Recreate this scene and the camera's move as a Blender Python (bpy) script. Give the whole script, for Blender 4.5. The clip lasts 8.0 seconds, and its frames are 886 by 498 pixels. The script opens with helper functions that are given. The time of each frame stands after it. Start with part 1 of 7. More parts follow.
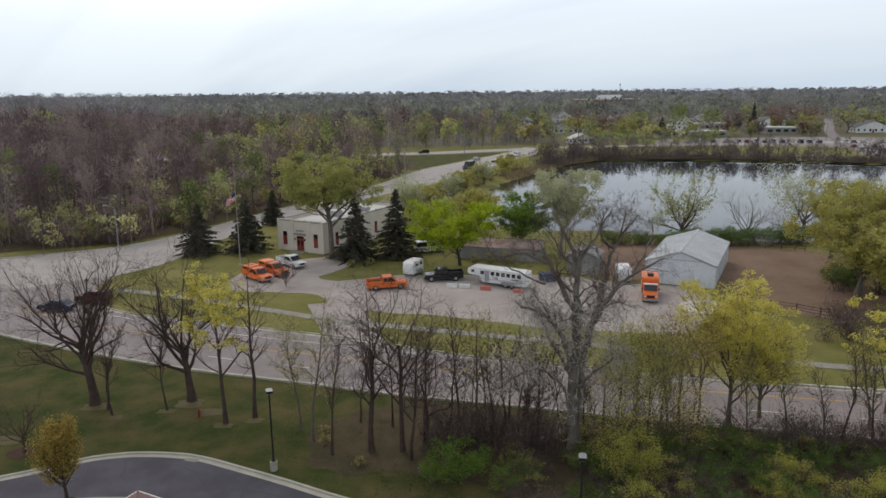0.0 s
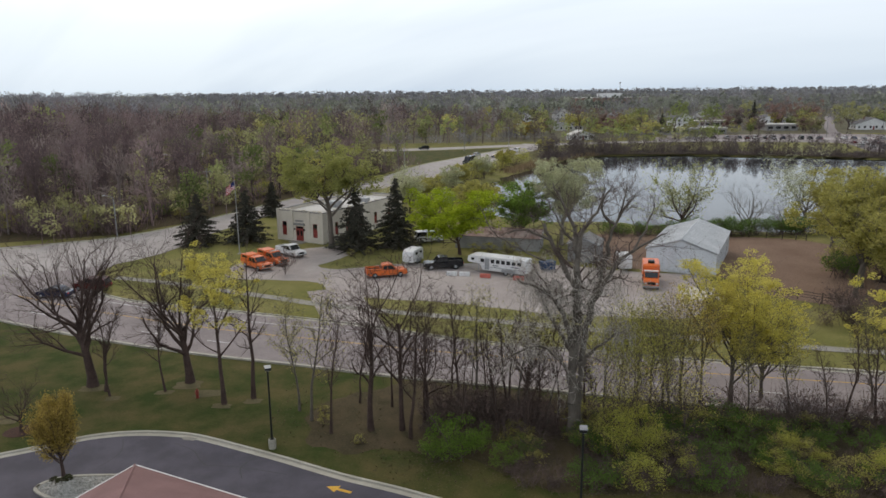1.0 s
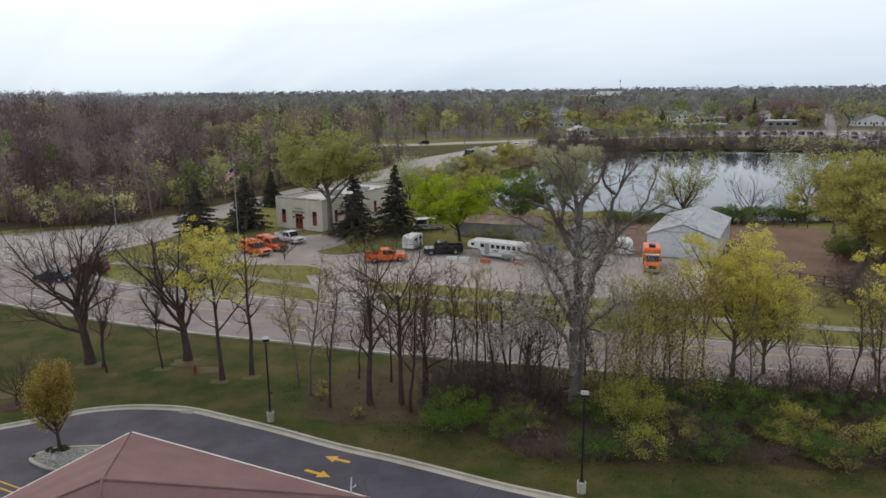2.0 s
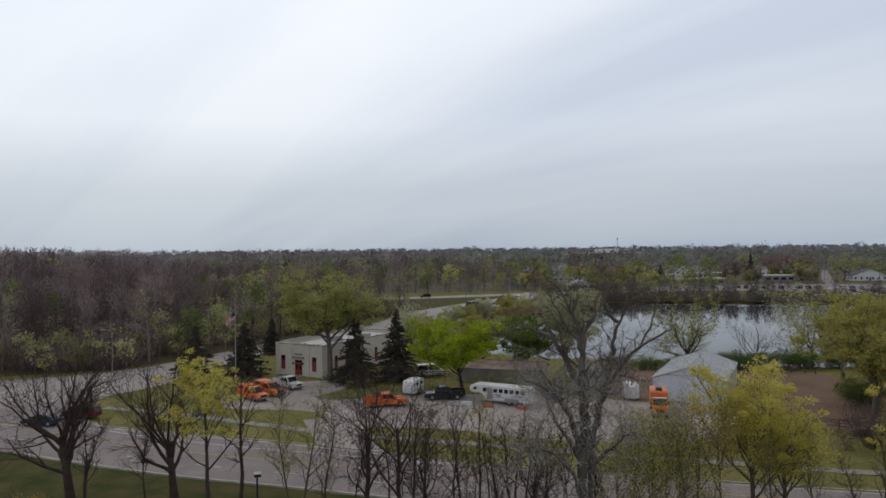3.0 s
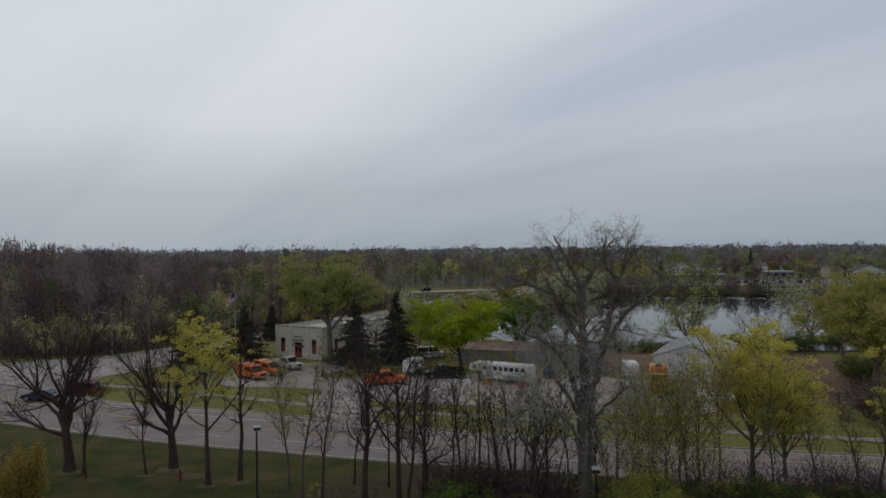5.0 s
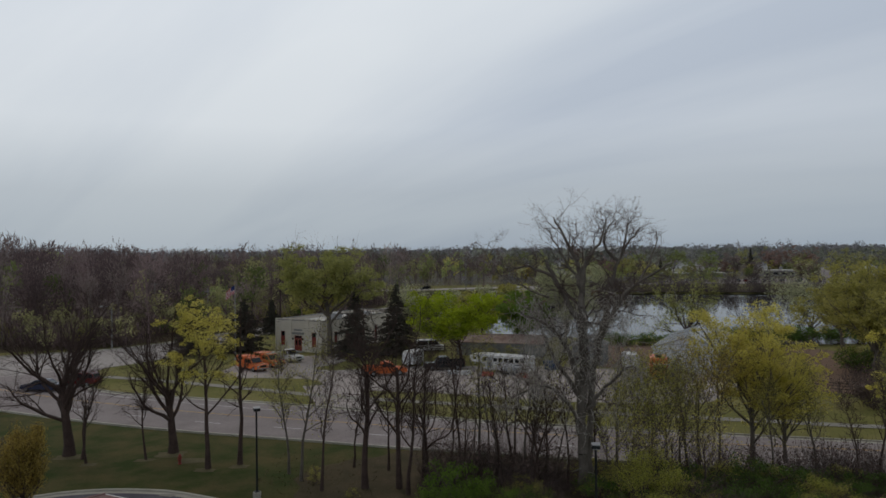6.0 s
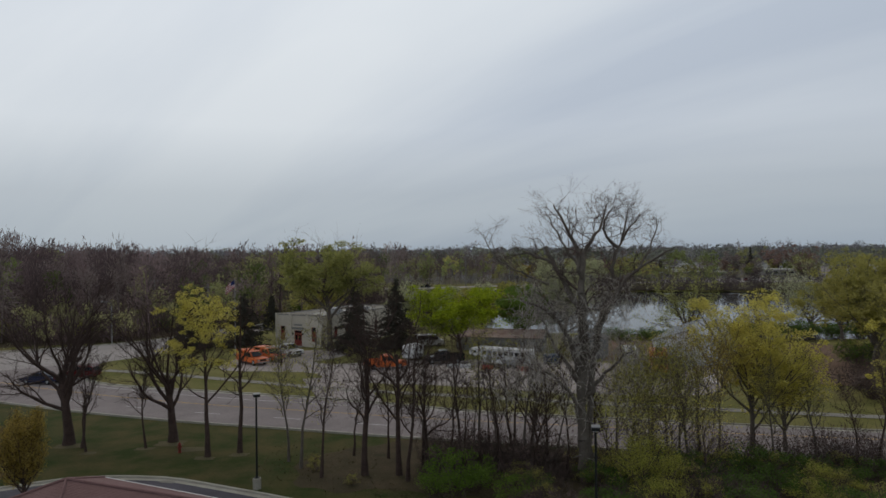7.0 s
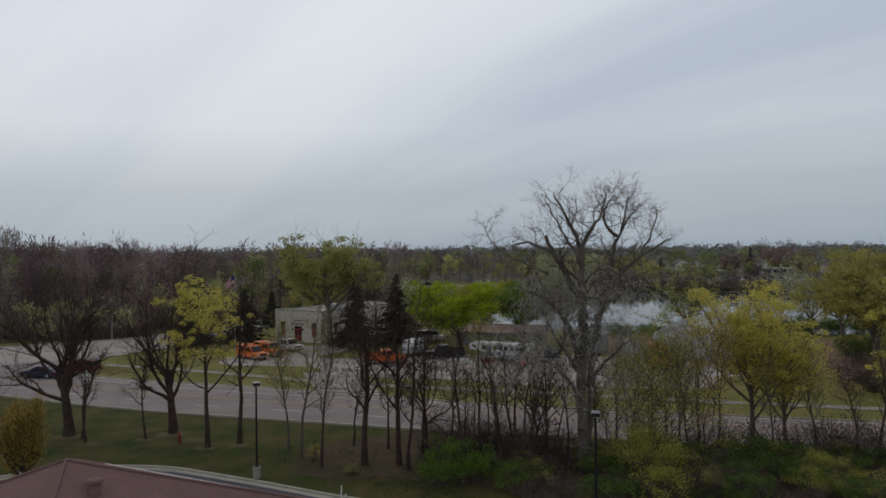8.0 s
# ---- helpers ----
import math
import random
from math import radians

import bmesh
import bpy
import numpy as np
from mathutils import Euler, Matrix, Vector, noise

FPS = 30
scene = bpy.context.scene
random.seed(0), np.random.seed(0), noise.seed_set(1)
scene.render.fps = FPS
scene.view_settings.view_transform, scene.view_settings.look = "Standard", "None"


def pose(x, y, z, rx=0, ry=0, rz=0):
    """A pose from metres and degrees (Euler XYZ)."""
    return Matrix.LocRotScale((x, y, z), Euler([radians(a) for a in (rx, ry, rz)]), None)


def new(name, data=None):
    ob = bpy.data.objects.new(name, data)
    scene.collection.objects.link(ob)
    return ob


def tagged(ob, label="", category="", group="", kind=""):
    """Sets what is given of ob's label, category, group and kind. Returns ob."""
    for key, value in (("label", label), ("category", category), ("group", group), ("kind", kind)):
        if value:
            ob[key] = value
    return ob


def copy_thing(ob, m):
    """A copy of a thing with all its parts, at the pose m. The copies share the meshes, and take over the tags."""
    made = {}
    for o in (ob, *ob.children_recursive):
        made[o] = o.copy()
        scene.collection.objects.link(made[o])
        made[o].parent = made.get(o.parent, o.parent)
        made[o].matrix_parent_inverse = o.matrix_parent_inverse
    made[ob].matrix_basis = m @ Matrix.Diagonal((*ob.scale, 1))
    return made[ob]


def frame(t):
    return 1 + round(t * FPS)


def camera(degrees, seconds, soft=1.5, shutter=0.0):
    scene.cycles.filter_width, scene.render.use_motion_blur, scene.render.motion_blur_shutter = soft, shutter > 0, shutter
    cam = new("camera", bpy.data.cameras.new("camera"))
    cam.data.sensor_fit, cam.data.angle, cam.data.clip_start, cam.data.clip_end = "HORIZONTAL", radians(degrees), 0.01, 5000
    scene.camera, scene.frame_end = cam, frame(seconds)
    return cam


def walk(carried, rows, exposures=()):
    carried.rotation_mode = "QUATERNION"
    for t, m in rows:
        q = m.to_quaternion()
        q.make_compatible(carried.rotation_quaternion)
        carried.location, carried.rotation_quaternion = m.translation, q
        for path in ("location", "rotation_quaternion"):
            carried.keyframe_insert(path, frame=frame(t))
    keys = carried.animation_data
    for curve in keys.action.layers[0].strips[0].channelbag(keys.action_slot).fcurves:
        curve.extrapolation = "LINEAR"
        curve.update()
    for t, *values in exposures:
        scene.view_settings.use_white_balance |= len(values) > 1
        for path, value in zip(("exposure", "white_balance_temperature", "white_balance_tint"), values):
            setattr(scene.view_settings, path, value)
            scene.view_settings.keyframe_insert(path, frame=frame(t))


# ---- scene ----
# ---------------------------------------------------------------- camera and its path: a drone that sinks straight down
cam = camera(63.5, 8.0, soft=1.6)
ROLL = -0.58
FLIGHT = [  # seconds, height, pitch
    (0.0, 27.69, -12.58), (0.5, 26.81, -12.58), (1.0, 25.90, -12.58), (1.5, 24.83, -12.58), (2.0, 23.70, -12.57),
    (2.2, 23.30, -12.55), (2.3, 23.12, -12.47), (2.4, 22.95, -11.95), (2.5, 22.75, -10.40), (2.6, 22.54, -8.06),
    (2.7, 22.28, -5.37), (2.8, 22.03, -2.53), (2.9, 21.80, -0.40), (3.0, 21.57, 0.0), (3.5, 20.64, 0.0), (4.0, 19.82, 0.02),
    (4.5, 19.06, 0.05), (5.25, 17.93, 0.14), (6.0, 16.95, 0.20), (6.5, 16.43, 0.22), (7.0, 15.96, 0.25), (7.5, 15.55, 0.25), (8.0, 15.19, 0.26),
]
EXPO = [(0.0, -0.02, 6760, 12.8), (1.0, 0.04, 6760, 12.9), (2.4, 0.05, 6750, 12.9), (2.7, 0.13, 6630, 13.5), (3.0, -0.60, 6650, 14.2), (3.5, -1.04, 6650, 12), (4.0, -1.06, 6640, 11.9), (6.0, -0.95, 6640, 11.9), (8.0, -0.92, 6640, 11.9)]  # seconds, stops, kelvin, tint
walk(cam, [(t, pose(0, 0, z, 90 + p, 0, 0) @ pose(0, 0, 0, 0, 0, ROLL)) for t, z, p in FLIGHT], EXPO)


# ---------------------------------------------------------------- overcast sky and a soft, veiled sun
def nd(tree, kind, at=None, **settings):
    n = tree.nodes.new(kind)
    for k, v in settings.items():
        if k == "blend_type":
            n.blend_type = v
        elif k == "data_type":
            n.data_type = v
        elif k == "operation":
            n.operation = v
        elif k == "noise_dimensions":
            n.noise_dimensions = v
    for k, v in (at or {}).items():
        n.inputs[k].default_value = v
    return n


def ramp(tree, stops):
    n = tree.nodes.new("ShaderNodeValToRGB")
    e = n.color_ramp.elements
    while len(e) < len(stops):
        e.new(0.5)
    for el, (p, c) in zip(e, stops):
        el.position, el.color = p, (*c, 1)
    return n


SUN_UP, SUN_TURN = 52.0, 328.0
world = bpy.data.worlds.new("overcast_sky")
scene.world = world
world.use_nodes = True
wt = world.node_tree
wt.nodes.clear()
w_out = nd(wt, "ShaderNodeOutputWorld")
w_bg = nd(wt, "ShaderNodeBackground", {"Strength": 1.0})
w_sky = nd(wt, "ShaderNodeTexSky")
w_sky.sky_type = "NISHITA"
w_sky.sun_disc = False
w_sky.sun_elevation, w_sky.sun_rotation = radians(SUN_UP), radians(SUN_TURN)
w_dim = nd(wt, "ShaderNodeMix", {0: 1.0, 7: (0.10, 0.10, 0.10, 1)}, data_type="RGBA", blend_type="MULTIPLY")
wt.links.new(w_sky.outputs[0], w_dim.inputs[6])
w_tc = nd(wt, "ShaderNodeTexCoord")
w_sep = nd(wt, "ShaderNodeSeparateXYZ")
wt.links.new(w_tc.outputs["Generated"], w_sep.inputs[0])
w_up = nd(wt, "ShaderNodeMath", {1: 0.42}, operation="ADD")
wt.links.new(w_sep.outputs[2], w_up.inputs[0])
w_up2 = nd(wt, "ShaderNodeMath", {1: 0.25}, operation="MAXIMUM")
wt.links.new(w_up.outputs[0], w_up2.inputs[0])
w_dx = nd(wt, "ShaderNodeMath", operation="DIVIDE")
w_dy = nd(wt, "ShaderNodeMath", operation="DIVIDE")
for n, o in ((w_dx, 0), (w_dy, 1)):
    wt.links.new(w_sep.outputs[o], n.inputs[0])
    wt.links.new(w_up2.outputs[0], n.inputs[1])
w_vec = nd(wt, "ShaderNodeCombineXYZ")
wt.links.new(w_dx.outputs[0], w_vec.inputs[0])
wt.links.new(w_dy.outputs[0], w_vec.inputs[1])
w_map = nd(wt, "ShaderNodeMapping", {"Scale": (0.5, 1.8, 1), "Location": (2.3, 1.15, 0)})
w_turn = nd(wt, "ShaderNodeMapping", {"Rotation": (0, 0, radians(36))})
wt.links.new(w_vec.outputs[0], w_turn.inputs[0])
wt.links.new(w_turn.outputs[0], w_map.inputs[0])
w_n1 = nd(wt, "ShaderNodeTexNoise", {"Scale": 1.0, "Detail": 5.0, "Roughness": 0.48, "Distortion": 0.5})
wt.links.new(w_map.outputs[0], w_n1.inputs["Vector"])
w_cloud = ramp(wt, [(0.30, (0.83, 0.94, 1.08)), (0.47, (1.02, 1.12, 1.22)), (0.64, (1.16, 1.25, 1.32))])
wt.links.new(w_n1.outputs[0], w_cloud.inputs[0])
w_tall = ramp(wt, [(0.0, (0.70, 0.765, 0.82)), (0.08, (0.85, 0.88, 0.905)), (0.17, (1.19, 1.19, 1.19)), (0.38, (1.30, 1.30, 1.30)), (0.9, (0.44, 0.44, 0.44))])
wt.links.new(w_sep.outputs[2], w_tall.inputs[0])
w_grad = nd(wt, "ShaderNodeMix", {0: 1.0}, data_type="RGBA", blend_type="MULTIPLY")
wt.links.new(w_cloud.outputs[0], w_grad.inputs[6])
wt.links.new(w_tall.outputs[0], w_grad.inputs[7])
# brighter round the veiled sun
w_dot = nd(wt, "ShaderNodeVectorMath", operation="DOT_PRODUCT")
w_dot.inputs[1].default_value = (math.sin(radians(SUN_TURN)) * math.cos(radians(SUN_UP)), math.cos(radians(SUN_TURN)) * math.cos(radians(SUN_UP)), math.sin(radians(SUN_UP)))
wt.links.new(w_tc.outputs["Generated"], w_dot.inputs[0])
w_glow = ramp(wt, [(0.45, (0.84, 0.86, 0.88)), (0.75, (0.96, 0.97, 0.97)), (1.0, (1.10, 1.09, 1.08))])
wt.links.new(w_dot.outputs["Value"], w_glow.inputs[0])
w_lit = nd(wt, "ShaderNodeMix", {0: 1.0}, data_type="RGBA", blend_type="MULTIPLY")
wt.links.new(w_grad.outputs[2], w_lit.inputs[6])
wt.links.new(w_glow.outputs[0], w_lit.inputs[7])
w_mix = nd(wt, "ShaderNodeMix", {0: 0.92}, data_type="RGBA")
wt.links.new(w_dim.outputs[2], w_mix.inputs[6])
wt.links.new(w_lit.outputs[2], w_mix.inputs[7])
wt.links.new(w_mix.outputs[2], w_bg.inputs[0])
wt.links.new(w_bg.outputs[0], w_out.inputs[0])

sun = new("sun", bpy.data.lights.new("sun", "SUN"))
sun.data.energy, sun.data.angle, sun.data.color = 0.95, radians(25), (1.0, 0.88, 0.74)
sun.matrix_world = pose(0, 0, 60, 90 - SUN_UP, 0, 180 - SUN_TURN)  # from ahead and to the left, behind the cloud


# ---------------------------------------------------------------- materials
def surface(name, c1, c2, rough=0.85, scale=1.0, fine=18.0, bump=0.3, metal=0.0, spread=0.0, island=0.0, spec=0.3, contrast=0.22, translucent=0.0, tint=0.0):
    """Two-scale procedural surface: broad stains between c1 and c2, fine grain, relief; spread / island: change of value by object or by loose piece."""
    m = bpy.data.materials.new(name)
    m.use_nodes = True
    t = m.node_tree
    b = t.nodes["Principled BSDF"]
    tc = nd(t, "ShaderNodeTexCoord")
    n1 = nd(t, "ShaderNodeTexNoise", {"Scale": scale, "Detail": 5.0, "Roughness": 0.6})
    n2 = nd(t, "ShaderNodeTexNoise", {"Scale": fine, "Detail": 3.0, "Roughness": 0.65})
    for n in (n1, n2):
        t.links.new(tc.outputs["Object"], n.inputs["Vector"])
    r = ramp(t, [(0.5 - contrast, c1), (0.5 + contrast, c2)])
    t.links.new(n1.outputs[0], r.inputs[0])
    if tint:  # each tree of a wood has its own tone, stored on the mesh
        at = nd(t, "ShaderNodeAttribute")
        at.attribute_name = "tint"
        ad = nd(t, "ShaderNodeMath", {1: 0.5}, operation="MULTIPLY_ADD")
        h1 = nd(t, "ShaderNodeMath", {1: 0.5}, operation="MULTIPLY")
        t.links.new(n1.outputs[0], h1.inputs[0])
        t.links.new(at.outputs["Fac"], ad.inputs[0])
        t.links.new(h1.outputs[0], ad.inputs[2])
        t.links.new(ad.outputs[0], r.inputs[0])
    g = nd(t, "ShaderNodeMapRange", {1: 0.25, 2: 0.75, 3: 0.60, 4: 1.04})
    t.links.new(n2.outputs[0], g.inputs[0])
    value = g.outputs[0]
    for kind, amount in ((0, spread), (1, island), (2, tint)):
        if amount:
            if kind == 2:
                sh = nd(t, "ShaderNodeMath", {1: 5.37}, operation="MULTIPLY")
                fr = nd(t, "ShaderNodeMath", operation="FRACT")
                t.links.new(at.outputs["Fac"], sh.inputs[0])
                t.links.new(sh.outputs[0], fr.inputs[0])
            src = nd(t, "ShaderNodeObjectInfo").outputs["Random"] if kind == 0 else nd(t, "ShaderNodeNewGeometry").outputs["Random Per Island"] if kind == 1 else fr.outputs[0]
            mr = nd(t, "ShaderNodeMapRange", {3: 1 - amount, 4: 1 + amount})
            t.links.new(src, mr.inputs[0])
            mu = nd(t, "ShaderNodeMath", operation="MULTIPLY")
            t.links.new(value, mu.inputs[0])
            t.links.new(mr.outputs[0], mu.inputs[1])
            value = mu.outputs[0]
    vm = nd(t, "ShaderNodeVectorMath", operation="SCALE")
    t.links.new(r.outputs[0], vm.inputs[0])
    t.links.new(value, vm.inputs["Scale"])
    t.links.new(vm.outputs[0], b.inputs["Base Color"])
    b.inputs["Roughness"].default_value = rough
    b.inputs["Metallic"].default_value = metal
    b.inputs["Specular IOR Level"].default_value = spec
    if bump:
        bp = nd(t, "ShaderNodeBump", {"Strength": bump, "Distance": 0.02})
        t.links.new(n2.outputs[0], bp.inputs["Height"])
        t.links.new(bp.outputs[0], b.inputs["Normal"])
    if translucent:
        tr = nd(t, "ShaderNodeBsdfTranslucent")
        t.links.new(vm.outputs[0], tr.inputs[0])
        mx = nd(t, "ShaderNodeMixShader", {0: translucent})
        t.links.new(b.outputs[0], mx.inputs[1])
        t.links.new(tr.outputs[0], mx.inputs[2])
        t.links.new(mx.outputs[0], t.nodes["Material Output"].inputs["Surface"])
    return m


M = dict(
    lawn=surface("mown_grass", (0.040, 0.060, 0.0125), (0.112, 0.094, 0.036), 0.95, 0.30, 7.0, 0.6, spec=0.1, contrast=0.15),
    verge=surface("rough_grass", (0.135, 0.142, 0.036), (0.25, 0.222, 0.085), 0.95, 0.16, 7.0, 0.6, spec=0.1),
    earth=surface("leaf_litter", (0.058, 0.052, 0.026), (0.112, 0.083, 0.05), 0.95, 0.5, 8.0, 0.8, spec=0.1),
    paddock=surface("bare_paddock_earth", (0.19, 0.122, 0.088), (0.275, 0.19, 0.14), 0.95, 0.15, 4.0, 0.7, spec=0.1),
    gravel=surface("worn_gravel", (0.31, 0.268, 0.25), (0.47, 0.418, 0.388), 0.9, 0.16, 12.0, 0.5),
    pale_gravel=surface("pale_scraped_gravel", (0.50, 0.46, 0.42), (0.70, 0.66, 0.62), 0.9, 0.5, 9.0, 0.6),
    concrete_road=surface("weathered_road_concrete", (0.225, 0.19, 0.186), (0.315, 0.274, 0.267), 0.85, 0.22, 10.0, 0.25),
    far_road=surface("pale_road_concrete", (0.345, 0.312, 0.296), (0.455, 0.416, 0.394), 0.85, 0.2, 8.0, 0.2),
    asphalt=surface("dark_asphalt", (0.052, 0.048, 0.066), (0.082, 0.076, 0.1), 0.7, 0.35, 25.0, 0.3, contrast=0.12),
    kerb=surface("kerb_concrete", (0.36, 0.34, 0.28), (0.52, 0.49, 0.42), 0.9, 0.6, 14.0, 0.3, spread=0.08),
    path=surface("path_concrete", (0.25, 0.235, 0.20), (0.35, 0.33, 0.29), 0.9, 0.5, 10.0, 0.3),
    white_line=surface("white_road_paint", (0.55, 0.54, 0.52), (0.72, 0.71, 0.69), 0.7, 1.5, 20.0, 0.1),
    yellow_line=surface("yellow_road_paint", (0.62, 0.34, 0.03), (0.75, 0.44, 0.06), 0.7, 1.5, 20.0, 0.1),
    shingle=surface("mauve_red_shingles", (0.195, 0.108, 0.102), (0.265, 0.152, 0.146), 0.85, 0.4, 22.0, 0.5, spread=0.12),
    render_wall=surface("buff_stucco", (0.58, 0.525, 0.44), (0.73, 0.665, 0.575), 0.9, 0.4, 12.0, 0.3),
    roof_white=surface("pale_roof_membrane", (0.52, 0.50, 0.47), (0.68, 0.66, 0.62), 0.8, 0.2, 5.0, 0.2),
    red_door=surface("dark_red_paint", (0.20, 0.030, 0.025), (0.27, 0.045, 0.035), 0.5, 1.0, 12.0, 0.1),
    barn_wall=surface("blue_grey_sheet_metal", (0.62, 0.655, 0.70), (0.74, 0.77, 0.80), 0.55, 0.3, 6.0, 0.1, spread=0.04),
    barn_roof=surface("pale_galvanised_roofing", (0.42, 0.44, 0.455), (0.62, 0.635, 0.645), 0.5, 0.25, 5.0, 0.15, spread=0.06),
    rust_roof=surface("rusty_shed_roofing", (0.22, 0.115, 0.09), (0.50, 0.41, 0.37), 0.8, 0.5, 6.0, 0.3),
    grey_wood=surface("weathered_grey_boards", (0.22, 0.215, 0.21), (0.34, 0.33, 0.32), 0.9, 0.6, 9.0, 0.3, spread=0.1),
    dark_wood=surface("dark_fence_wood", (0.085, 0.065, 0.05), (0.14, 0.11, 0.09), 0.9, 1.0, 14.0, 0.4, spread=0.15),
    white_paint=surface("white_paint", (0.66, 0.66, 0.66), (0.80, 0.80, 0.79), 0.45, 0.5, 8.0, 0.03, spec=0.5),
    black_paint=surface("black_vehicle_paint", (0.010, 0.011, 0.013), (0.020, 0.021, 0.024), 0.2, 0.8, 6.0, 0.0, spec=0.5),
    blue_paint=surface("dark_blue_vehicle_paint", (0.018, 0.024, 0.055), (0.028, 0.035, 0.075), 0.2, 0.8, 6.0, 0.0, spec=0.5),
    red_paint=surface("dark_red_vehicle_paint", (0.11, 0.015, 0.015), (0.15, 0.022, 0.02), 0.25, 0.8, 6.0, 0.0, spec=0.5),
    grey_paint=surface("silver_vehicle_paint", (0.27, 0.28, 0.29), (0.37, 0.38, 0.39), 0.3, 0.8, 6.0, 0.0, spec=0.5),
    orange=surface("safety_orange_paint", (0.72, 0.135, 0.022), (0.84, 0.19, 0.040), 0.4, 0.7, 8.0, 0.03, spec=0.5),
    red_barrier=surface("faded_red_plastic", (0.50, 0.13, 0.10), (0.60, 0.18, 0.14), 0.6, 0.8, 8.0, 0.05),
    blue_plastic=surface("blue_plastic", (0.03, 0.06, 0.13), (0.05, 0.085, 0.16), 0.5, 0.8, 8.0, 0.03),
    glass=surface("dark_window_glass", (0.012, 0.014, 0.017), (0.025, 0.028, 0.032), 0.08, 0.6, 3.0, 0.0, spec=0.6),
    rubber=surface("tyre_rubber", (0.015, 0.015, 0.015), (0.03, 0.03, 0.03), 0.85, 2.0, 20.0, 0.2),
    steel=surface("galvanised_steel", (0.33, 0.34, 0.35), (0.45, 0.46, 0.47), 0.45, 2.0, 20.0, 0.05, metal=0.6),
    black_metal=surface("black_painted_steel", (0.010, 0.011, 0.010), (0.022, 0.024, 0.022), 0.5, 2.0, 20.0, 0.05),
    chrome=surface("dull_chrome", (0.5, 0.5, 0.5), (0.6, 0.6, 0.6), 0.25, 2.0, 20.0, 0.0, metal=1.0),
    lens=surface("lamp_glass", (0.60, 0.60, 0.56), (0.70, 0.70, 0.66), 0.2, 2.0, 10.0, 0.0, spec=0.5),
    flag_red=surface("flag_red_cloth", (0.42, 0.035, 0.05), (0.52, 0.055, 0.07), 0.8, 1.0, 20.0, 0.1),
    flag_white=surface("flag_white_cloth", (0.62, 0.60, 0.60), (0.74, 0.72, 0.72), 0.8, 1.0, 20.0, 0.1),
    flag_blue=surface("flag_blue_cloth", (0.025, 0.035, 0.13), (0.04, 0.05, 0.18), 0.8, 1.0, 20.0, 0.1),
    hydrant=surface("hydrant_red_paint", (0.2, 0.035, 0.025), (0.28, 0.05, 0.035), 0.5, 3.0, 20.0, 0.1),
    bare_soil=surface("dry_bare_soil", (0.105, 0.092, 0.048), (0.165, 0.14, 0.08), 0.95, 0.8, 8.0, 0.6, spec=0.1),
    town_ground=surface("worn_town_grass", (0.10, 0.095, 0.058), (0.18, 0.16, 0.105), 0.95, 0.06, 2.0, 0.3, spec=0.1),
    mulch=surface("brown_bark_mulch", (0.050, 0.026, 0.018), (0.090, 0.045, 0.032), 0.95, 1.5, 15.0, 0.8),
    bark=surface("dark_bark", (0.052, 0.033, 0.028), (0.102, 0.068, 0.056), 0.95, 1.5, 12.0, 0.8),
    bark_grey=surface("grey_bark", (0.108, 0.09, 0.074), (0.182, 0.156, 0.13), 0.95, 1.5, 12.0, 0.8),
    bark_pale=surface("pale_weathered_bark", (0.165, 0.145, 0.122), (0.285, 0.258, 0.22), 0.95, 1.2, 10.0, 0.8),
    vine=surface("dry_grey_vines", (0.37, 0.335, 0.29), (0.52, 0.475, 0.42), 0.95, 1.5, 12.0, 0.3, island=0.2),
    twig=surface("brown_twigs", (0.095, 0.068, 0.058), (0.165, 0.125, 0.108), 0.95, 1.0, 10.0, 0.2, island=0.2),
    leaf_yellow=surface("yellow_spring_leaves", (0.68, 0.60, 0.12), (0.82, 0.73, 0.21), 0.8, 0.5, 6.0, 0.0, island=0.16, translucent=0.55),
    leaf_olive=surface("olive_spring_leaves", (0.40, 0.375, 0.095), (0.53, 0.49, 0.155), 0.8, 0.4, 6.0, 0.0, island=0.16, translucent=0.55),
    leaf_lime=surface("lime_green_leaves", (0.33, 0.43, 0.02), (0.50, 0.58, 0.04), 0.8, 0.5, 6.0, 0.0, island=0.16, translucent=0.55),
    leaf_green=surface("fresh_green_leaves", (0.13, 0.23, 0.03), (0.23, 0.34, 0.06), 0.8, 0.5, 6.0, 0.0, island=0.16, translucent=0.55),
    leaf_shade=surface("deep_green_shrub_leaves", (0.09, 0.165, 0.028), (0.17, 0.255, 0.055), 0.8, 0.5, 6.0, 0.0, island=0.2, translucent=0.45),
    leaf_grey=surface("grey_green_buds", (0.46, 0.48, 0.26), (0.62, 0.62, 0.40), 0.8, 0.5, 6.0, 0.0, island=0.16, translucent=0.45),
    leaf_sage=surface("grey_olive_spring_leaves", (0.33, 0.345, 0.10), (0.46, 0.46, 0.16), 0.8, 0.4, 6.0, 0.0, island=0.16, translucent=0.5),
    leaf_fresh=surface("fresh_yellow_green_leaves", (0.44, 0.44, 0.075), (0.58, 0.56, 0.14), 0.8, 0.5, 6.0, 0.0, island=0.16, translucent=0.55),
    bark_old=surface("old_weathered_bark", (0.12, 0.10, 0.083), (0.215, 0.188, 0.16), 0.95, 1.2, 10.0, 0.8),
    leaf_rust=surface("rusty_olive_leaves", (0.36, 0.255, 0.05), (0.5, 0.37, 0.085), 0.8, 0.7, 6.0, 0.0, island=0.16, translucent=0.25),
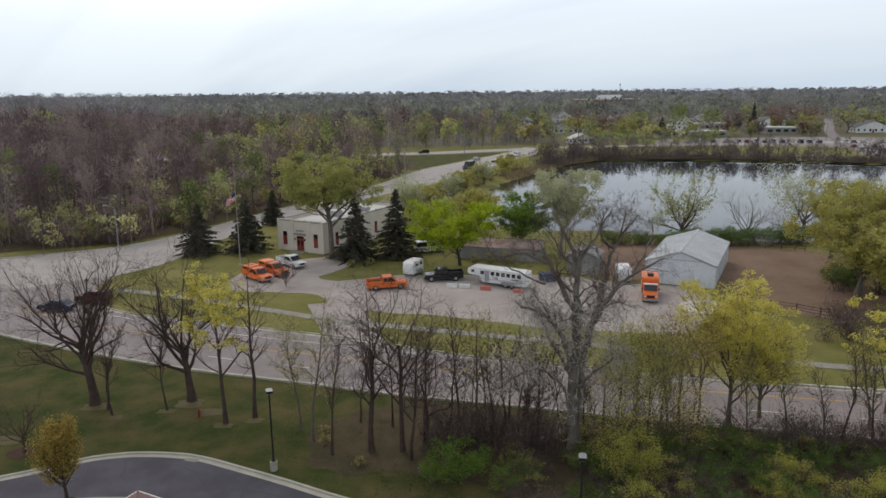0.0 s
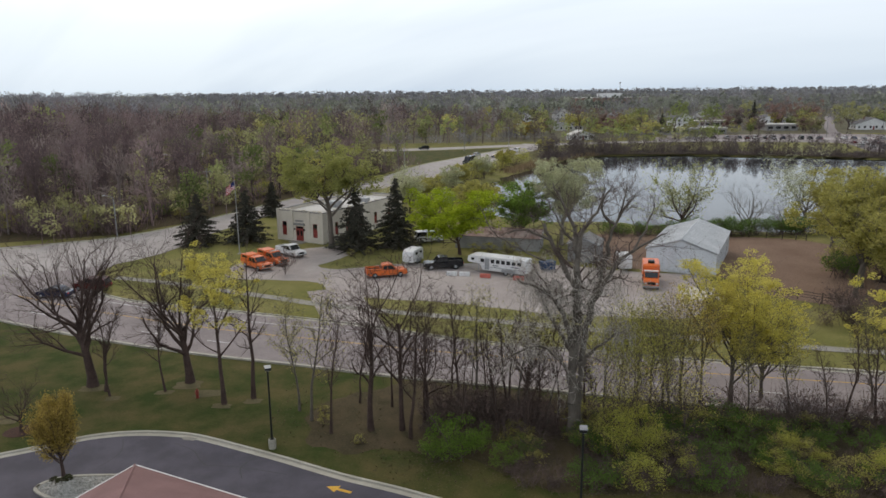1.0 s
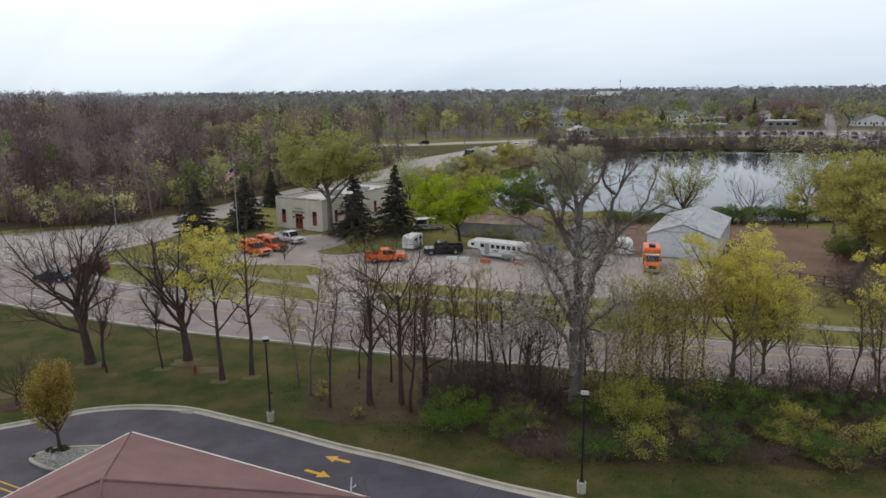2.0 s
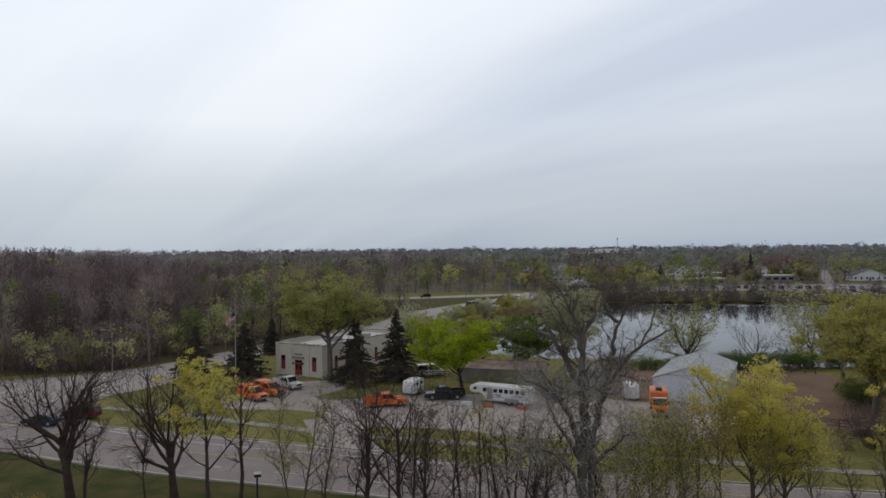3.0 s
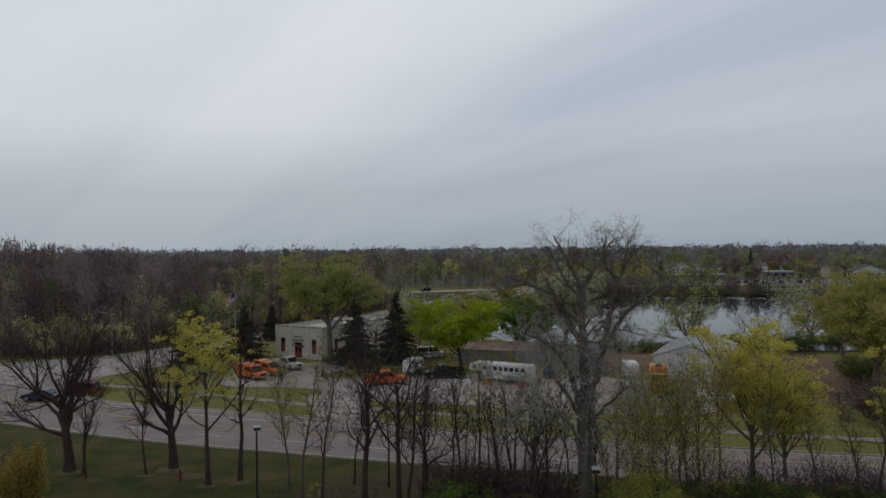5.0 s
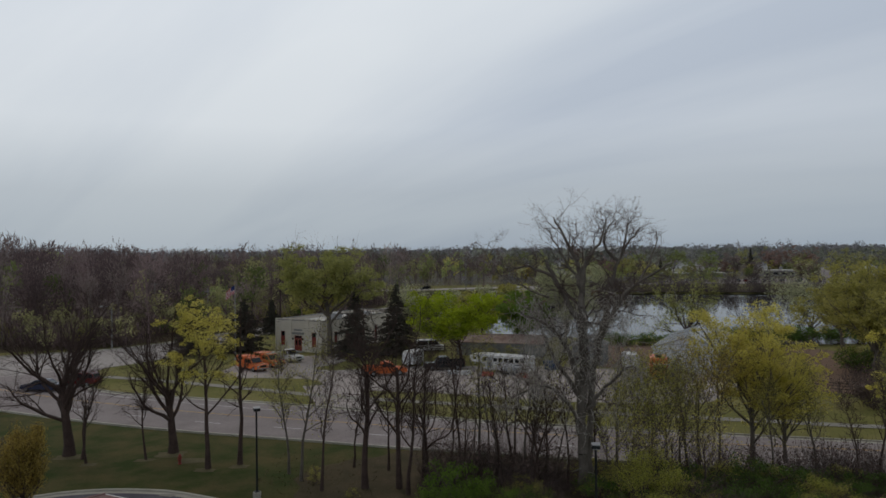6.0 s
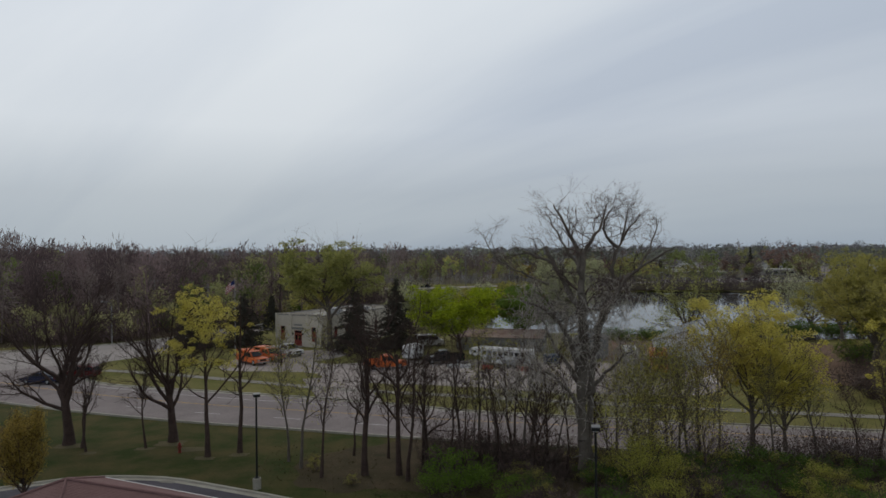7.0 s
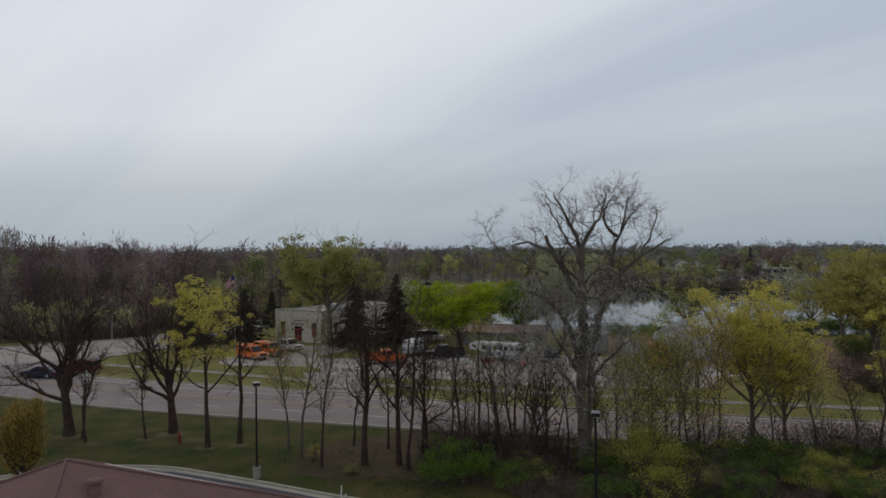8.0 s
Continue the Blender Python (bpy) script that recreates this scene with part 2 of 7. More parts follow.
    leaf_purple=surface("purple_brown_buds", (0.14, 0.092, 0.082), (0.21, 0.148, 0.128), 0.85, 0.5, 6.0, 0.0, island=0.16),
    needles=surface("dark_spruce_needles", (0.046, 0.046, 0.034), (0.092, 0.087, 0.066), 0.9, 0.8, 8.0, 0.0, island=0.4),
    wood_brown=surface("bare_brown_woods", (0.128, 0.09, 0.09), (0.31, 0.228, 0.224), 0.95, 0.10, 1.2, 0.0, island=0.16, translucent=0.3, tint=0.5, contrast=0.3),
    wood_green=surface("green_woods", (0.15, 0.19, 0.06), (0.4, 0.44, 0.17), 0.95, 0.10, 1.2, 0.0, island=0.16, translucent=0.3, tint=0.34, contrast=0.3),
    wood_olive=surface("olive_woods", (0.24, 0.24, 0.11), (0.52, 0.5, 0.24), 0.95, 0.10, 1.2, 0.0, island=0.16, translucent=0.3, tint=0.34, contrast=0.3),
    wood_yellow=surface("yellow_green_woods", (0.33, 0.31, 0.1), (0.6, 0.55, 0.19), 0.95, 0.10, 1.2, 0.0, island=0.16, translucent=0.3, tint=0.3, contrast=0.3),
    wood_grey=surface("grey_leafless_woods", (0.16, 0.125, 0.118), (0.39, 0.32, 0.295), 0.95, 0.10, 1.2, 0.0, island=0.16, translucent=0.35, tint=0.36, contrast=0.3),
    shore_twigs=surface("dark_shore_brush_twigs", (0.085, 0.066, 0.066), (0.205, 0.165, 0.158), 0.95, 0.10, 1.2, 0.0, island=0.2, translucent=0.3),
    wood_red=surface("reddish_budding_trees", (0.22, 0.14, 0.12), (0.4, 0.27, 0.225), 0.95, 0.10, 1.2, 0.0, island=0.16, translucent=0.35, tint=0.3, contrast=0.3),
    # aerial haze is put into the base colour of these three: paler, greyer, bluer
    wood_far=surface("haze_tinted_woods", (0.18, 0.174, 0.19), (0.38, 0.365, 0.385), 0.95, 0.06, 0.8, 0.0, island=0.1, translucent=0.35, tint=0.3, contrast=0.3),
    wood_fargreen=surface("haze_tinted_green_woods", (0.18, 0.197, 0.16), (0.37, 0.385, 0.31), 0.95, 0.06, 0.8, 0.0, island=0.1, translucent=0.35, tint=0.3, contrast=0.3),
    wood_last=surface("haze_tinted_far_woods", (0.19, 0.195, 0.21), (0.36, 0.365, 0.38), 0.95, 0.06, 0.8, 0.0, island=0.1, translucent=0.35, tint=0.25, contrast=0.3),
    house_roof=surface("grey_house_roofing", (0.11, 0.11, 0.115), (0.19, 0.185, 0.185), 0.9, 0.3, 4.0, 0.2, spread=0.3),
    house_wall=surface("pale_house_siding", (0.50, 0.49, 0.47), (0.66, 0.65, 0.62), 0.8, 0.3, 4.0, 0.1, spread=0.15),
    brick=surface("brown_brick_far", (0.22, 0.135, 0.105), (0.31, 0.20, 0.16), 0.9, 0.3, 4.0, 0.1),
    cobble=surface("pale_river_stones", (0.34, 0.33, 0.30), (0.52, 0.51, 0.47), 0.9, 1.0, 12.0, 0.3, spread=0.25),
    shrub=surface("low_dark_shrub", (0.045, 0.055, 0.018), (0.085, 0.090, 0.032), 0.9, 1.0, 9.0, 0.0, island=0.35),
    reed=surface("dry_reeds", (0.26, 0.18, 0.10), (0.37, 0.27, 0.16), 0.95, 0.3, 6.0, 0.0, island=0.25),
)

water = bpy.data.materials.new("still_lake_water")
water.use_nodes = True
_b = water.node_tree.nodes["Principled BSDF"]
_b.inputs["Base Color"].default_value = (0.018, 0.022, 0.024, 1)
_b.inputs["Roughness"].default_value = 0.035
_b.inputs["Specular IOR Level"].default_value = 0.24
_b.inputs["IOR"].default_value = 1.33
_tc = nd(water.node_tree, "ShaderNodeTexCoord")
_mp = nd(water.node_tree, "ShaderNodeMapping", {"Scale": (0.5, 1.4, 1)})
_nz = nd(water.node_tree, "ShaderNodeTexNoise", {"Scale": 0.7, "Detail": 3.0})
_bp = nd(water.node_tree, "ShaderNodeBump", {"Strength": 0.07, "Distance": 0.05})
water.node_tree.links.new(_tc.outputs["Object"], _mp.inputs[0])
water.node_tree.links.new(_mp.outputs[0], _nz.inputs["Vector"])
water.node_tree.links.new(_nz.outputs[0], _bp.inputs["Height"])
water.node_tree.links.new(_bp.outputs[0], _b.inputs["Normal"])
M["water"] = water


# ---------------------------------------------------------------- mesh helpers
def mesh_from(name, verts, faces, material, smooth=False):
    me = bpy.data.meshes.new(name)
    me.from_pydata([tuple(map(float, v)) for v in verts], [], [tuple(map(int, f)) for f in faces])
    for m in (material if isinstance(material, (list, tuple)) else [material]):
        me.materials.append(m)
    if smooth:
        me.polygons.foreach_set("use_smooth", [True] * len(me.polygons))
    me.update()
    return me


def fast_mesh(name, verts, faces, material, tints=None):
    """verts (n,3); faces (m,k) of one k; tints: a tone for each vertex."""
    me = bpy.data.meshes.new(name)
    verts, faces = np.asarray(verts, dtype=np.float32), np.asarray(faces, dtype=np.int32)
    k = faces.shape[1]
    me.vertices.add(len(verts))
    me.vertices.foreach_set("co", verts.ravel())
    me.loops.add(faces.size)
    me.loops.foreach_set("vertex_index", faces.ravel())
    me.polygons.add(len(faces))
    me.polygons.foreach_set("loop_start", np.arange(0, faces.size, k, dtype=np.int32))
    me.materials.append(material)
    me.update(calc_edges=True)
    if tints is None and material.name.endswith(("woods", "budding_trees")):
        tints = np.full(len(verts), 0.35 + 0.4 * (len(verts) * 0.37 % 1))
    if tints is not None:
        me.attributes.new("tint", "FLOAT", "POINT").data.foreach_set("value", np.asarray(tints, dtype=np.float32))
    return me


def part(name, bm, material, parent=None, label="", bevel=0.0):
    """Links a bmesh (or a finished mesh) as one object under a thing or a part."""
    if isinstance(bm, bpy.types.Mesh):
        me = bm
    else:
        if bevel:
            bmesh.ops.bevel(bm, geom=bm.edges[:], offset=bevel, segments=1, affect="EDGES")
        me = bpy.data.meshes.new(name)
        bmesh.ops.recalc_face_normals(bm, faces=bm.faces[:])
        bm.to_mesh(me)
        bm.free()
        me.materials.append(material)
    ob = new(name, me)
    if parent is not None:
        ob.parent = parent
    if label:
        tagged(ob, label)
    return ob


def thing(name, label, category, group="", m=None, kind=""):
    ob = new(name)
    ob.empty_display_size = 0.3
    if m is not None:
        ob.matrix_basis = m
    return tagged(ob, label, category, group, kind)


def box(bm, x0, y0, z0, x1, y1, z1):
    vs = [bm.verts.new((x, y, z)) for x in (x0, x1) for y in (y0, y1) for z in (z0, z1)]
    for f in ((0, 1, 3, 2), (4, 6, 7, 5), (0, 4, 5, 1), (2, 3, 7, 6), (0, 2, 6, 4), (1, 5, 7, 3)):
        bm.faces.new([vs[i] for i in f])
    return vs


def boxed(*dims):
    bm = bmesh.new()
    box(bm, *dims)
    return bm


def tube(bm, points, radii, n=8, cap=True):
    rings = []
    pts = [Vector(p) for p in points]
    for i, p in enumerate(pts):
        d = (pts[min(i + 1, len(pts) - 1)] - pts[max(i - 1, 0)]).normalized()
        a = d.cross(Vector((1, 0, 0)) if abs(d.x) < 0.8 else Vector((0, 1, 0))).normalized()
        b = d.cross(a)
        r = radii[i] if isinstance(radii, (list, tuple)) else radii
        rings.append([bm.verts.new(p + (a * math.cos(2 * math.pi * k / n) + b * math.sin(2 * math.pi * k / n)) * r) for k in range(n)])
    for r0, r1 in zip(rings, rings[1:]):
        for k in range(n):
            bm.faces.new((r0[k], r0[(k + 1) % n], r1[(k + 1) % n], r1[k]))
    if cap:
        bm.faces.new(rings[0][::-1])
        bm.faces.new(rings[-1])
    return bm


def tubed(points, radii, n=8):
    return tube(bmesh.new(), points, radii, n)


def prism(profile, y0, y1):
    """A side profile in x, z, drawn out across y."""
    bm = bmesh.new()
    a = [bm.verts.new((x, y0, z)) for x, z in profile]
    b = [bm.verts.new((x, y1, z)) for x, z in profile]
    n = len(profile)
    bm.faces.new(a)
    bm.faces.new(b[::-1])
    for i in range(n):
        bm.faces.new((a[i], b[i], b[(i + 1) % n], a[(i + 1) % n]))
    return bm


def inside(p, poly):
    x, y = p
    odd = False
    for (x0, y0), (x1, y1) in zip(poly, poly[1:] + poly[:1]):
        if (y0 > y) != (y1 > y) and x < (x1 - x0) * (y - y0) / (y1 - y0) + x0:
            odd = not odd
    return odd


def smooth_line(pts, step=1.5, closed=False):
    """Catmull-Rom through the points."""
    out = []
    n = len(pts)
    for i in range(n if closed else n - 1):
        p = [np.array(pts[(i + k) % n] if closed else pts[min(max(i + k, 0), n - 1)], dtype=float) for k in (-1, 0, 1, 2)]
        m = max(2, int(np.linalg.norm(p[2] - p[1]) / step))
        for j in range(m):
            t = j / m
            out.append(tuple(0.5 * (2 * p[1] + (p[2] - p[0]) * t + (2 * p[0] - 5 * p[1] + 4 * p[2] - p[3]) * t * t + (3 * p[1] - p[0] - 3 * p[2] + p[3]) * t ** 3)))
    if not closed:
        out.append(tuple(map(float, pts[-1])))
    return out


def patch(name, outline, z, material, label, rough_edge=0.0, category="ground", smooth=2.0):
    """A flat sheet with the given outline, laid on the ground."""
    pts = smooth_line(outline, smooth, True) if smooth else [tuple(p) for p in outline]
    bm = bmesh.new()
    vs = []
    for x, y in pts:
        dx, dy = (noise.noise((x * 0.35, y * 0.35, 3.1)) * rough_edge, noise.noise((x * 0.35, y * 0.35, 9.7)) * rough_edge) if rough_edge else (0, 0)
        vs.append(bm.verts.new((x + dx, y + dy, z)))
    es = [bm.edges.new((vs[i], vs[(i + 1) % len(vs)])) for i in range(len(vs))]
    bmesh.ops.triangle_fill(bm, use_beauty=True, use_dissolve=False, edges=es, normal=(0, 0, 1))
    for f in bm.faces:
        if f.normal.z < 0:
            f.normal_flip()
    me = bpy.data.meshes.new(name)
    bm.to_mesh(me)
    bm.free()
    me.materials.append(material)
    return tagged(new(name, me), label, category, "", "structure")


def ribbon_sheet(name, line, w0, w1, z, material, label, kind="structure", category="road"):
    """A strip along a line, from w0 to w1 metres to its left."""
    vs, fs = [], []
    for i, p in enumerate(line):
        a, b = np.array(line[max(i - 1, 0)]), np.array(line[min(i + 1, len(line) - 1)])
        d = (b - a) / np.linalg.norm(b - a)
        nrm = np.array((-d[1], d[0]))
        for w in (w0, w1):
            q = np.array(p) + nrm * w
            vs.append((q[0], q[1], z))
    for i in range(len(line) - 1):
        fs.append((2 * i, 2 * i + 2, 2 * i + 3, 2 * i + 1))
    return tagged(new(name, mesh_from(name, vs, fs, material)), label, category, "", kind)


# ---------------------------------------------------------------- ground, lake, roads
LAKE = smooth_line([(10, 152), (12, 180), (16, 207), (27, 233), (46, 266), (60, 281), (92, 281), (130, 270), (165, 256), (205, 246), (225, 190), (180, 142), (125, 127), (82, 129), (55, 132), (36, 141), (20, 145)], 6, True)


def axis(lo, hi, fine, far):
    a = list(np.arange(lo, hi + 0.1, fine))
    out, step = [], fine
    x = hi
    while x < far:
        step *= 1.5
        x += step
        out.append(x)
    back, step, x = [], fine, lo
    while x > -far:
        step *= 1.5
        x -= step
        back.append(x)
    return back[::-1] + a + out


gx, gy = axis(-60, 230, 4.0, 4600), axis(20, 330, 4.0, 4600)
gv = []
lake_np = np.array(LAKE)
for y in gy:
    for x in gx:
        z = 0.0
        if 0 < x < 240 and 115 < y < 295:
            d = np.min(np.hypot(lake_np[:, 0] - x, lake_np[:, 1] - y))
            z = -min(2.0, 0.25 * d + 0.45) if inside((x, y), LAKE) else -max(0.0, 0.45 - d * 0.08)
        gv.append((x, y, z))
gf = [(j * len(gx) + i, j * len(gx) + i + 1, (j + 1) * len(gx) + i + 1, (j + 1) * len(gx) + i) for j in range(len(gy) - 1) for i in range(len(gx) - 1)]
tagged(new("ground", mesh_from("ground", gv, gf, M["verge"], True)), "patchy yellow-green rough spring grass on flat ground", "ground", "", "structure")
patch("water", [(5, 120), (235, 120), (235, 290), (5, 290)], -0.5, M["water"], "still dark lake mirroring the pale sky", 0, "lake", 0)

LOT_KERB = smooth_line([(-70, 36), (-50, 41.5), (-38, 45.6), (-32.3, 48.0), (-29.9, 49.2), (-27.3, 50.6), (-24.2, 51.2), (-21, 51.0), (-18.7, 50.4), (-14.3, 48.3), (-11.5, 46.9), (-7.2, 44.6), (-3.2, 42.8), (0.4, 41.0), (3.8, 39.3), (9.1, 37.0), (16, 33.6), (26, 28.4)], 1.0)
NEAR_EDGE = smooth_line([(-130, 122), (-90, 101), (-70, 90), (-52, 80), (-38, 73.4), (-25.5, 68.5), (-14.4, 65.1), (-4.4, 61.9), (5.2, 59.5), (19.4, 55.8), (31, 53.2), (50, 49.5), (110, 39)], 2.0)
FAR_EDGE = smooth_line([(110, 50), (60, 58), (40, 61.5), (25.6, 65.0), (12.3, 68.5), (2, 71.6), (-9, 76.6), (-19.8, 80.6), (-31, 84.3), (-41, 88), (-47, 93), (-50.5, 100), (-50.4, 107.7)], 2.0)
MAIN_RIGHT = smooth_line([(-50.4, 107.7), (-48, 111), (-45.4, 117), (-43, 131), (-36, 152), (-24, 176), (-12, 199), (4, 226), (16, 255), (27, 281), (40, 308), (56, 336)], 4.0)
MAIN_LEFT = smooth_line([(40, 346), (29.5, 318.7), (4, 272), (-8.4, 248.3), (-20.4, 209.3), (-40.2, 165.8), (-52.2, 138), (-60, 127.5), (-68, 122.9), (-78, 119.5), (-130, 140)], 4.0)

patch("lawn", [(p[0], p[1] - 0.12) for p in NEAR_EDGE[::2] if p[0] < 60] + [(70, 20), (30, 20), (-40, 20), (-130, 20)], 0.02, M["lawn"], "mown green lawn with worn brown patches", 0, "lawn", 0)
patch("earth", [(-11, 51), (-8, 57), (-3, 60.6), (5, 58.9), (19, 55.4), (31, 52.7), (50, 49.0), (70, 45), (70, 36), (50, 38), (30, 39.5), (14, 42), (6, 44.5), (0, 46), (-6, 48)], 0.035, M["earth"], "brown leaf litter under trees and brush", 2.6, "ground", 0.8)
patch("far_floor", [(-2200, 420), (-60, 352), (60, 360), (110, 398), (260, 398), (260, 330), (2200, 300), (3500, 4000), (-3500, 4000)], 0.022, M["town_ground"], "brown-green ground under far trees", 0, "ground", 0)
patch("forest_floor", [(-1500, 300), (-300, 165), (-130, 146), (-80, 124), (-61, 131), (-53, 141), (-41, 168), (-22, 212), (-13, 246), (-30, 262), (-45, 300), (-120, 290), (-400, 340), (-1500, 900)], 0.025, M["earth"], "brown leaf-strewn floor under the woods", 0, "ground", 0)
patch("shore_earth", [(46, 268), (60, 282), (92, 282), (130, 271), (165, 257), (205, 247), (215, 262), (170, 276), (135, 290), (95, 300), (60, 300), (44, 284)], 0.03, M["earth"], "brown earth bank along the far shore", 1.5, "ground")
patch("road", NEAR_EDGE + FAR_EDGE + [(-60, 128), (-78, 119.8), (-130, 141)], 0.05, M["concrete_road"], "weathered grey concrete road with pale lane lines", 0, "road", 0)
patch("main_road", MAIN_RIGHT + MAIN_LEFT[:-1] + [(-78, 108), (-62, 100)], 0.056, M["far_road"], "wide pale concrete main road", 0, "road", 0)
ribbon_sheet("cross_road", smooth_line([(-140, 300), (-60, 312), (-10, 318), (40, 336), (110, 352), (260, 362)], 8), -6, 6, 0.066, M["far_road"], "pale concrete cross road")
patch("car_park", LOT_KERB + [(26, -40), (-70, -40)], 0.05, M["asphalt"], "dark blue-grey asphalt car park", 0, "car park", 0)
patch("yard", [(-28, 114), (-19, 119), (-13.5, 119), (-16, 110), (-19, 105.8), (-16, 102.8), (-7, 106), (0, 105.5), (13, 105.5), (28, 99.5), (36, 97), (34, 87), (28, 78.5), (14, 80.2), (1, 85), (-13.5, 89.5), (-17, 95.5), (-22.5, 96.8), (-31, 99), (-31.5, 108)], 0.03, M["gravel"], "worn grey gravel and asphalt yard", 0.6, "yard")
patch("gravel_patch", [(31.2, 90.6), (34.5, 91.6), (37.2, 90.2), (36.6, 86.8), (33.0, 85.2), (30.4, 87.2)], 0.036, M["pale_gravel"], "pale scraped gravel patch beside the barn", 1.2, "yard")
patch("paddock", [(24, 126), (45, 125), (62, 119), (69, 101), (61, 86), (48, 82.5), (40.5, 88), (38.8, 95.8), (30, 100.5), (22, 106)], 0.04, M["paddock"], "bare brown earth paddock", 0.7, "paddock")
ribbon_sheet("path", smooth_line([(-47, 99.3), (-38.2, 96), (-27.4, 91), (-20.6, 87.7), (-12.8, 84), (3.7, 78.6), (18, 74), (34, 69.3), (44, 66.7), (75, 60)], 2), -0.75, 0.75, 0.06, M["path"], "pale concrete footpath across the grass", category="path")
ribbon_sheet("entrance", [(-15, 92), (-9, 74)], -3.2, 3.2, 0.045, M["gravel"], "short gravel yard entrance")
patch("field", [(-12, 252), (-4, 262), (12, 292), (26, 318), (0, 312), (-14, 309), (-30, 306), (-26, 270)], 0.03, M["lawn"], "bright green grass field beside the main road", 0, "field")


def sweep(name, line, profile, material, label, category="kerb"):
    """A profile (offset to the left, height) drawn along a line."""
    vs, fs = [], []
    k = len(profile)
    for i, p in enumerate(line):
        a, b = np.array(line[max(i - 1, 0)]), np.array(line[min(i + 1, len(line) - 1)])
        d = (b - a) / np.linalg.norm(b - a)
        for off, z in profile:
            vs.append((p[0] - d[1] * off, p[1] + d[0] * off, z))
    for i in range(len(line) - 1):
        for j in range(k - 1):
            fs.append((i * k + j, (i + 1) * k + j, (i + 1) * k + j + 1, i * k + j + 1))
    return tagged(new(name, mesh_from(name, vs, fs, material)), label, category, "", "structure")


KERB = [(-0.42, 0.052), (-0.40, 0.066), (0.0, 0.062), (0.02, 0.19), (0.05, 0.205), (0.19, 0.205), (0.22, 0.19), (0.24, 0.0)]
sweep("kerb", LOT_KERB, KERB, M["kerb"], "pale concrete kerb and gutter round the car park")
sweep("road_kerb", NEAR_EDGE, [(-o, z) for o, z in KERB][::-1], M["kerb"], "pale concrete kerb along the road")
sweep("far_kerb", FAR_EDGE[:-4], [(-o, z) for o, z in KERB][::-1], M["kerb"], "pale concrete kerb along the road's far side")
sweep("main_kerb", MAIN_LEFT[:-2], [(-o, z) for o, z in KERB][::-1], M["kerb"], "pale kerb along the main road")


def offset_line(line, w):
    out = []
    for i, p in enumerate(line):
        a, b = np.array(line[max(i - 1, 0)]), np.array(line[min(i + 1, len(line) - 1)])
        d = (b - a) / np.linalg.norm(b - a)
        out.append((p[0] - d[1] * w, p[1] + d[0] * w))
    return out


def dashes(line, on, off):
    run, cur, total = [], [], 0.0
    for p, q in zip(line, line[1:]):
        s = math.hypot(q[0] - p[0], q[1] - p[1])
        if total % (on + off) < on:
            cur.append(p)
        elif cur:
            run.append(cur + [p])
            cur = []
        total += s
    return [r for r in run if len(r) > 1]


lane_base = smooth_line([(-60, 84.5), (-52, 80), (-38, 73.4), (-25.5, 68.5), (-14.4, 65.1), (-4.4, 61.9), (5.2, 59.5), (19.4, 55.8), (31, 53.2), (50, 49.5), (90, 42.5)], 0.5)
for k, d in enumerate(dashes(offset_line(lane_base, 3.7), 3.0, 6.0)):
    ribbon_sheet("lane_dash", d, -0.07, 0.07, 0.06, M["white_line"], "white painted lane dash on the road", category="road marking")
ribbon_sheet("lane_line", offset_line(lane_base, 7.2), -0.06, 0.06, 0.06, M["yellow_line"], "worn yellow centre line on the road", category="road marking")
ribbon_sheet("edge_line", offset_line(lane_base, 10.6), -0.07, 0.07, 0.06, M["white_line"], "worn white edge line on the road", category="road marking")


def arrow(tip, tail):
    tip, tail = np.array(tip), np.array(tail)
    d = (tip - tail) / np.linalg.norm(tip - tail)
    n = np.array((-d[1], d[0]))
    h = tip - d * 0.85
    pts = [tip, h + n * 0.42, h + n * 0.13, tail + n * 0.13, tail - n * 0.13, h - n * 0.13, h - n * 0.42]
    me = mesh_from("painted_arrow", [(p[0], p[1], 0.056) for p in pts], [(0, 1, 6), (2, 3, 4, 5)], M["yellow_line"])
    return tagged(new("painted_arrow", me), "yellow painted arrow on the asphalt", "road marking", "car park arrows", "structure")


arrow((-7.95, 43.3), (-6.2, 42.5))
arrow((-7.2, 40.7), (-8.95, 41.6))
for w in (0.0, 0.55):
    ribbon_sheet("stall_line", [(-32, 42.6 - w), (-25.6, 39.5 - w)], -0.06, 0.06, 0.056, M["yellow_line"], "yellow painted line on the car park", category="road marking")

# kerbed island with stones and a round of low plants under the pear tree
ISLAND = smooth_line([(-27.5, 43.3), (-27.2, 44.1), (-26.2, 44.75), (-24, 44.95), (-21, 44.85), (-18.5, 44.4), (-18.8, 42.9), (-22, 41.3), (-25, 41.7), (-26.9, 42.6)], 0.4, True)
sweep("island_kerb", ISLAND + ISLAND[:2], [(0.0, 0.052), (0.02, 0.19), (-0.03, 0.205), (-0.2, 0.205), (-0.22, 0.1)], M["kerb"], "pale kerb round the car park island")
patch("island_bed", ISLAND, 0.12, M["cobble"], "bed of pale stones in the car park island", 0, "planting bed", 0)


# ---------------------------------------------------------------- buildings
def facing(origin, along):
    """Pose whose x runs along the front from origin and whose y goes back."""
    a = math.degrees(math.atan2(along[1] - origin[1], along[0] - origin[0]))
    return pose(origin[0], origin[1], 0, 0, 0, a)


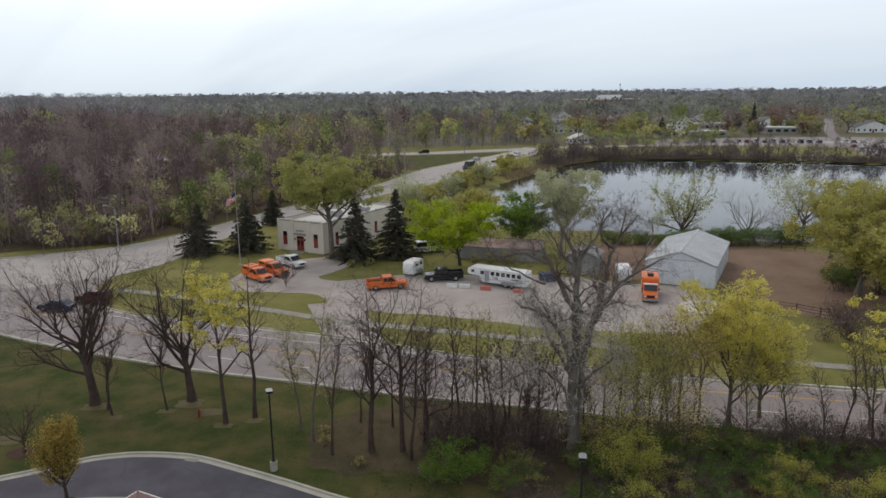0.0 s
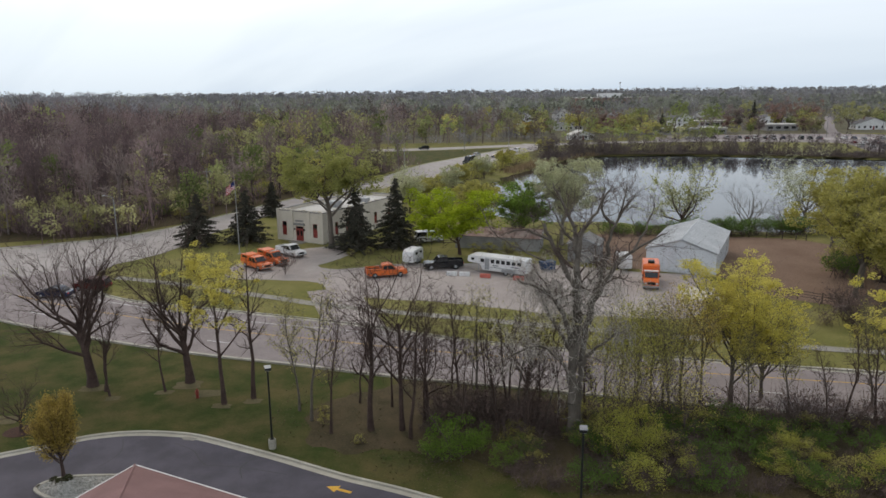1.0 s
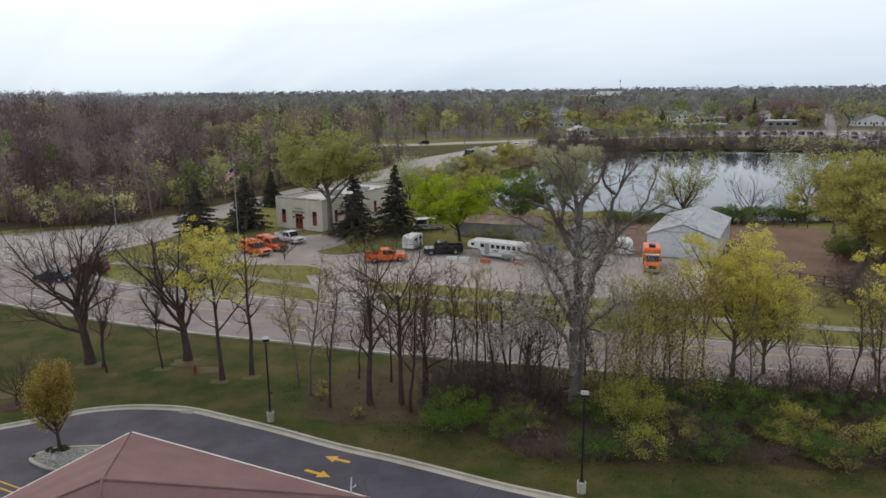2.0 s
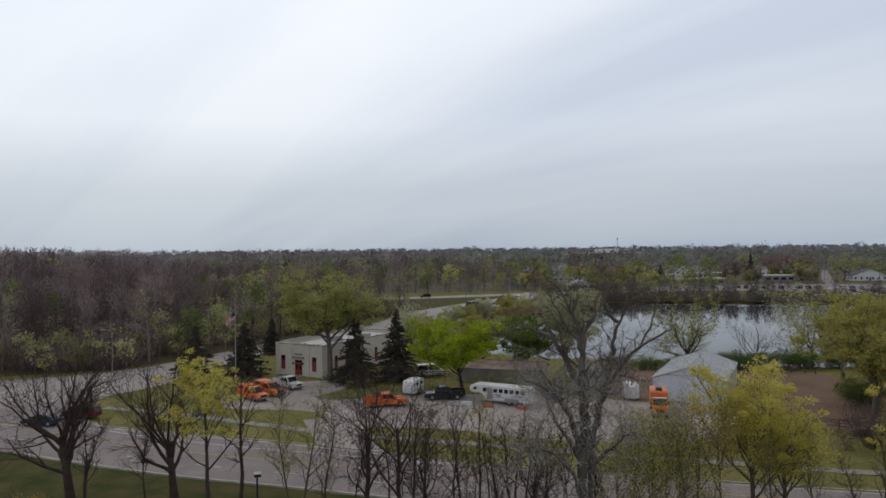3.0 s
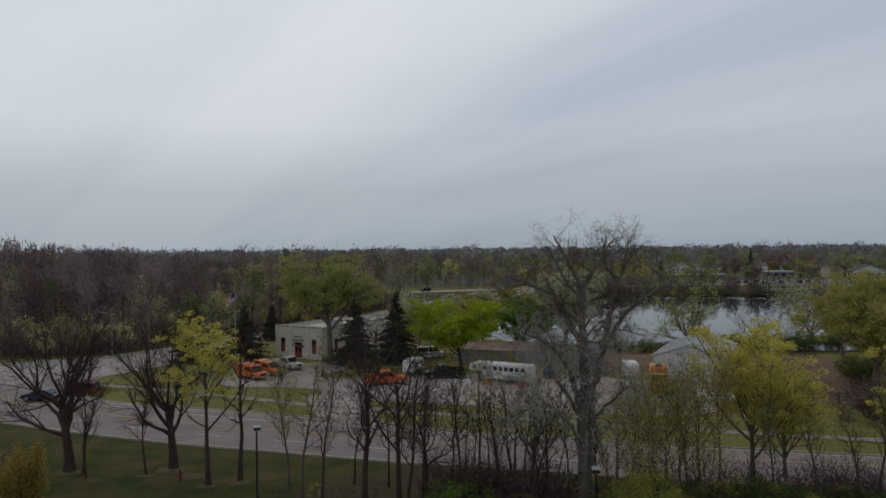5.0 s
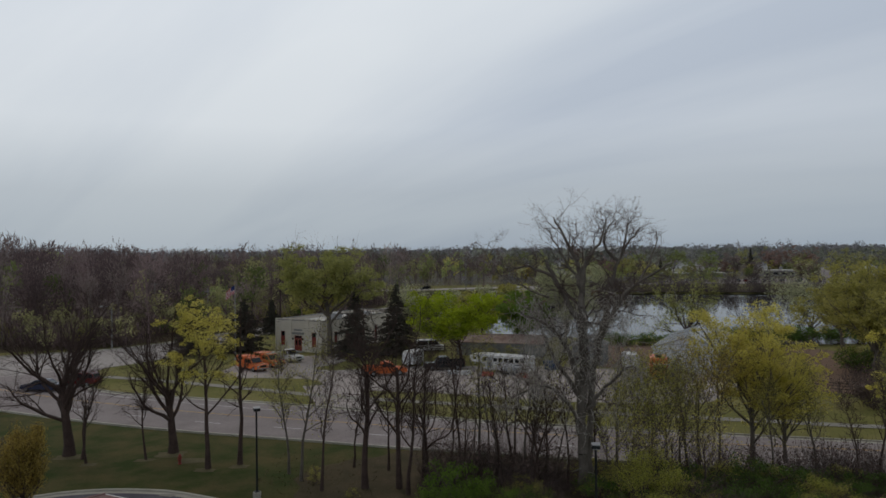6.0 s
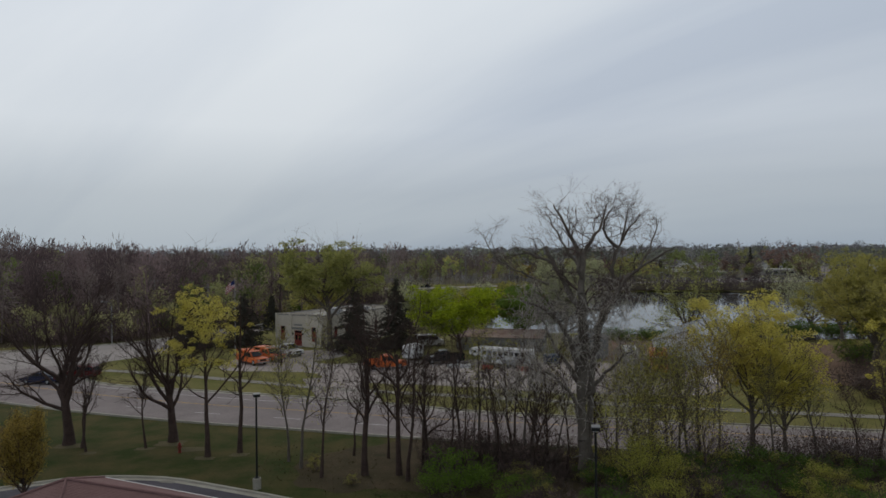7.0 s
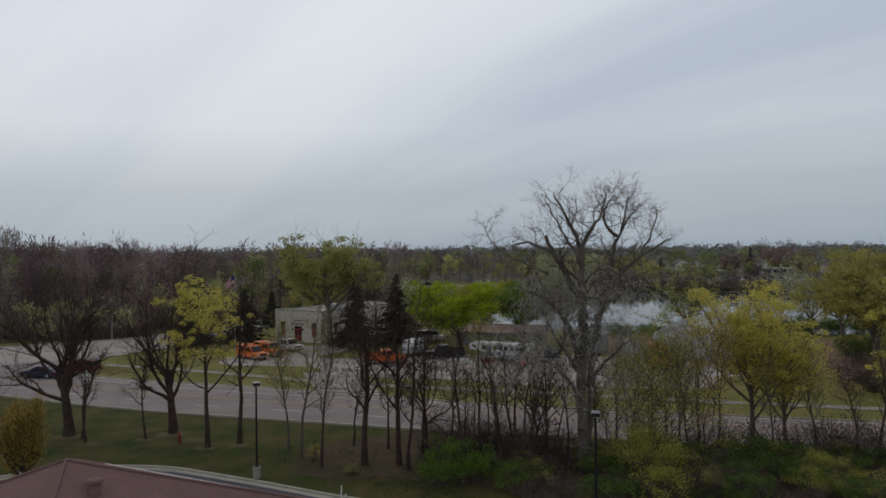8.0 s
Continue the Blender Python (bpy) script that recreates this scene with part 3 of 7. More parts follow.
def wall_with_openings(name, parent, length, height, thick, openings, material, m=None, label=""):
    """Wall along x with its outer face at y=0; openings as (x0, x1, z0, z1)."""
    xs = sorted({0.0, length, *[o[0] for o in openings], *[o[1] for o in openings]})
    zs = sorted({0.0, height, *[o[2] for o in openings], *[o[3] for o in openings]})
    bm = bmesh.new()
    solid = {}
    for i in range(len(xs) - 1):
        for j in range(len(zs) - 1):
            cx, cz = (xs[i] + xs[i + 1]) / 2, (zs[j] + zs[j + 1]) / 2
            solid[i, j] = not any(o[0] < cx < o[1] and o[2] < cz < o[3] for o in openings)
    grid = {}

    def v(i, j, y):
        if (i, j, y) not in grid:
            grid[i, j, y] = bm.verts.new((xs[i], y, zs[j]))
        return grid[i, j, y]

    for (i, j), s in solid.items():
        if not s:
            continue
        for y in (0.0, thick):
            bm.faces.new((v(i, j, y), v(i + 1, j, y), v(i + 1, j + 1, y), v(i, j + 1, y)))
        for di, dj, a, b in ((-1, 0, (i, j), (i, j + 1)), (1, 0, (i + 1, j), (i + 1, j + 1)), (0, -1, (i, j), (i + 1, j)), (0, 1, (i, j + 1), (i + 1, j + 1))):
            if not solid.get((i + di, j + dj), False):
                bm.faces.new((v(*a, 0.0), v(*b, 0.0), v(*b, thick), v(*a, thick)))
    ob = part(name, bm, material, parent, label)
    if m is not None:
        ob.matrix_basis = m
    return ob


def window_unit(parent, x0, x1, z0, z1, m, frame_mat, rows=3):
    """A framed window set 12 cm back in a wall."""
    w = part("window", boxed(x0, 0.14, z0, x1, 0.17, z1), M["glass"], parent, "dark window with red frame")
    w.matrix_basis = m
    for a in ((x0, z0, x0 + 0.09, z1), (x1 - 0.09, z0, x1, z1), (x0 + 0.09, z0, x1 - 0.09, z0 + 0.09), (x0 + 0.09, z1 - 0.09, x1 - 0.09, z1)):
        part("window_frame", boxed(a[0], 0.08, a[1], a[2], 0.2, a[3]), frame_mat, w)
    part("shutter", boxed(x0 + 0.09, 0.115, z0 + 0.09, x1 - 0.09, 0.132, z0 + (z1 - z0) * 0.62), frame_mat, w, "dark red lower panel")
    for k in range(2, rows):
        z = z0 + (z1 - z0) * k / rows
        part("glazing_bar", boxed(x0 + 0.09, 0.1, z - 0.03, x1 - 0.09, 0.135, z + 0.03), frame_mat, w)
    part("window_sill", boxed(x0 - 0.08, -0.08, z0 - 0.12, x1 + 0.08, 0.08, z0 - 0.002), M["render_wall"], w)


def station():
    m0 = facing((-29.5, 125.7), (-20.5, 120.6))
    b = thing("station_building", "single-storey buff stucco building with dark red door and windows", "building", m=m0)
    W, D_, H = 10.35, 25.0, 5.3
    fr = [(1.15, 2.15, 0.95, 3.4), (4.25, 5.95, 0.15, 2.75), (8.05, 9.05, 0.95, 3.4)]
    wall_with_openings("front_wall", b, W, H, 0.3, fr, M["render_wall"])
    side = [(3.0, 3.9, 1.1, 3.3), (6.2, 7.1, 1.1, 3.3), (10.5, 11.4, 1.1, 3.3), (15.0, 15.9, 1.1, 3.3), (19.5, 20.4, 1.1, 3.3)]
    ms = Matrix.Translation((W, 0.3, 0)) @ pose(0, 0, 0, 0, 0, 90)
    wall_with_openings("side_wall", b, D_ - 0.6, H, 0.3, side, M["render_wall"], ms)
    ml = Matrix.Translation((0, D_ - 0.3, 0)) @ pose(0, 0, 0, 0, 0, -90)
    wall_with_openings("side_wall", b, D_ - 0.6, H, 0.3, [(4, 4.9, 1.1, 3.3), (12, 12.9, 1.1, 3.3)], M["render_wall"], ml)
    mb = Matrix.Translation((W, D_, 0)) @ pose(0, 0, 0, 0, 0, 180)
    wall_with_openings("back_wall", b, W, H, 0.3, [], M["render_wall"], mb)
    part("roof", boxed(0.3, 0.3, 4.55, W - 0.3, D_ - 0.3, 4.8), M["roof_white"], b, "flat pale roof membrane")
    for x0, y0, x1, y1 in ((-0.08, -0.08, W + 0.08, 0.36), (-0.08, D_ - 0.36, W + 0.08, D_ + 0.08), (-0.08, 0.36, 0.36, D_ - 0.36), (W - 0.36, 0.36, W + 0.08, D_ - 0.36)):
        part("coping", boxed(x0, y0, H + 0.002, x1, y1, H + 0.14), M["grey_wood"], b)
    for x in (0.02, 3.2, 7.0, W - 0.52):
        part("pilaster", boxed(x, -0.10, 0.0, x + 0.5, -0.002, H + 0.3), M["render_wall"], b)
    for k in range(9):  # worn raised blocks along the parapet
        part("parapet_block", boxed(0.6 + k * 1.08, -0.10, H + 0.142, 1.15 + k * 1.08, 0.34, H + 0.30 + 0.05 * (k % 3)), M["render_wall"], b, "", 0.03)
    for k in range(11):
        part("parapet_block", boxed(W - 0.34, 1.2 + k * 2.1, H + 0.142, W + 0.10, 1.9 + k * 2.1, H + 0.28 + 0.05 * (k % 2)), M["render_wall"], b, "", 0.03)
    for o in (fr[0], fr[2]):
        window_unit(b, *o, Matrix.Identity(4), M["red_door"])
    for o in side:
        window_unit(b, *o, ms, M["red_door"])
    d = part("door_frame", boxed(4.25, 0.05, 0.15, 5.95, 0.12, 2.75), M["red_door"], b, "dark red painted door frame")
    for x0, x1 in ((4.36, 5.08), (5.12, 5.84)):
        leaf = part("door_leaf", boxed(x0, 0.01, 0.17, x1, 0.05, 2.3), M["red_door"], d, "dark red door leaf")
        part("door_pane", boxed(x0 + 0.16, -0.005, 1.1, x1 - 0.16, 0.008, 2.0), M["glass"], d)
    part("fanlight", boxed(4.4, 0.02, 2.36, 5.8, 0.045, 2.66), M["glass"], d)
    part("lintel", boxed(3.85, -0.22, 2.95, 6.35, -0.002, 3.3), M["grey_wood"], b, "grey projecting door lintel")
    part("sign_band", boxed(4.2, -0.06, 3.55, 6.0, -0.002, 3.85), M["grey_wood"], b)
    part("step", boxed(3.6, -1.5, 0.0, 6.6, -0.12, 0.15), M["path"], b, "pale concrete doorstep", 0.02)
    for x in (4.0, 6.2):
        part("wall_lamp", boxed(x - 0.09, -0.2, 2.0, x + 0.09, -0.002, 2.35), M["black_metal"], b)
    part("roof_unit", boxed(4, 9, 4.802, 6.2, 11, 5.9), M["steel"], b, "grey rooftop air unit", 0.05)
    part("roof_unit", boxed(6.5, 16, 4.802, 8.0, 17.4, 5.7), M["steel"], b, "grey rooftop air unit", 0.05)


station()


def gable_shed(name, label, m0, W, L, eave, ridge, wall, roof, rib=0.6, over=0.25, door=True):
    """x along the gable front, y back; ribbed sheet walls and roof."""
    b = thing(name, label, "building", m=m0)
    for y, sgn in ((0.0, 1), (L, -1)):
        bm = bmesh.new()
        pr = [(0, 0), (W, 0), (W, eave), (W / 2, ridge), (0, eave)]
        a = [bm.verts.new((x, y, z)) for x, z in pr]
        c = [bm.verts.new((x, y + 0.12 * sgn, z)) for x, z in pr]
        bm.faces.new(a)
        bm.faces.new(c[::-1])
        for i in range(5):
            bm.faces.new((a[i], c[i], c[(i + 1) % 5], a[(i + 1) % 5]))
        part("gable_wall", bm, wall, b)
    for x in (0.0, W - 0.12):
        part("side_wall", boxed(x, 0.13, 0, x + 0.12, L - 0.13, eave - 0.03), wall, b)
    n = int(W / rib)
    for i in range(1, n):
        x = i * W / n
        z = eave + (ridge - eave) * (1 - abs(x - W / 2) / (W / 2))
        part("wall_rib", boxed(x - 0.04, -0.035, 0.1, x + 0.04, -0.001, z - 0.12), wall, b)
    n = int(L / (rib * 1.5))
    for i in range(1, n):
        y = i * L / n
        part("wall_rib", boxed(W + 0.001, y - 0.04, 0.1, W + 0.035, y + 0.04, eave - 0.12), wall, b)
    slope = math.atan2(ridge - eave, W / 2)
    for s in (-1, 1):
        run = (W / 2 + over) / math.cos(slope)
        r = part("roof_slope", boxed(0, -over, 0.0, run, L + over, 0.07), roof, b, "ribbed sheet metal roof slope")
        r.matrix_basis = Matrix.Translation((W / 2, 0 if s > 0 else L, ridge + 0.02)) @ pose(0, 0, 0, 0, 0, 0 if s > 0 else 180) @ pose(0, 0, 0, 0, math.degrees(slope), 0)
        n = int(L / 0.9)
        for i in range(n + 1):
            y = -over + 0.04 + i * (L + 2 * over - 0.14) / n
            part("roof_seam", boxed(0.06, y, 0.071, run - 0.01, y + 0.07, 0.115), roof, r)
    part("ridge_cap", tubed([(W / 2, -over - 0.02, ridge + 0.09), (W / 2, L + over + 0.02, ridge + 0.09)], 0.13, 6), roof, b)
    for s in (0, 1):
        x1 = -over if s == 0 else W + over
        z1 = eave - over * math.tan(slope)
        part("barge_board", tubed([(W / 2, -over - 0.03, ridge - 0.03), (x1, -over - 0.03, z1 - 0.03)], 0.10, 4), M["steel"], b)
    if door:
        d = part("door", boxed(W * 0.36, -0.075, 0.05, W * 0.64, -0.038, eave + 0.4), wall, b, "grey sheet metal sliding door")
        part("door_track", boxed(W * 0.2, -0.10, eave + 0.42, W * 0.8, -0.04, eave + 0.5), M["steel"], b)
    return b


gable_shed("barn", "pale blue-grey sheet metal barn with a low gable roof", facing((29.4, 100.9), (38.3, 96.4)), 9.6, 17.5, 3.25, 4.9, M["barn_wall"], M["barn_roof"], 0.6, 0.14)
gable_shed("stable_shed", "long low grey shed with rusty sheet roof", facing((15.5, 113.2), (16.9, 118.0)), 5.2, 14.0, 2.2, 3.1, M["grey_wood"], M["rust_roof"], 0.9, 0.3, False)
gable_shed("grey_shed", "small weathered grey board shed", facing((19.0, 106.5), (23.6, 104.5)), 4.6, 4.2, 2.9, 3.9, M["grey_wood"], M["grey_wood"], 0.5, 0.2, True)


def pyramid_building():
    """Small square building under a red hipped roof, close below the drone."""
    C, B = np.array((-19.07, 40.1)), np.array((-3.8, 32.6))
    S = float(np.linalg.norm(B - C))
    a = math.degrees(math.atan2(B[1] - C[1], B[0] - C[0]))
    m0 = pose(C[0], C[1], 0, 0, 0, a)
    b = thing("clinic_building", "square building with mauve-red shingled pyramid roof", "building", m=m0)
    e, top, ov = 3.55, 7.0, 0.6
    apex = Vector((S / 2, -S / 2, top))
    corners = [Vector((0, 0, e)), Vector((S, 0, e)), Vector((S, -S, e)), Vector((0, -S, e))]
    for i in range(4):
        p, q = corners[i], corners[(i + 1) % 4]
        bm = bmesh.new()
        vs = [bm.verts.new(v) for v in (p, q, apex)]
        bm.faces.new(vs)
        face = part("roof_slope", bm, M["shingle"], b, "mauve-red shingled roof slope")
        ax = (q - p).normalized()
        up = ((apex - (p + q) / 2)).normalized()
        nrm = ax.cross(up)
        if nrm.z < 0:
            nrm = -nrm
        rise = (apex - (p + q) / 2).length
        n = 62
        bm = bmesh.new()
        for k in range(n):  # overlapping courses, each a thin wedge
            t0, t1 = k / n, (k + 1) / n
            l0, r0 = p.lerp(apex, t0), q.lerp(apex, t0)
            l1, r1 = p.lerp(apex, t1), q.lerp(apex, t1)
            vs = [bm.verts.new(v) for v in (l0 + nrm * 0.004, r0 + nrm * 0.004, r0 + nrm * 0.014, l0 + nrm * 0.014, l1 + nrm * 0.006, r1 + nrm * 0.006)]
            bm.faces.new((vs[0], vs[1], vs[2], vs[3]))
            bm.faces.new((vs[3], vs[2], vs[5], vs[4]))
        part("shingle_layer", bm, M["shingle"], face)
        part("hip_cap", tubed([p + Vector((0, 0, 0.03)), apex + Vector((0, 0, 0.04))], 0.06, 6), M["shingle"], b)
        g = part("gutter", tubed([p + Vector((0, 0, -0.02)), q + Vector((0, 0, -0.02))], 0.07, 8), M["white_paint"], b, "white metal gutter")
        part("fascia", tubed([p + Vector((0, 0, -0.16)), q + Vector((0, 0, -0.16))], 0.08, 4), M["white_paint"], b)
    part("soffit", boxed(0.03, -S + 0.03, e - 0.22, S - 0.03, -0.03, e - 0.12), M["white_paint"], b)
    for x0, y0, x1, y1 in ((ov, -ov - 0.25, S - ov, -ov), (ov, -S + ov, S - ov, -S + ov + 0.25), (ov, -S + ov + 0.25, ov + 0.25, -ov - 0.25), (S - ov - 0.25, -S + ov + 0.25, S - ov, -ov - 0.25)):
        part("wall", boxed(x0, y0, 0, x1, y1, e - 0.22), M["brick"], b, "brown brick wall")
    for x in (3.0, 7.5, 12.0):
        part("window", boxed(x, -ov - 0.06, 1.0, x + 1.6, -ov + 0.02, 2.4), M["glass"], b)
    return b, S


clinic, CS = pyramid_building()


# ---------------------------------------------------------------- trees and brush
def tubes_np(P0, P1, R0, R1, n):
    """Vertices and quads of many open tapered tubes."""
    P0, P1, R0, R1 = map(np.asarray, (P0, P1, R0, R1))
    d = P1 - P0
    ln = np.linalg.norm(d, axis=1, keepdims=True)
    d = d / np.maximum(ln, 1e-6)
    ref = np.where(np.abs(d[:, :1]) < 0.8, np.array([[1.0, 0, 0]]), np.array([[0, 1.0, 0]]))
    a = np.cross(d, ref)
    a /= np.linalg.norm(a, axis=1, keepdims=True)
    b = np.cross(d, a)
    ang = np.arange(n) * 2 * np.pi / n
    ring = a[:, None, :] * np.cos(ang)[None, :, None] + b[:, None, :] * np.sin(ang)[None, :, None]
    v0 = P0[:, None, :] + ring * R0[:, None, None]
    v1 = P1[:, None, :] + ring * R1[:, None, None]
    V = np.concatenate([v0, v1], axis=1).reshape(-1, 3)
    base = (np.arange(len(P0)) * 2 * n)[:, None, None]
    k = np.arange(n)
    q = np.stack([k, (k + 1) % n, n + (k + 1) % n, n + k], axis=1)[None]
    return V, (base + q).reshape(-1, 4)


def leaves_np(rng, centres, size, flat=0.0):
    """A small bent leaf spray (two triangles as one quad) at each centre."""
    n = len(centres)
    u = rng.normal(size=(n, 3))
    u[:, 2] *= 1 - flat
    u /= np.linalg.norm(u, axis=1, keepdims=True)
    w = rng.normal(size=(n, 3))
    w -= u * np.sum(u * w, axis=1, keepdims=True)
    w /= np.linalg.norm(w, axis=1, keepdims=True)
    s = (size * rng.uniform(0.55, 1.4, n))[:, None]
    nr = np.cross(u, w)
    V = np.stack([centres - u * s, centres + w * s * 0.6 + nr * s * 0.2, centres + u * s, centres - w * s * 0.6 + nr * s * 0.2], axis=1).reshape(-1, 3)
    F = np.arange(4 * n).reshape(-1, 4)
    return V, F


def join_np(*pieces):
    Vs, Fs, o = [], [], 0
    for V, F in pieces:
        if len(V):
            Vs.append(V)
            Fs.append(F + o)
            o += len(V)
    return np.concatenate(Vs), np.concatenate(Fs)


def grow(seed, height, r0, trunk=0.3, kids=(8, 6, 5), angle=(45, 45, 50), length=(0.62, 0.5, 0.45), start=(0.7, 0.25, 0.2), rise=0.12, wander=0.14, droop=0.0, lean=(0, 0)):
    """Branch segments of a tree: rows of start, end, radii, level."""
    rng = np.random.default_rng(seed)
    rows = []

    def branch(p, d, ln, r, level):
        n = (7, 6, 4, 2, 1)[min(level, 4)]
        pts, dirs, rad = [p], [d], [r]
        end = 0.25 if level else (0.55 if trunk < 0.6 else 0.15)
        for i in range(n):
            d = d + rng.normal(0, wander * (0.35 if level == 0 else 1.0), 3)
            d[2] += (rise if level else 0.05) - droop * level * i / n
            d = d / np.linalg.norm(d)
            q = p + d * ln / n
            r1 = r * (1 - (1 - end) * (i + 1) / n)
            rows.append((*p, *q, rad[-1], r1, level))
            pts.append(q)
            dirs.append(d)
            rad.append(r1)
            p = q
        if level < len(kids):
            m = kids[level]
            turn = rng.uniform(0, 2 * math.pi)
            for k in range(m):
                u = start[level] + (1 - start[level]) * (k + rng.uniform(0.1, 0.9)) / m
                j = min(int(u * n), n - 1)
                f = u * n - j
                at = pts[j] * (1 - f) + pts[j + 1] * f
                dd = dirs[j + 1]
                turn += 2.4 + rng.normal(0, 0.35)
                ref = np.array((1.0, 0, 0)) if abs(dd[0]) < 0.8 else np.array((0, 1.0, 0))
                a = np.cross(dd, ref)
                a /= np.linalg.norm(a)
                b = np.cross(dd, a)
                side = a * math.cos(turn) + b * math.sin(turn)
                th = math.radians(angle[level] * rng.uniform(0.65, 1.3))
                nd_ = dd * math.cos(th) + side * math.sin(th)
                base_len = height * length[0] if level == 0 else ln * length[level]
                shape = (1.0 - 0.55 * u if trunk >= 0.6 and level == 0 else 1.0)
                rr = rad[j] * (1 - f) + rad[j + 1] * f
                branch(at, nd_, base_len * shape * rng.uniform(0.7, 1.2), max(rr * rng.uniform(0.45, 0.7), 0.012), level + 1)

    d0 = np.array((lean[0], lean[1], 1.0))
    branch(np.zeros(3), d0 / np.linalg.norm(d0), height * trunk, r0, 0)
    R = np.array(rows)
    top = np.percentile(R[:, 5], 98.0)
    R[:, :6] *= height / top
    return R


def bark_mesh(name, R, material, flare=1.35, levels=(0, 9)):
    """Trunk and limbs, swelling towards the root."""
    out = []
    for lo, hi, n in ((0, 0, 8), (1, 1, 6), (2, 2, 4), (3, 9, 3)):
        if lo < levels[0] or lo > levels[1]:
            continue
        s = R[(R[:, 8] >= lo) & (R[:, 8] <= hi)]
        if len(s):
            r0, r1 = s[:, 6].copy(), s[:, 7].copy()
            if lo == 0:
                k0, k1 = np.exp(-s[:, 2] / 0.5), np.exp(-s[:, 5] / 0.5)
                r0 *= 1 + (flare - 1) * k0
                r1 *= 1 + (flare - 1) * k1
            p0 = s[:, :3].copy()
            if lo == 0:
                p0[0, 2] -= 0.15
            p1 = s[:, 3:6]
            if lo < 2:
                p1 = p1 + (p1 - s[:, :3]) * 0.07
            out.append(tubes_np(p0, p1, r0, r1, n))
    return fast_mesh(name, *join_np(*out), material)


def crown_points(R, rng, n, blur, level=2, low=0.0):
    s = R[(R[:, 8] >= level) & (R[:, 5] > low)]
    w = np.linalg.norm(s[:, 3:6] - s[:, :3], axis=1)
    k = rng.choice(len(s), n, p=w / w.sum())
    f = rng.uniform(0, 1, (n, 1))
    return s[k, :3] * (1 - f) + s[k, 3:6] * f + rng.normal(0, blur, (n, 3))


def crown_clumps(R, rng, n, clumps, radius, level=2, low=0.0):
    """Leaf places gathered in flattened tufts about the branch ends, stragglers left out."""
    c = crown_points(R, rng, clumps * 2, 0.1, level, low)
    mid, dev = np.median(c, axis=0), c.std(axis=0)
    c = c[np.max(np.abs(c - mid) / dev, axis=1) < 1.95][:clumps]
    k = rng.integers(0, len(c), n)
    d = rng.normal(size=(n, 3))
    d /= np.linalg.norm(d, axis=1, keepdims=True)
    r = rng.uniform(0.25, 1.0, (n, 1)) ** 0.55 * (radius * rng.uniform(0.6, 1.3, len(c)))[k][:, None]
    return c[k] + d * r * np.array((1.0, 1.0, 0.62)) + rng.normal(0, radius * 0.08, (n, 3))


TREE_COUNT = [0]


def tree(label, x, y, R, bark, leaf=None, n=0, size=0.14, blur=0.2, level=2, turn=0.0, name="tree", z=0.0, low=0.0, group="", clumps=0, radius=0.8):
    TREE_COUNT[0] += 1
    t = thing(name, label, "tree", group, pose(x, y, z, 0, 0, turn))
    part("trunk", bark_mesh("trunk", R, bark, levels=(0, 1) if leaf is None else (0, 9)), bark, t)
    if leaf is None:
        part("crown", bark_mesh("crown", R, bark, levels=(2, 9)), bark, t)
    if leaf is not None and n:
        rng = np.random.default_rng(900 + TREE_COUNT[0])
        part("crown", fast_mesh("crown", *leaves_np(rng, crown_clumps(R, rng, n, clumps, radius, level, low) if clumps else crown_points(R, rng, n, blur, level, low), size, 0.45), leaf), leaf, t)
    return t


# open-grown bare trees on the lawn
BIG = dict(trunk=0.36, kids=(8, 7, 6, 5), angle=(48, 36, 40, 42), length=(0.74, 0.5, 0.5, 0.52), start=(0.66, 0.18, 0.15, 0.15), rise=0.13, wander=0.09)
VASE = dict(trunk=0.42, kids=(11, 7, 6, 5), angle=(40, 38, 40, 42), length=(0.54, 0.45, 0.48, 0.5), start=(0.46, 0.22, 0.15, 0.15), rise=0.09, wander=0.15)
t1 = grow(14, 14.4, 0.43, **{**VASE, "angle": (48, 38, 40, 42), "kids": (12, 7, 6, 5)})
tree("large bare spreading tree with dark bark on the lawn", -31.8, 60.6, t1, M["bark"], turn=20)
t3 = grow(23, 14.4, 0.38, **VASE)
tree("large bare dark-barked tree with upswept limbs on the lawn", -23.2, 61.2, t3, M["bark"], turn=80)
t4 = grow(31, 13.6, 0.21, trunk=0.75, kids=(13, 6, 4), angle=(48, 45, 45), length=(0.50, 0.5, 0.5), start=(0.35, 0.2, 0.2), rise=0.08, wander=0.13)
tree("young tree with clusters of yellow-green spring leaves", -18.7, 56.5, t4, M["bark"], M["leaf_yellow"], 9500, 0.072, 0.24, 2, low=5.2, clumps=120, radius=0.46)
t5 = grow(37, 13.8, 0.19, trunk=0.9, kids=(18, 5, 4), angle=(55, 45, 45), length=(0.26, 0.5, 0.5), start=(0.3, 0.2, 0.2), rise=0.08, wander=0.12)
tree("slender bare tree on the lawn", -16.5, 57.6, t5, M["bark"])
SLIM = dict(trunk=0.88, kids=(17, 6, 4), angle=(42, 42, 45), length=(0.27, 0.5, 0.5), start=(0.32, 0.2, 0.2), rise=0.13, wander=0.22)
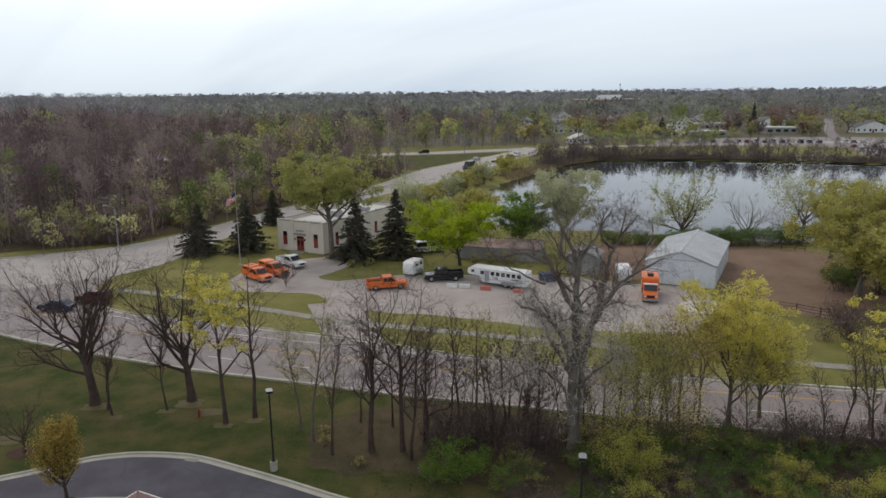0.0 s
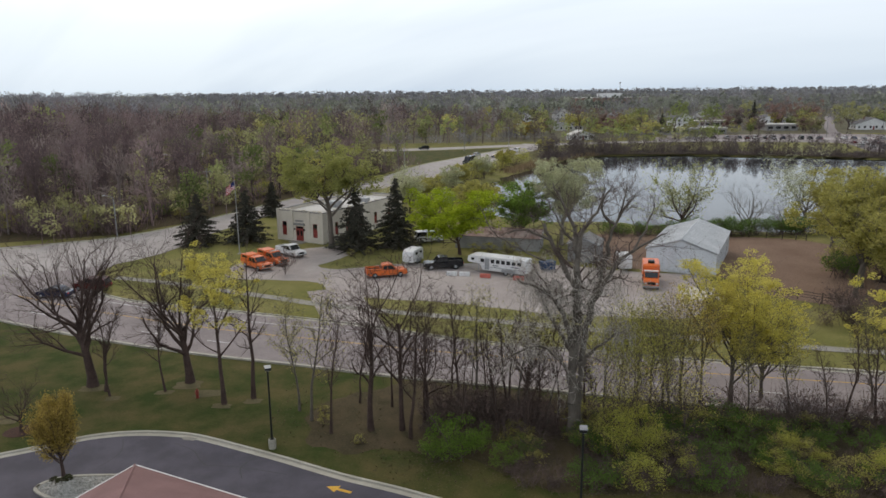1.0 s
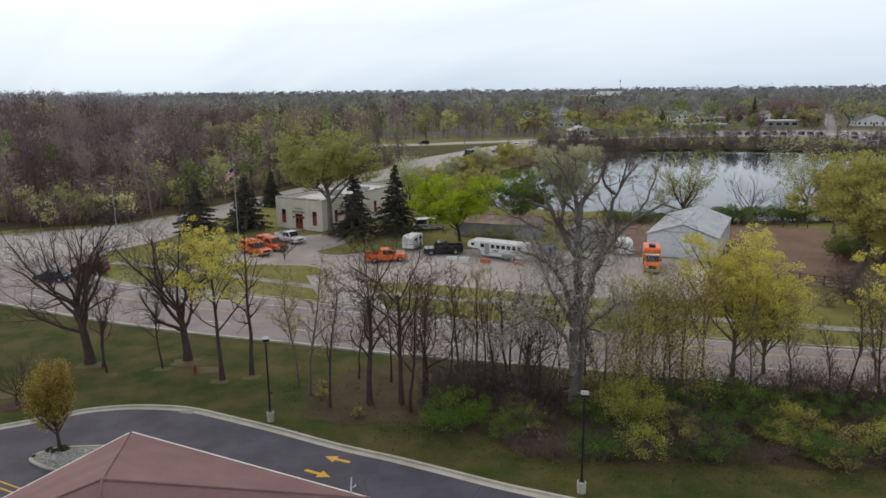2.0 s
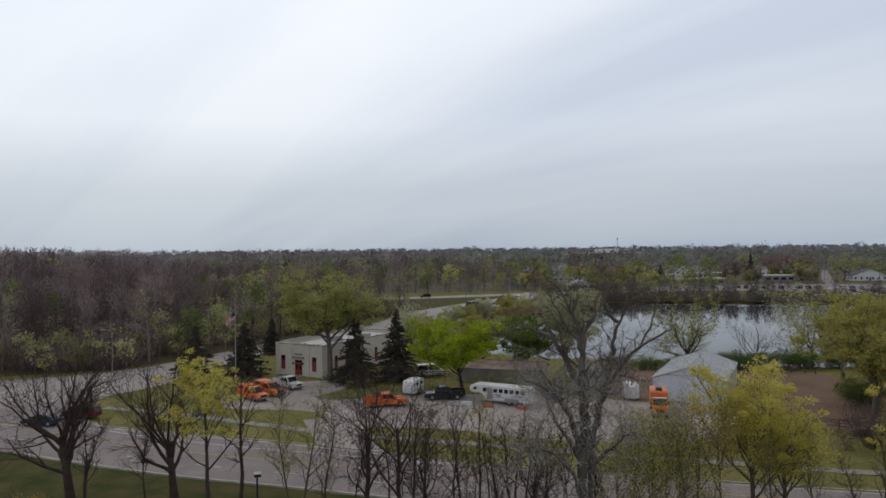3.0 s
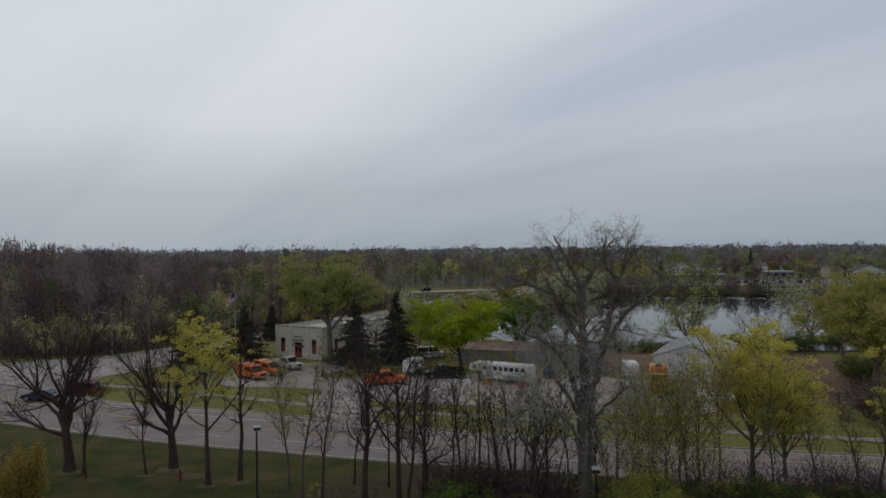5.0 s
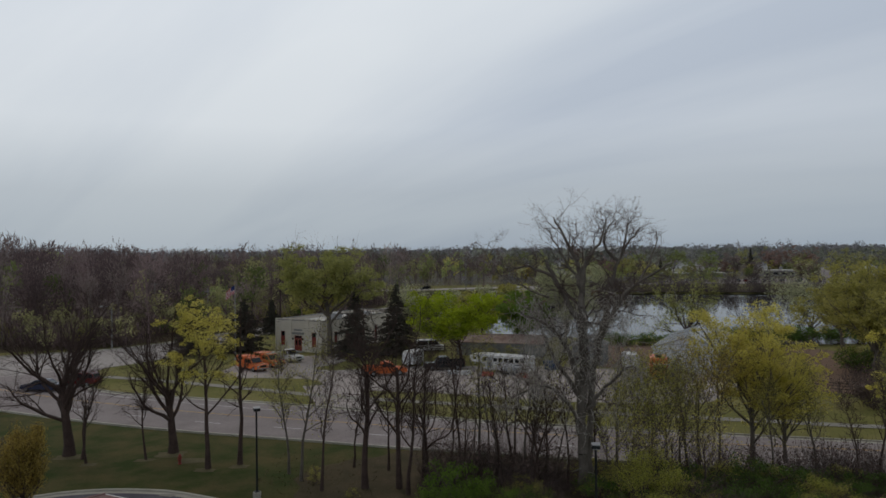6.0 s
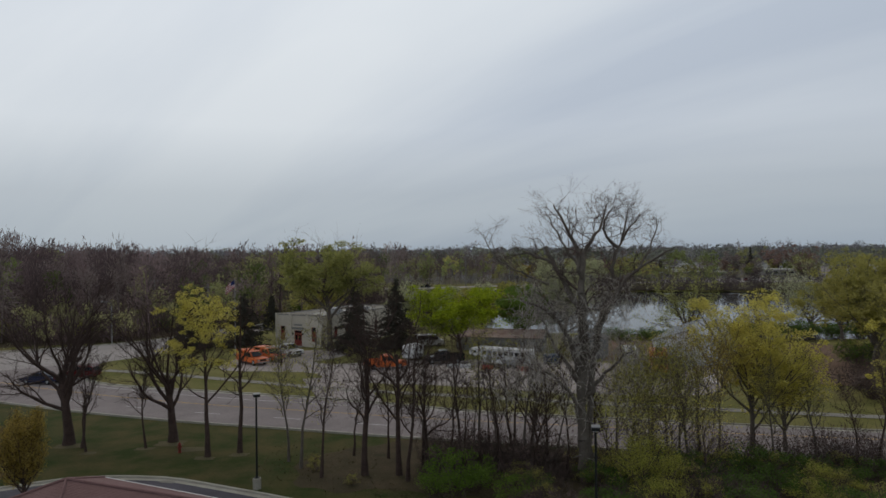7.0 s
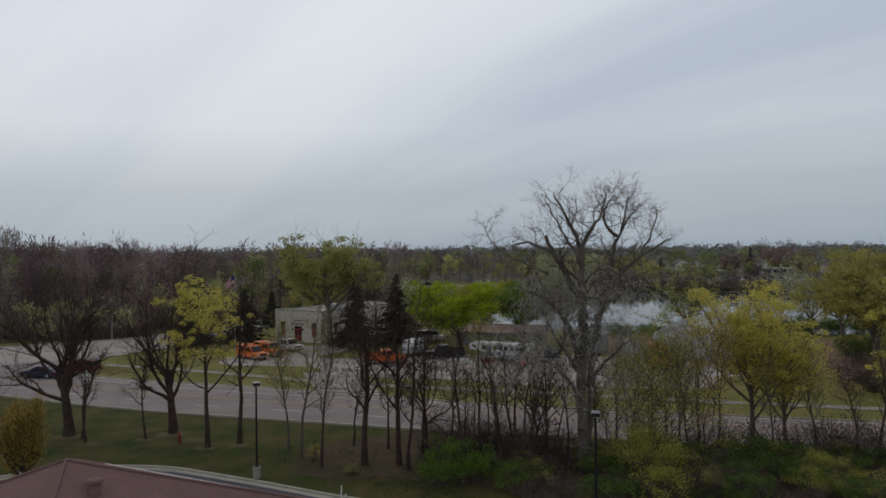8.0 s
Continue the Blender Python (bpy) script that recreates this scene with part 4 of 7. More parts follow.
for k, (x, y, h, r, leaf) in enumerate([(-24.7, 59.2, 9.0, 0.10, 0), (-29.2, 58.3, 9.5, 0.09, 0), (-30.1, 59.4, 7.5, 0.13, 0), (-12.0, 55.0, 10.5, 0.10, 1), (-10.7, 53.2, 11.5, 0.12, 1), (-8.8, 50.9, 10.0, 0.11, 0),
                                       (-1.6, 52.6, 10.0, 0.13, 0), (-2.6, 50.0, 11.0, 0.14, 0), (0.2, 54.6, 9.5, 0.10, 0), (1.2, 55.8, 10.0, 0.12, 0), (2.6, 55.0, 10.8, 0.13, 1), (-4.4, 55.6, 8.0, 0.10, 0),
                                       (5.2, 53.5, 9.0, 0.13, 0), (-7.2, 56.4, 7.0, 0.09, 0), (7.4, 52.3, 8.0, 0.11, 0), (31.8, 52.6, 8.5, 0.10, 0), (33.4, 51.2, 7.6, 0.12, 0), (36.2, 52.0, 9.0, 0.12, 0), (39.0, 51.0, 8.0, 0.10, 0), (29.6, 51.0, 6.5, 0.08, 0), (27.4, 52.8, 8.2, 0.11, 1), (17.6, 51.6, 8.8, 0.12, 1), (11.2, 52.6, 8.0, 0.10, 0), (23.8, 52.0, 7.5, 0.1, 1), (34.8, 54.0, 9.0, 0.12, 1), (42.5, 49.6, 8.6, 0.12, 0), (6.2, 50.2, 7.2, 0.1, 0), (4.2, 51.2, 8.4, 0.11, 0)]):
    R = grow(100 + k, h, r, **{**SLIM, "lean": ((k % 3 - 1) * 0.06, 0)})
    if leaf:
        tree("slender young tree with thin pale green buds", x, y, R, M["bark_grey"], M["leaf_olive"], 1900, 0.05, 0.2, 2, group="slender trees")
    else:
        tree("slender bare young tree", x, y, R, M["bark"], group="slender trees")
CROOKED = dict(trunk=0.58, kids=(10, 7, 5, 3), angle=(38, 46, 50, 50), length=(0.38, 0.48, 0.5, 0.5), start=(0.42, 0.2, 0.18, 0.18), rise=0.09, wander=0.21)
for x, y, h, r, seed, turn in ((-5.75, 51.4, 14.0, 0.23, 45, 0), (-3.3, 51.4, 13.4, 0.2, 46, 140), (-1.3, 52.4, 10.8, 0.14, 47, 60)):
    tree("crooked dark bare tree at the edge of the brush", x, y, grow(seed, h, r, **CROOKED), M["bark"], turn=turn, group="crooked dark trees")
# crowded thin stems in the dark thicket
STEM_KINDS = []
for k in range(10):
    x, y = 1.6 + (k * 0.618 % 1) * 7.4, 50.2 + (k * 0.382 % 1) * 5.2
    if k < 4:
        STEM_KINDS.append(tree("thin bare tree in the dark thicket", x, y, grow(160 + k, 7.0 + k * 0.6, 0.085, **{**SLIM, "kids": (12, 5, 3), "start": (0.4, 0.2, 0.2)}), M["bark_grey" if k % 2 else "bark"], group="thicket trees"))
    else:
        copy_thing(STEM_KINDS[k % 4], pose(x, y, 0, (k % 3 - 1) * 4.0, (k % 5 - 2) * 3.0, k * 67.0) @ Matrix.Scale(0.85 + 0.13 * (k % 5), 4))
tree("small bare round-topped tree on the lawn", -33.2, 51.8, grow(51, 5.0, 0.13, trunk=0.3, kids=(8, 6, 5), angle=(48, 45, 45), length=(0.7, 0.55, 0.5), start=(0.5, 0.2, 0.2), rise=0.06), M["bark"])
tree("bare tree with a haze of green buds", -45.5, 63.5, grow(52, 13.5, 0.34, **BIG), M["bark_grey"], M["leaf_grey"], 900, 0.10, 0.2, 3)

# tall pale old tree hung with dry vines
def leader(rng, rows, pts, r0, r1, level, twigs, reach):
    """A crooked limb through the given points, feathered with side twigs."""
    line = smooth_line(pts, 0.55)
    line = [np.array(p) + rng.normal(0, 0.07, 3) for p in line]
    n = len(line) - 1
    for i in range(n):
        a, b = r0 + (r1 - r0) * i / n, r0 + (r1 - r0) * (i + 1) / n
        rows.append((*line[i], *line[i + 1], a, b, level))
    if twigs:
        total = twigs
        for k in range(total):
            u = rng.uniform(0.25, 1.0)
            i = min(int(u * n), n - 1)
            d = line[i + 1] - line[i]
            d = d / np.linalg.norm(d) * 0.55 + rng.normal(0, 0.62, 3) + np.array((0, 0, 0.25))
            d /= np.linalg.norm(d)
            ln = reach * rng.uniform(0.7, 1.6) * (1.25 - 0.4 * u)
            p = line[i]
            rad = max(0.38 * (r0 + (r1 - r0) * u), 0.022)
            sub(rng, rows, p, d, ln, min(rad, 0.08), level + 1, 3)


def sub(rng, rows, p, d, ln, r, level, deep):
    n = 4 if deep > 1 else 2
    for i in range(n):
        d = d + rng.normal(0, 0.24, 3) + np.array((0, 0, 0.06))
        d /= np.linalg.norm(d)
        q = p + d * ln / n
        rows.append((*p, *q, r * (1 - 0.75 * i / n), r * (1 - 0.75 * (i + 1) / n), level))
        if deep and (i or deep < 3):
            for _ in range(2 if deep == 3 and i > 1 else 1):
                e = d * 0.7 + rng.normal(0, 0.6, 3)
                sub(rng, rows, q, e / np.linalg.norm(e), ln * rng.uniform(0.4, 0.6), max(r * 0.45, 0.007), min(level + 1, 4), deep - 1)
        p = q


rng = np.random.default_rng(68)
rows = []
leader(rng, rows, [(0, 0, -0.2), (-0.1, 0, 3.2), (-0.1, 0.1, 6.2), (0.1, 0, 8.7)], 0.42, 0.33, 0, 0, 0)
leader(rng, rows, [(0.25, 0.3, -0.2), (0.45, 0.25, 3.5), (0.55, 0.2, 7.0), (0.9, 0.2, 9.0)], 0.24, 0.21, 0, 0, 0)
leader(rng, rows, [(0.1, 0, 8.7), (0.0, -0.3, 11.7), (-0.1, -0.2, 14.7), (-0.4, 0.2, 17.0), (-1.1, 0.4, 18.9), (-1.9, 0.7, 20.6)], 0.40, 0.04, 1, 20, 1.7)
leader(rng, rows, [(-0.1, -0.2, 14.7), (0.2, -0.6, 17.0), (1.1, -0.9, 18.4), (1.4, -1.0, 20.4)], 0.22, 0.03, 1, 15, 1.5)
leader(rng, rows, [(0.9, 0.2, 9.0), (1.5, 0.6, 11.7), (2.2, 0.9, 14.2), (2.7, 1.0, 17.0), (4.3, 1.3, 19.4)], 0.27, 0.04, 1, 19, 1.6)
leader(rng, rows, [(2.7, 1.0, 17.0), (1.7, 0.4, 18.4), (2.2, 0.2, 20.2)], 0.14, 0.03, 1, 13, 1.4)
leader(rng, rows, [(1.0, 0.0, 10.5), (2.5, -0.8, 14.0), (4.3, -1.2, 15.8), (5.8, -1.4, 16.8)], 0.24, 0.04, 1, 15, 1.5)
leader(rng, rows, [(-0.2, 0.0, 7.2), (-1.3, -0.6, 10.5), (-2.9, -1.0, 12.4), (-4.6, -1.3, 13.0)], 0.26, 0.06, 1, 14, 1.7)
leader(rng, rows, [(0.0, -0.3, 11.7), (-1.5, 0.5, 14.7), (-2.4, 0.8, 17.0)], 0.24, 0.13, 1, 5, 1.5)
leader(rng, rows, [(-1.8, 0.6, 15.8), (-3.6, 1.2, 16.6), (-5.0, 1.5, 16.3)], 0.12, 0.04, 1, 8, 1.3)
leader(rng, rows, [(-2.2, 0.6, 14.0), (-5.7, 1.3, 16.0), (-7.0, 1.6, 18.2)], 0.08, 0.025, 1, 12, 1.4)
leader(rng, rows, [(0.2, -0.4, 6.0), (1.5, -1.8, 8.0), (2.6, -2.6, 9.2)], 0.16, 0.05, 1, 8, 1.5)
leader(rng, rows, [(-0.2, 0.3, 6.6), (-1.6, 2.0, 9.0), (-2.6, 2.8, 11.5)], 0.18, 0.05, 1, 8, 1.5)
leader(rng, rows, [(-0.2, -0.3, 5.0), (-2.2, -0.9, 7.4), (-3.6, -1.2, 7.6), (-5.2, -1.3, 6.9)], 0.16, 0.05, 1, 9, 1.5)
leader(rng, rows, [(-0.3, 0.1, 15.6), (-1.6, -0.6, 17.6), (-2.6, -0.8, 19.6)], 0.11, 0.03, 1, 11, 1.4)
leader(rng, rows, [(3.0, 1.0, 17.4), (3.2, 0.4, 19.0), (3.4, 0.2, 20.4)], 0.09, 0.03, 1, 9, 1.3)
leader(rng, rows, [(3.6, -1.0, 15.2), (4.9, -0.4, 17.4), (5.3, -0.2, 19.2)], 0.10, 0.03, 1, 10, 1.3)
snag = np.array(rows)
for c in (2, 5):  # storm-broken top
    snag[:, c] = np.where(snag[:, c] > 9, 9 + (snag[:, c] - 9) * 0.895, snag[:, c])
old = tree("tall pale old tree hung with dry grey vines", 9.75, 50.2, snag, M["bark_old"], None)
for limb in old.children:
    if limb.name.startswith("crown"):
        limb.data.materials[0] = M["twig"]
rng = np.random.default_rng(5)
vp = crown_points(snag, rng, 8200, 0.42, 0, 2.0)
vp = vp[vp[:, 2] < 14.5 - 2.5 * rng.random(len(vp))]
hang = rng.uniform(-0.3, 1.3, len(vp))
mid = vp + np.stack([rng.normal(0, 0.3, len(vp)), rng.normal(0, 0.3, len(vp)), -hang * 0.5], 1)
end = mid + np.stack([rng.normal(0, 0.25, len(vp)), rng.normal(0, 0.25, len(vp)), -hang * 0.5], 1)
rr = np.where(np.hypot(vp[:, 0] - 0.2, vp[:, 1]) < 1.2, 0.03, 0.016)
part("vine_curtain", fast_mesh("vine_curtain", *join_np(tubes_np(vp, mid, rr, rr * 0.9, 3), tubes_np(mid, end, rr * 0.9, rr * 0.4, 3)), M["vine"]), M["vine"], old, "dry grey hanging vines")

# yellow-green maples and young trees on the right of the brush
MAPLE = dict(trunk=0.42, kids=(9, 7, 5), angle=(36, 42, 45), length=(0.55, 0.5, 0.5), start=(0.4, 0.2, 0.2), rise=0.10, wander=0.12)
tree("maple with a full crown of yellow spring leaves", 23.7, 55.2, grow(71, 13.0, 0.22, **{**MAPLE, "kids": (13, 7, 5), "angle": (30, 38, 42), "length": (0.5, 0.5, 0.5), "start": (0.3, 0.2, 0.2)}), M["bark_grey"], M["leaf_yellow"], 21000, 0.085, 0.32, 2, low=4.6, clumps=300, radius=0.66)
tree("smaller maple with olive-yellow spring leaves", 26.9, 56.6, grow(72, 9.8, 0.17, **{**MAPLE, "kids": (12, 7, 5), "angle": (34, 38, 42), "start": (0.3, 0.2, 0.2)}), M["bark_grey"], M["leaf_yellow"], 12000, 0.085, 0.32, 2, low=3.5, clumps=150, radius=0.62)
tree("slender tree with thin yellow spring leaves", 19.2, 54.0, grow(73, 10.5, 0.15, **{**MAPLE, "trunk": 0.7}), M["bark_grey"], M["leaf_rust"], 2200, 0.055, 0.2, 2)
tree("slender tree with thin yellow spring leaves", 20.4, 53.2, grow(74, 9.8, 0.14, **{**MAPLE, "trunk": 0.7}), M["bark_grey"], M["leaf_rust"], 2200, 0.055, 0.2, 2, turn=90)
for k, (x, y, h) in enumerate([(12.9, 54.0, 8.4), (14.3, 54.6, 9.2), (16.4, 53.2, 9.4), (14.8, 51.6, 8.0), (17.8, 54.2, 9.0), (15.6, 54.4, 9.8)]):
    tree("young tree with thin olive-green leaves", x, y, grow(80 + k, h, 0.11, **{**MAPLE, "trunk": 0.6}), M["bark_grey"], M["leaf_fresh" if k % 2 else "leaf_olive"], 2500, 0.056, 0.25, 2, group="young trees in the brush")
for k, (x, y, h) in enumerate(((12.4, 48.4, 5.6), (14.4, 49.6, 6.2), (16.0, 50.6, 7.4), (17.8, 49.2, 6.4), (11.9, 52.4, 7.6))):
    tree("sapling in fine yellow-green spring leaf", x, y, grow(82 + k, h, 0.07, **{**MAPLE, "trunk": 0.5, "start": (0.25, 0.2, 0.2)}), M["twig"], M["leaf_fresh" if k % 2 == 0 else "leaf_yellow"], 1500, 0.05, 0.25, 2, group="saplings in the brush")
tree("young tree with pale yellow blossom-like leaves", 38.0, 57.0, grow(88, 10.6, 0.16, **MAPLE), M["bark_grey"], M["leaf_yellow"], 5200, 0.10, 0.3, 2, low=3.0, clumps=110, radius=0.5)
tree("young tree with pale yellow spring leaves", 41.5, 55.0, grow(89, 10.0, 0.16, **MAPLE), M["bark_grey"], M["leaf_yellow"], 5200, 0.10, 0.3, 2, low=3.0, clumps=110, radius=0.5)
tree("young tree with thin yellow leaves over brush", 6.6, 55.5, grow(90, 9.0, 0.14, **MAPLE), M["bark"], M["leaf_olive"], 1800, 0.055, 0.25, 2)

# pear in the car park island
pear = grow(61, 6.0, 0.12, trunk=0.85, kids=(32, 8, 5), angle=(46, 32, 32), length=(0.66, 0.42, 0.45), start=(0.2, 0.12, 0.15), rise=0.22, wander=0.05)
tree("oval ornamental pear tree with rusty olive leaves", -26.2, 44.65, pear, M["bark"], M["leaf_rust"], 22000, 0.05, 0.10, 2, z=0.12)

# trees round the station
OAK = dict(trunk=0.34, kids=(10, 8, 6), angle=(42, 42, 45), length=(0.62, 0.5, 0.5), start=(0.5, 0.2, 0.2), rise=0.06, wander=0.14)
tree("tall spreading tree in thin olive-green leaf", -18.6, 117.2, grow(121, 19.4, 0.5, **{**OAK, "trunk": 0.5, "angle": (46, 42, 45), "length": (0.46, 0.5, 0.5)}), M["bark_grey"], M["leaf_sage"], 15000, 0.185, 0.5, 2, low=9.5, clumps=240, radius=1.05)
lime = grow(125, 11.4, 0.26, trunk=0.28, kids=(10, 8, 6), angle=(50, 45, 45), length=(0.62, 0.5, 0.5), start=(0.5, 0.2, 0.2), rise=0.03, wander=0.12)
tree("round tree with dense bright lime-green leaves", 2.7, 111.9, lime, M["bark"], M["leaf_lime"], 17000, 0.165, 0.45, 2, low=3.0, clumps=230, radius=1.05)
tree("dense fresh green tree by the shed", 13.4, 121.5, grow(126, 10.2, 0.24, **OAK), M["bark"], M["leaf_green"], 9000, 0.19, 0.45, 2, clumps=160, radius=1.05)
tree("olive-green tree beside the lake", 7.4, 136.0, grow(127, 9.4, 0.24, **OAK), M["bark"], M["leaf_olive"], 5000, 0.22, 0.5, 2, clumps=90, radius=0.9)
tree("willow with pale grey-green catkins", 20.0, 118.5, grow(128, 15.6, 0.36, **{**OAK, "angle": (32, 36, 40), "length": (0.5, 0.45, 0.45)}), M["bark_pale"], M["leaf_grey"], 22000, 0.125, 0.5, 2, low=4.0, clumps=260, radius=1.0)
tree("small redbud with purple buds", -22.8, 100.2, grow(129, 3.8, 0.07, trunk=0.2, kids=(8, 6, 5), angle=(36, 40, 40), length=(0.75, 0.5, 0.5), start=(0.3, 0.2, 0.2)), M["bark"], M["leaf_purple"], 700, 0.08, 0.15, 2)
tree("olive-green tree behind the station", -7.0, 152.0, grow(130, 9.0, 0.24, **OAK), M["bark"], M["leaf_grey"], 4500, 0.18, 0.5, 2)
tree("tall olive-green tree behind the station", -27.0, 152.0, grow(131, 14.0, 0.3, **OAK), M["bark"], M["leaf_olive"], 5000, 0.24, 0.5, 2, clumps=90, radius=1.0)
for k, (x, y, h, lf) in enumerate([(-3.0, 163.0, 7.5, "leaf_olive"), (2.5, 176.0, 8.0, "leaf_grey"), (5.5, 191.0, 7.0, "leaf_olive"), (12.5, 212.0, 7.5, "leaf_grey"), (1.0, 152.0, 6.0, "leaf_grey"), (21.5, 243.0, 7.0, "leaf_olive"), (40.0, 276.0, 8.0, "leaf_olive")]):
    tree("small leafing tree on the lake bank", x, y, grow(135 + k, h, 0.15, trunk=0.25, kids=(9, 6, 4), angle=(46, 42, 45), length=(0.65, 0.5, 0.5), start=(0.3, 0.2, 0.2)), M["bark_grey"], M[lf], 2200, 0.22, 0.4, 2, group="lake bank trees", clumps=60, radius=0.9)
# lakeside trees behind the paddock
LAKEST = dict(trunk=0.2, kids=(9, 7, 5), angle=(46, 42, 45), length=(0.75, 0.5, 0.5), start=(0.3, 0.2, 0.2), rise=0.06, wander=0.16)
tree("spreading lakeside tree with thin green leaves", 45.5, 133.5, grow(141, 12.0, 0.36, **LAKEST), M["bark"], M["leaf_sage"], 5200, 0.14, 0.3, 2)
tree("small bare lakeside tree", 57.5, 132.5, grow(142, 8.5, 0.20, **LAKEST), M["bark_grey"])
tree("grey-brown spreading lakeside tree", 70.5, 137.0, grow(143, 13.0, 0.3, **LAKEST), M["bark_grey"], M["leaf_grey"], 6000, 0.14, 0.4, 2)
tree("small dark bare lakeside tree", 63.5, 131.5, grow(144, 6.5, 0.14, **LAKEST), M["bark"])
for k, (x, y, h, lf, n) in enumerate([(51.5, 86.0, 13.5, "leaf_olive", 5600), (54.5, 90.0, 15.0, "leaf_olive", 6500), (58.0, 97.0, 15.5, "leaf_olive", 5500), (52.0, 79.0, 12.0, "leaf_olive", 4200), (61.0, 86.0, 16.5, "leaf_olive", 5000), (66.0, 104.0, 15.0, "leaf_olive", 4500), (63.5, 114.0, 13.0, "leaf_olive", 4200)]):
    tree("tall roadside tree in yellow-green spring leaf", x, y, grow(150 + k, h, 0.3, **{**OAK, "angle": (32, 36, 42), "length": (0.42, 0.46, 0.5), "kids": (12, 8, 6)}), M["bark_grey"], M[lf], int(n * 1.9), 0.165, 0.5, 2, low=1.5, clumps=190, radius=1.05, group="trees beside the paddock")


def spruce(x, y, h, w, seed, group="spruces by the station"):
    rng = np.random.default_rng(seed)
    t = thing("spruce_tree", "dark green conical spruce tree", "tree", group, pose(x, y, 0))
    part("trunk", tubed([(0, 0, -0.1), (0, 0, h * 0.5), (0, 0, h)], [0.17, 0.1, 0.02], 7), M["bark"], t)
    P0, P1, pts = [], [], []
    tiers = int(h * 3.2)
    for i in range(tiers):
        f = i / tiers
        z = 0.5 + (h - 0.6) * f
        reach = w * (1 - f) * rng.uniform(0.8, 1.15) + 0.12
        for k in range(int(11 - 6 * f)):
            a = rng.uniform(0, 6.283)
            r = reach * rng.uniform(0.65, 1.12)
            e = np.array((r * math.cos(a), r * math.sin(a), z - r * 0.28 + 0.12 * r * r / max(w, 1)))
            s = np.array((0, 0, z))
            P0.append(s)
            P1.append(e)
            m = int(8 + r * 15)
            u = rng.uniform(0.15, 1.05, (m, 1))
            pts.append(s * (1 - u) + e * u + rng.normal(0, 1, (m, 3)) * np.array((0.13, 0.13, 0.06)) - np.array((0, 0, 0.06)))
    rad = np.full(len(P0), 0.025)
    part("branchwork", fast_mesh("branchwork", *tubes_np(P0, P1, rad, rad * 0.3, 3), M["bark"]), M["bark"], t)
    part("crown", fast_mesh("crown", *leaves_np(rng, np.concatenate(pts), 0.17, 0.4), M["needles"]), M["needles"], t)


for k, (x, y, h, w) in enumerate([(-42.3, 121.8, 9.2, 4.6), (-34.4, 123.6, 9.4, 5.2), (-14.4, 116.3, 10.9, 5.0), (-7.8, 118.1, 11.9, 4.6), (-36.0, 150.0, 7.5, 2.8)]):
    spruce(x, y, h, w, 300 + k)


spruce(130, 428, 11.0, 4.6, 310, "far town spruces")
spruce(191, 445, 18.0, 3.8, 311, "far town spruces")
# large trees standing among the far houses
for k, (x, y, h, lf, words) in enumerate([(211, 450, 20, "wood_red", "large reddish budding"), (229, 452, 20, "wood_red", "large reddish budding"), (219, 474, 19, "wood_grey", "large grey budding"), (240, 428, 17, "wood_olive", "broad olive-green leafing"), (268, 452, 15, "wood_olive", "broad olive-green leafing"),
                                          (219, 438, 10.5, "wood_yellow", "small round yellow-green"), (213, 462, 10, "wood_yellow", "small round yellow-green"), (171, 460, 16, "wood_green", "broad green leafing"), (203, 480, 19, "wood_olive", "broad olive-green leafing"), (187, 470, 15, "wood_grey", "large grey budding"),
                                          (170, 520, 17, "wood_green", "broad green leafing"), (132, 480, 10, "wood_yellow", "small round yellow-green"), (116, 446, 9, "wood_olive", "broad olive-green leafing"), (80, 430, 12, "wood_yellow", "small round yellow-green"), (44, 384, 10, "leaf_rust", "small rusty-leaved"), (58, 420, 15, "wood_olive", "broad olive-green leafing"), (98, 420, 11, "wood_red", "large reddish budding")]):
    tree(words + " tree among far houses", x, y, grow(500 + k, h, 0.3, trunk=0.3, kids=(9, 6, 4), angle=(46, 42, 45), length=(0.6, 0.5, 0.5), start=(0.4, 0.2, 0.2), rise=0.06), M["wood_brown"], M[lf], 900, 0.55, 0.8, 2, group="trees among far houses", clumps=70, radius=1.6)


# smaller garden trees in front of and between the houses
grng = random.Random(31)
GARDEN = []
for k, (h, lf, words) in enumerate(((9, "wood_green", "broad green leafing"), (8, "wood_olive", "olive-green leafing"), (7, "wood_yellow", "small yellow-green"), (10, "wood_red", "reddish budding"), (9, "wood_grey", "grey budding"))):
    GARDEN.append(tree(words + " garden tree beyond the lake", 96 + 22 * k, 392 + 7 * k, grow(540 + k, h, 0.2, trunk=0.28, kids=(8, 5, 4), angle=(46, 42, 45), length=(0.6, 0.5, 0.5), start=(0.4, 0.2, 0.2), rise=0.06), M["wood_brown"], M[lf], 620, 0.42, 0.6, 2, group="garden trees beyond the lake", clumps=50, radius=1.2))
for k in range(60):
    y = grng.uniform(385, 500)
    x = grng.uniform(0.12, 0.62) * y
    if any(abs(x - hx) < 14 and abs(y - hy) < 12 or (0 < hy - y < 90 and abs(x - hx * y / hy) < wide) for hx, hy, wide in ((160, 484, 8), (179, 482, 15), (78, 457, 10), (236, 520, 8), (256, 435, 12), (201, 432, 11), (278, 417, 8))) or abs(x - 200 - (y - 362) * 0.5) < 9:
        continue
    copy_thing(GARDEN[k % 5], pose(x, y, 0, 0, 0, k * 50.0) @ Matrix.Scale(grng.uniform(0.75, 1.25), 4))


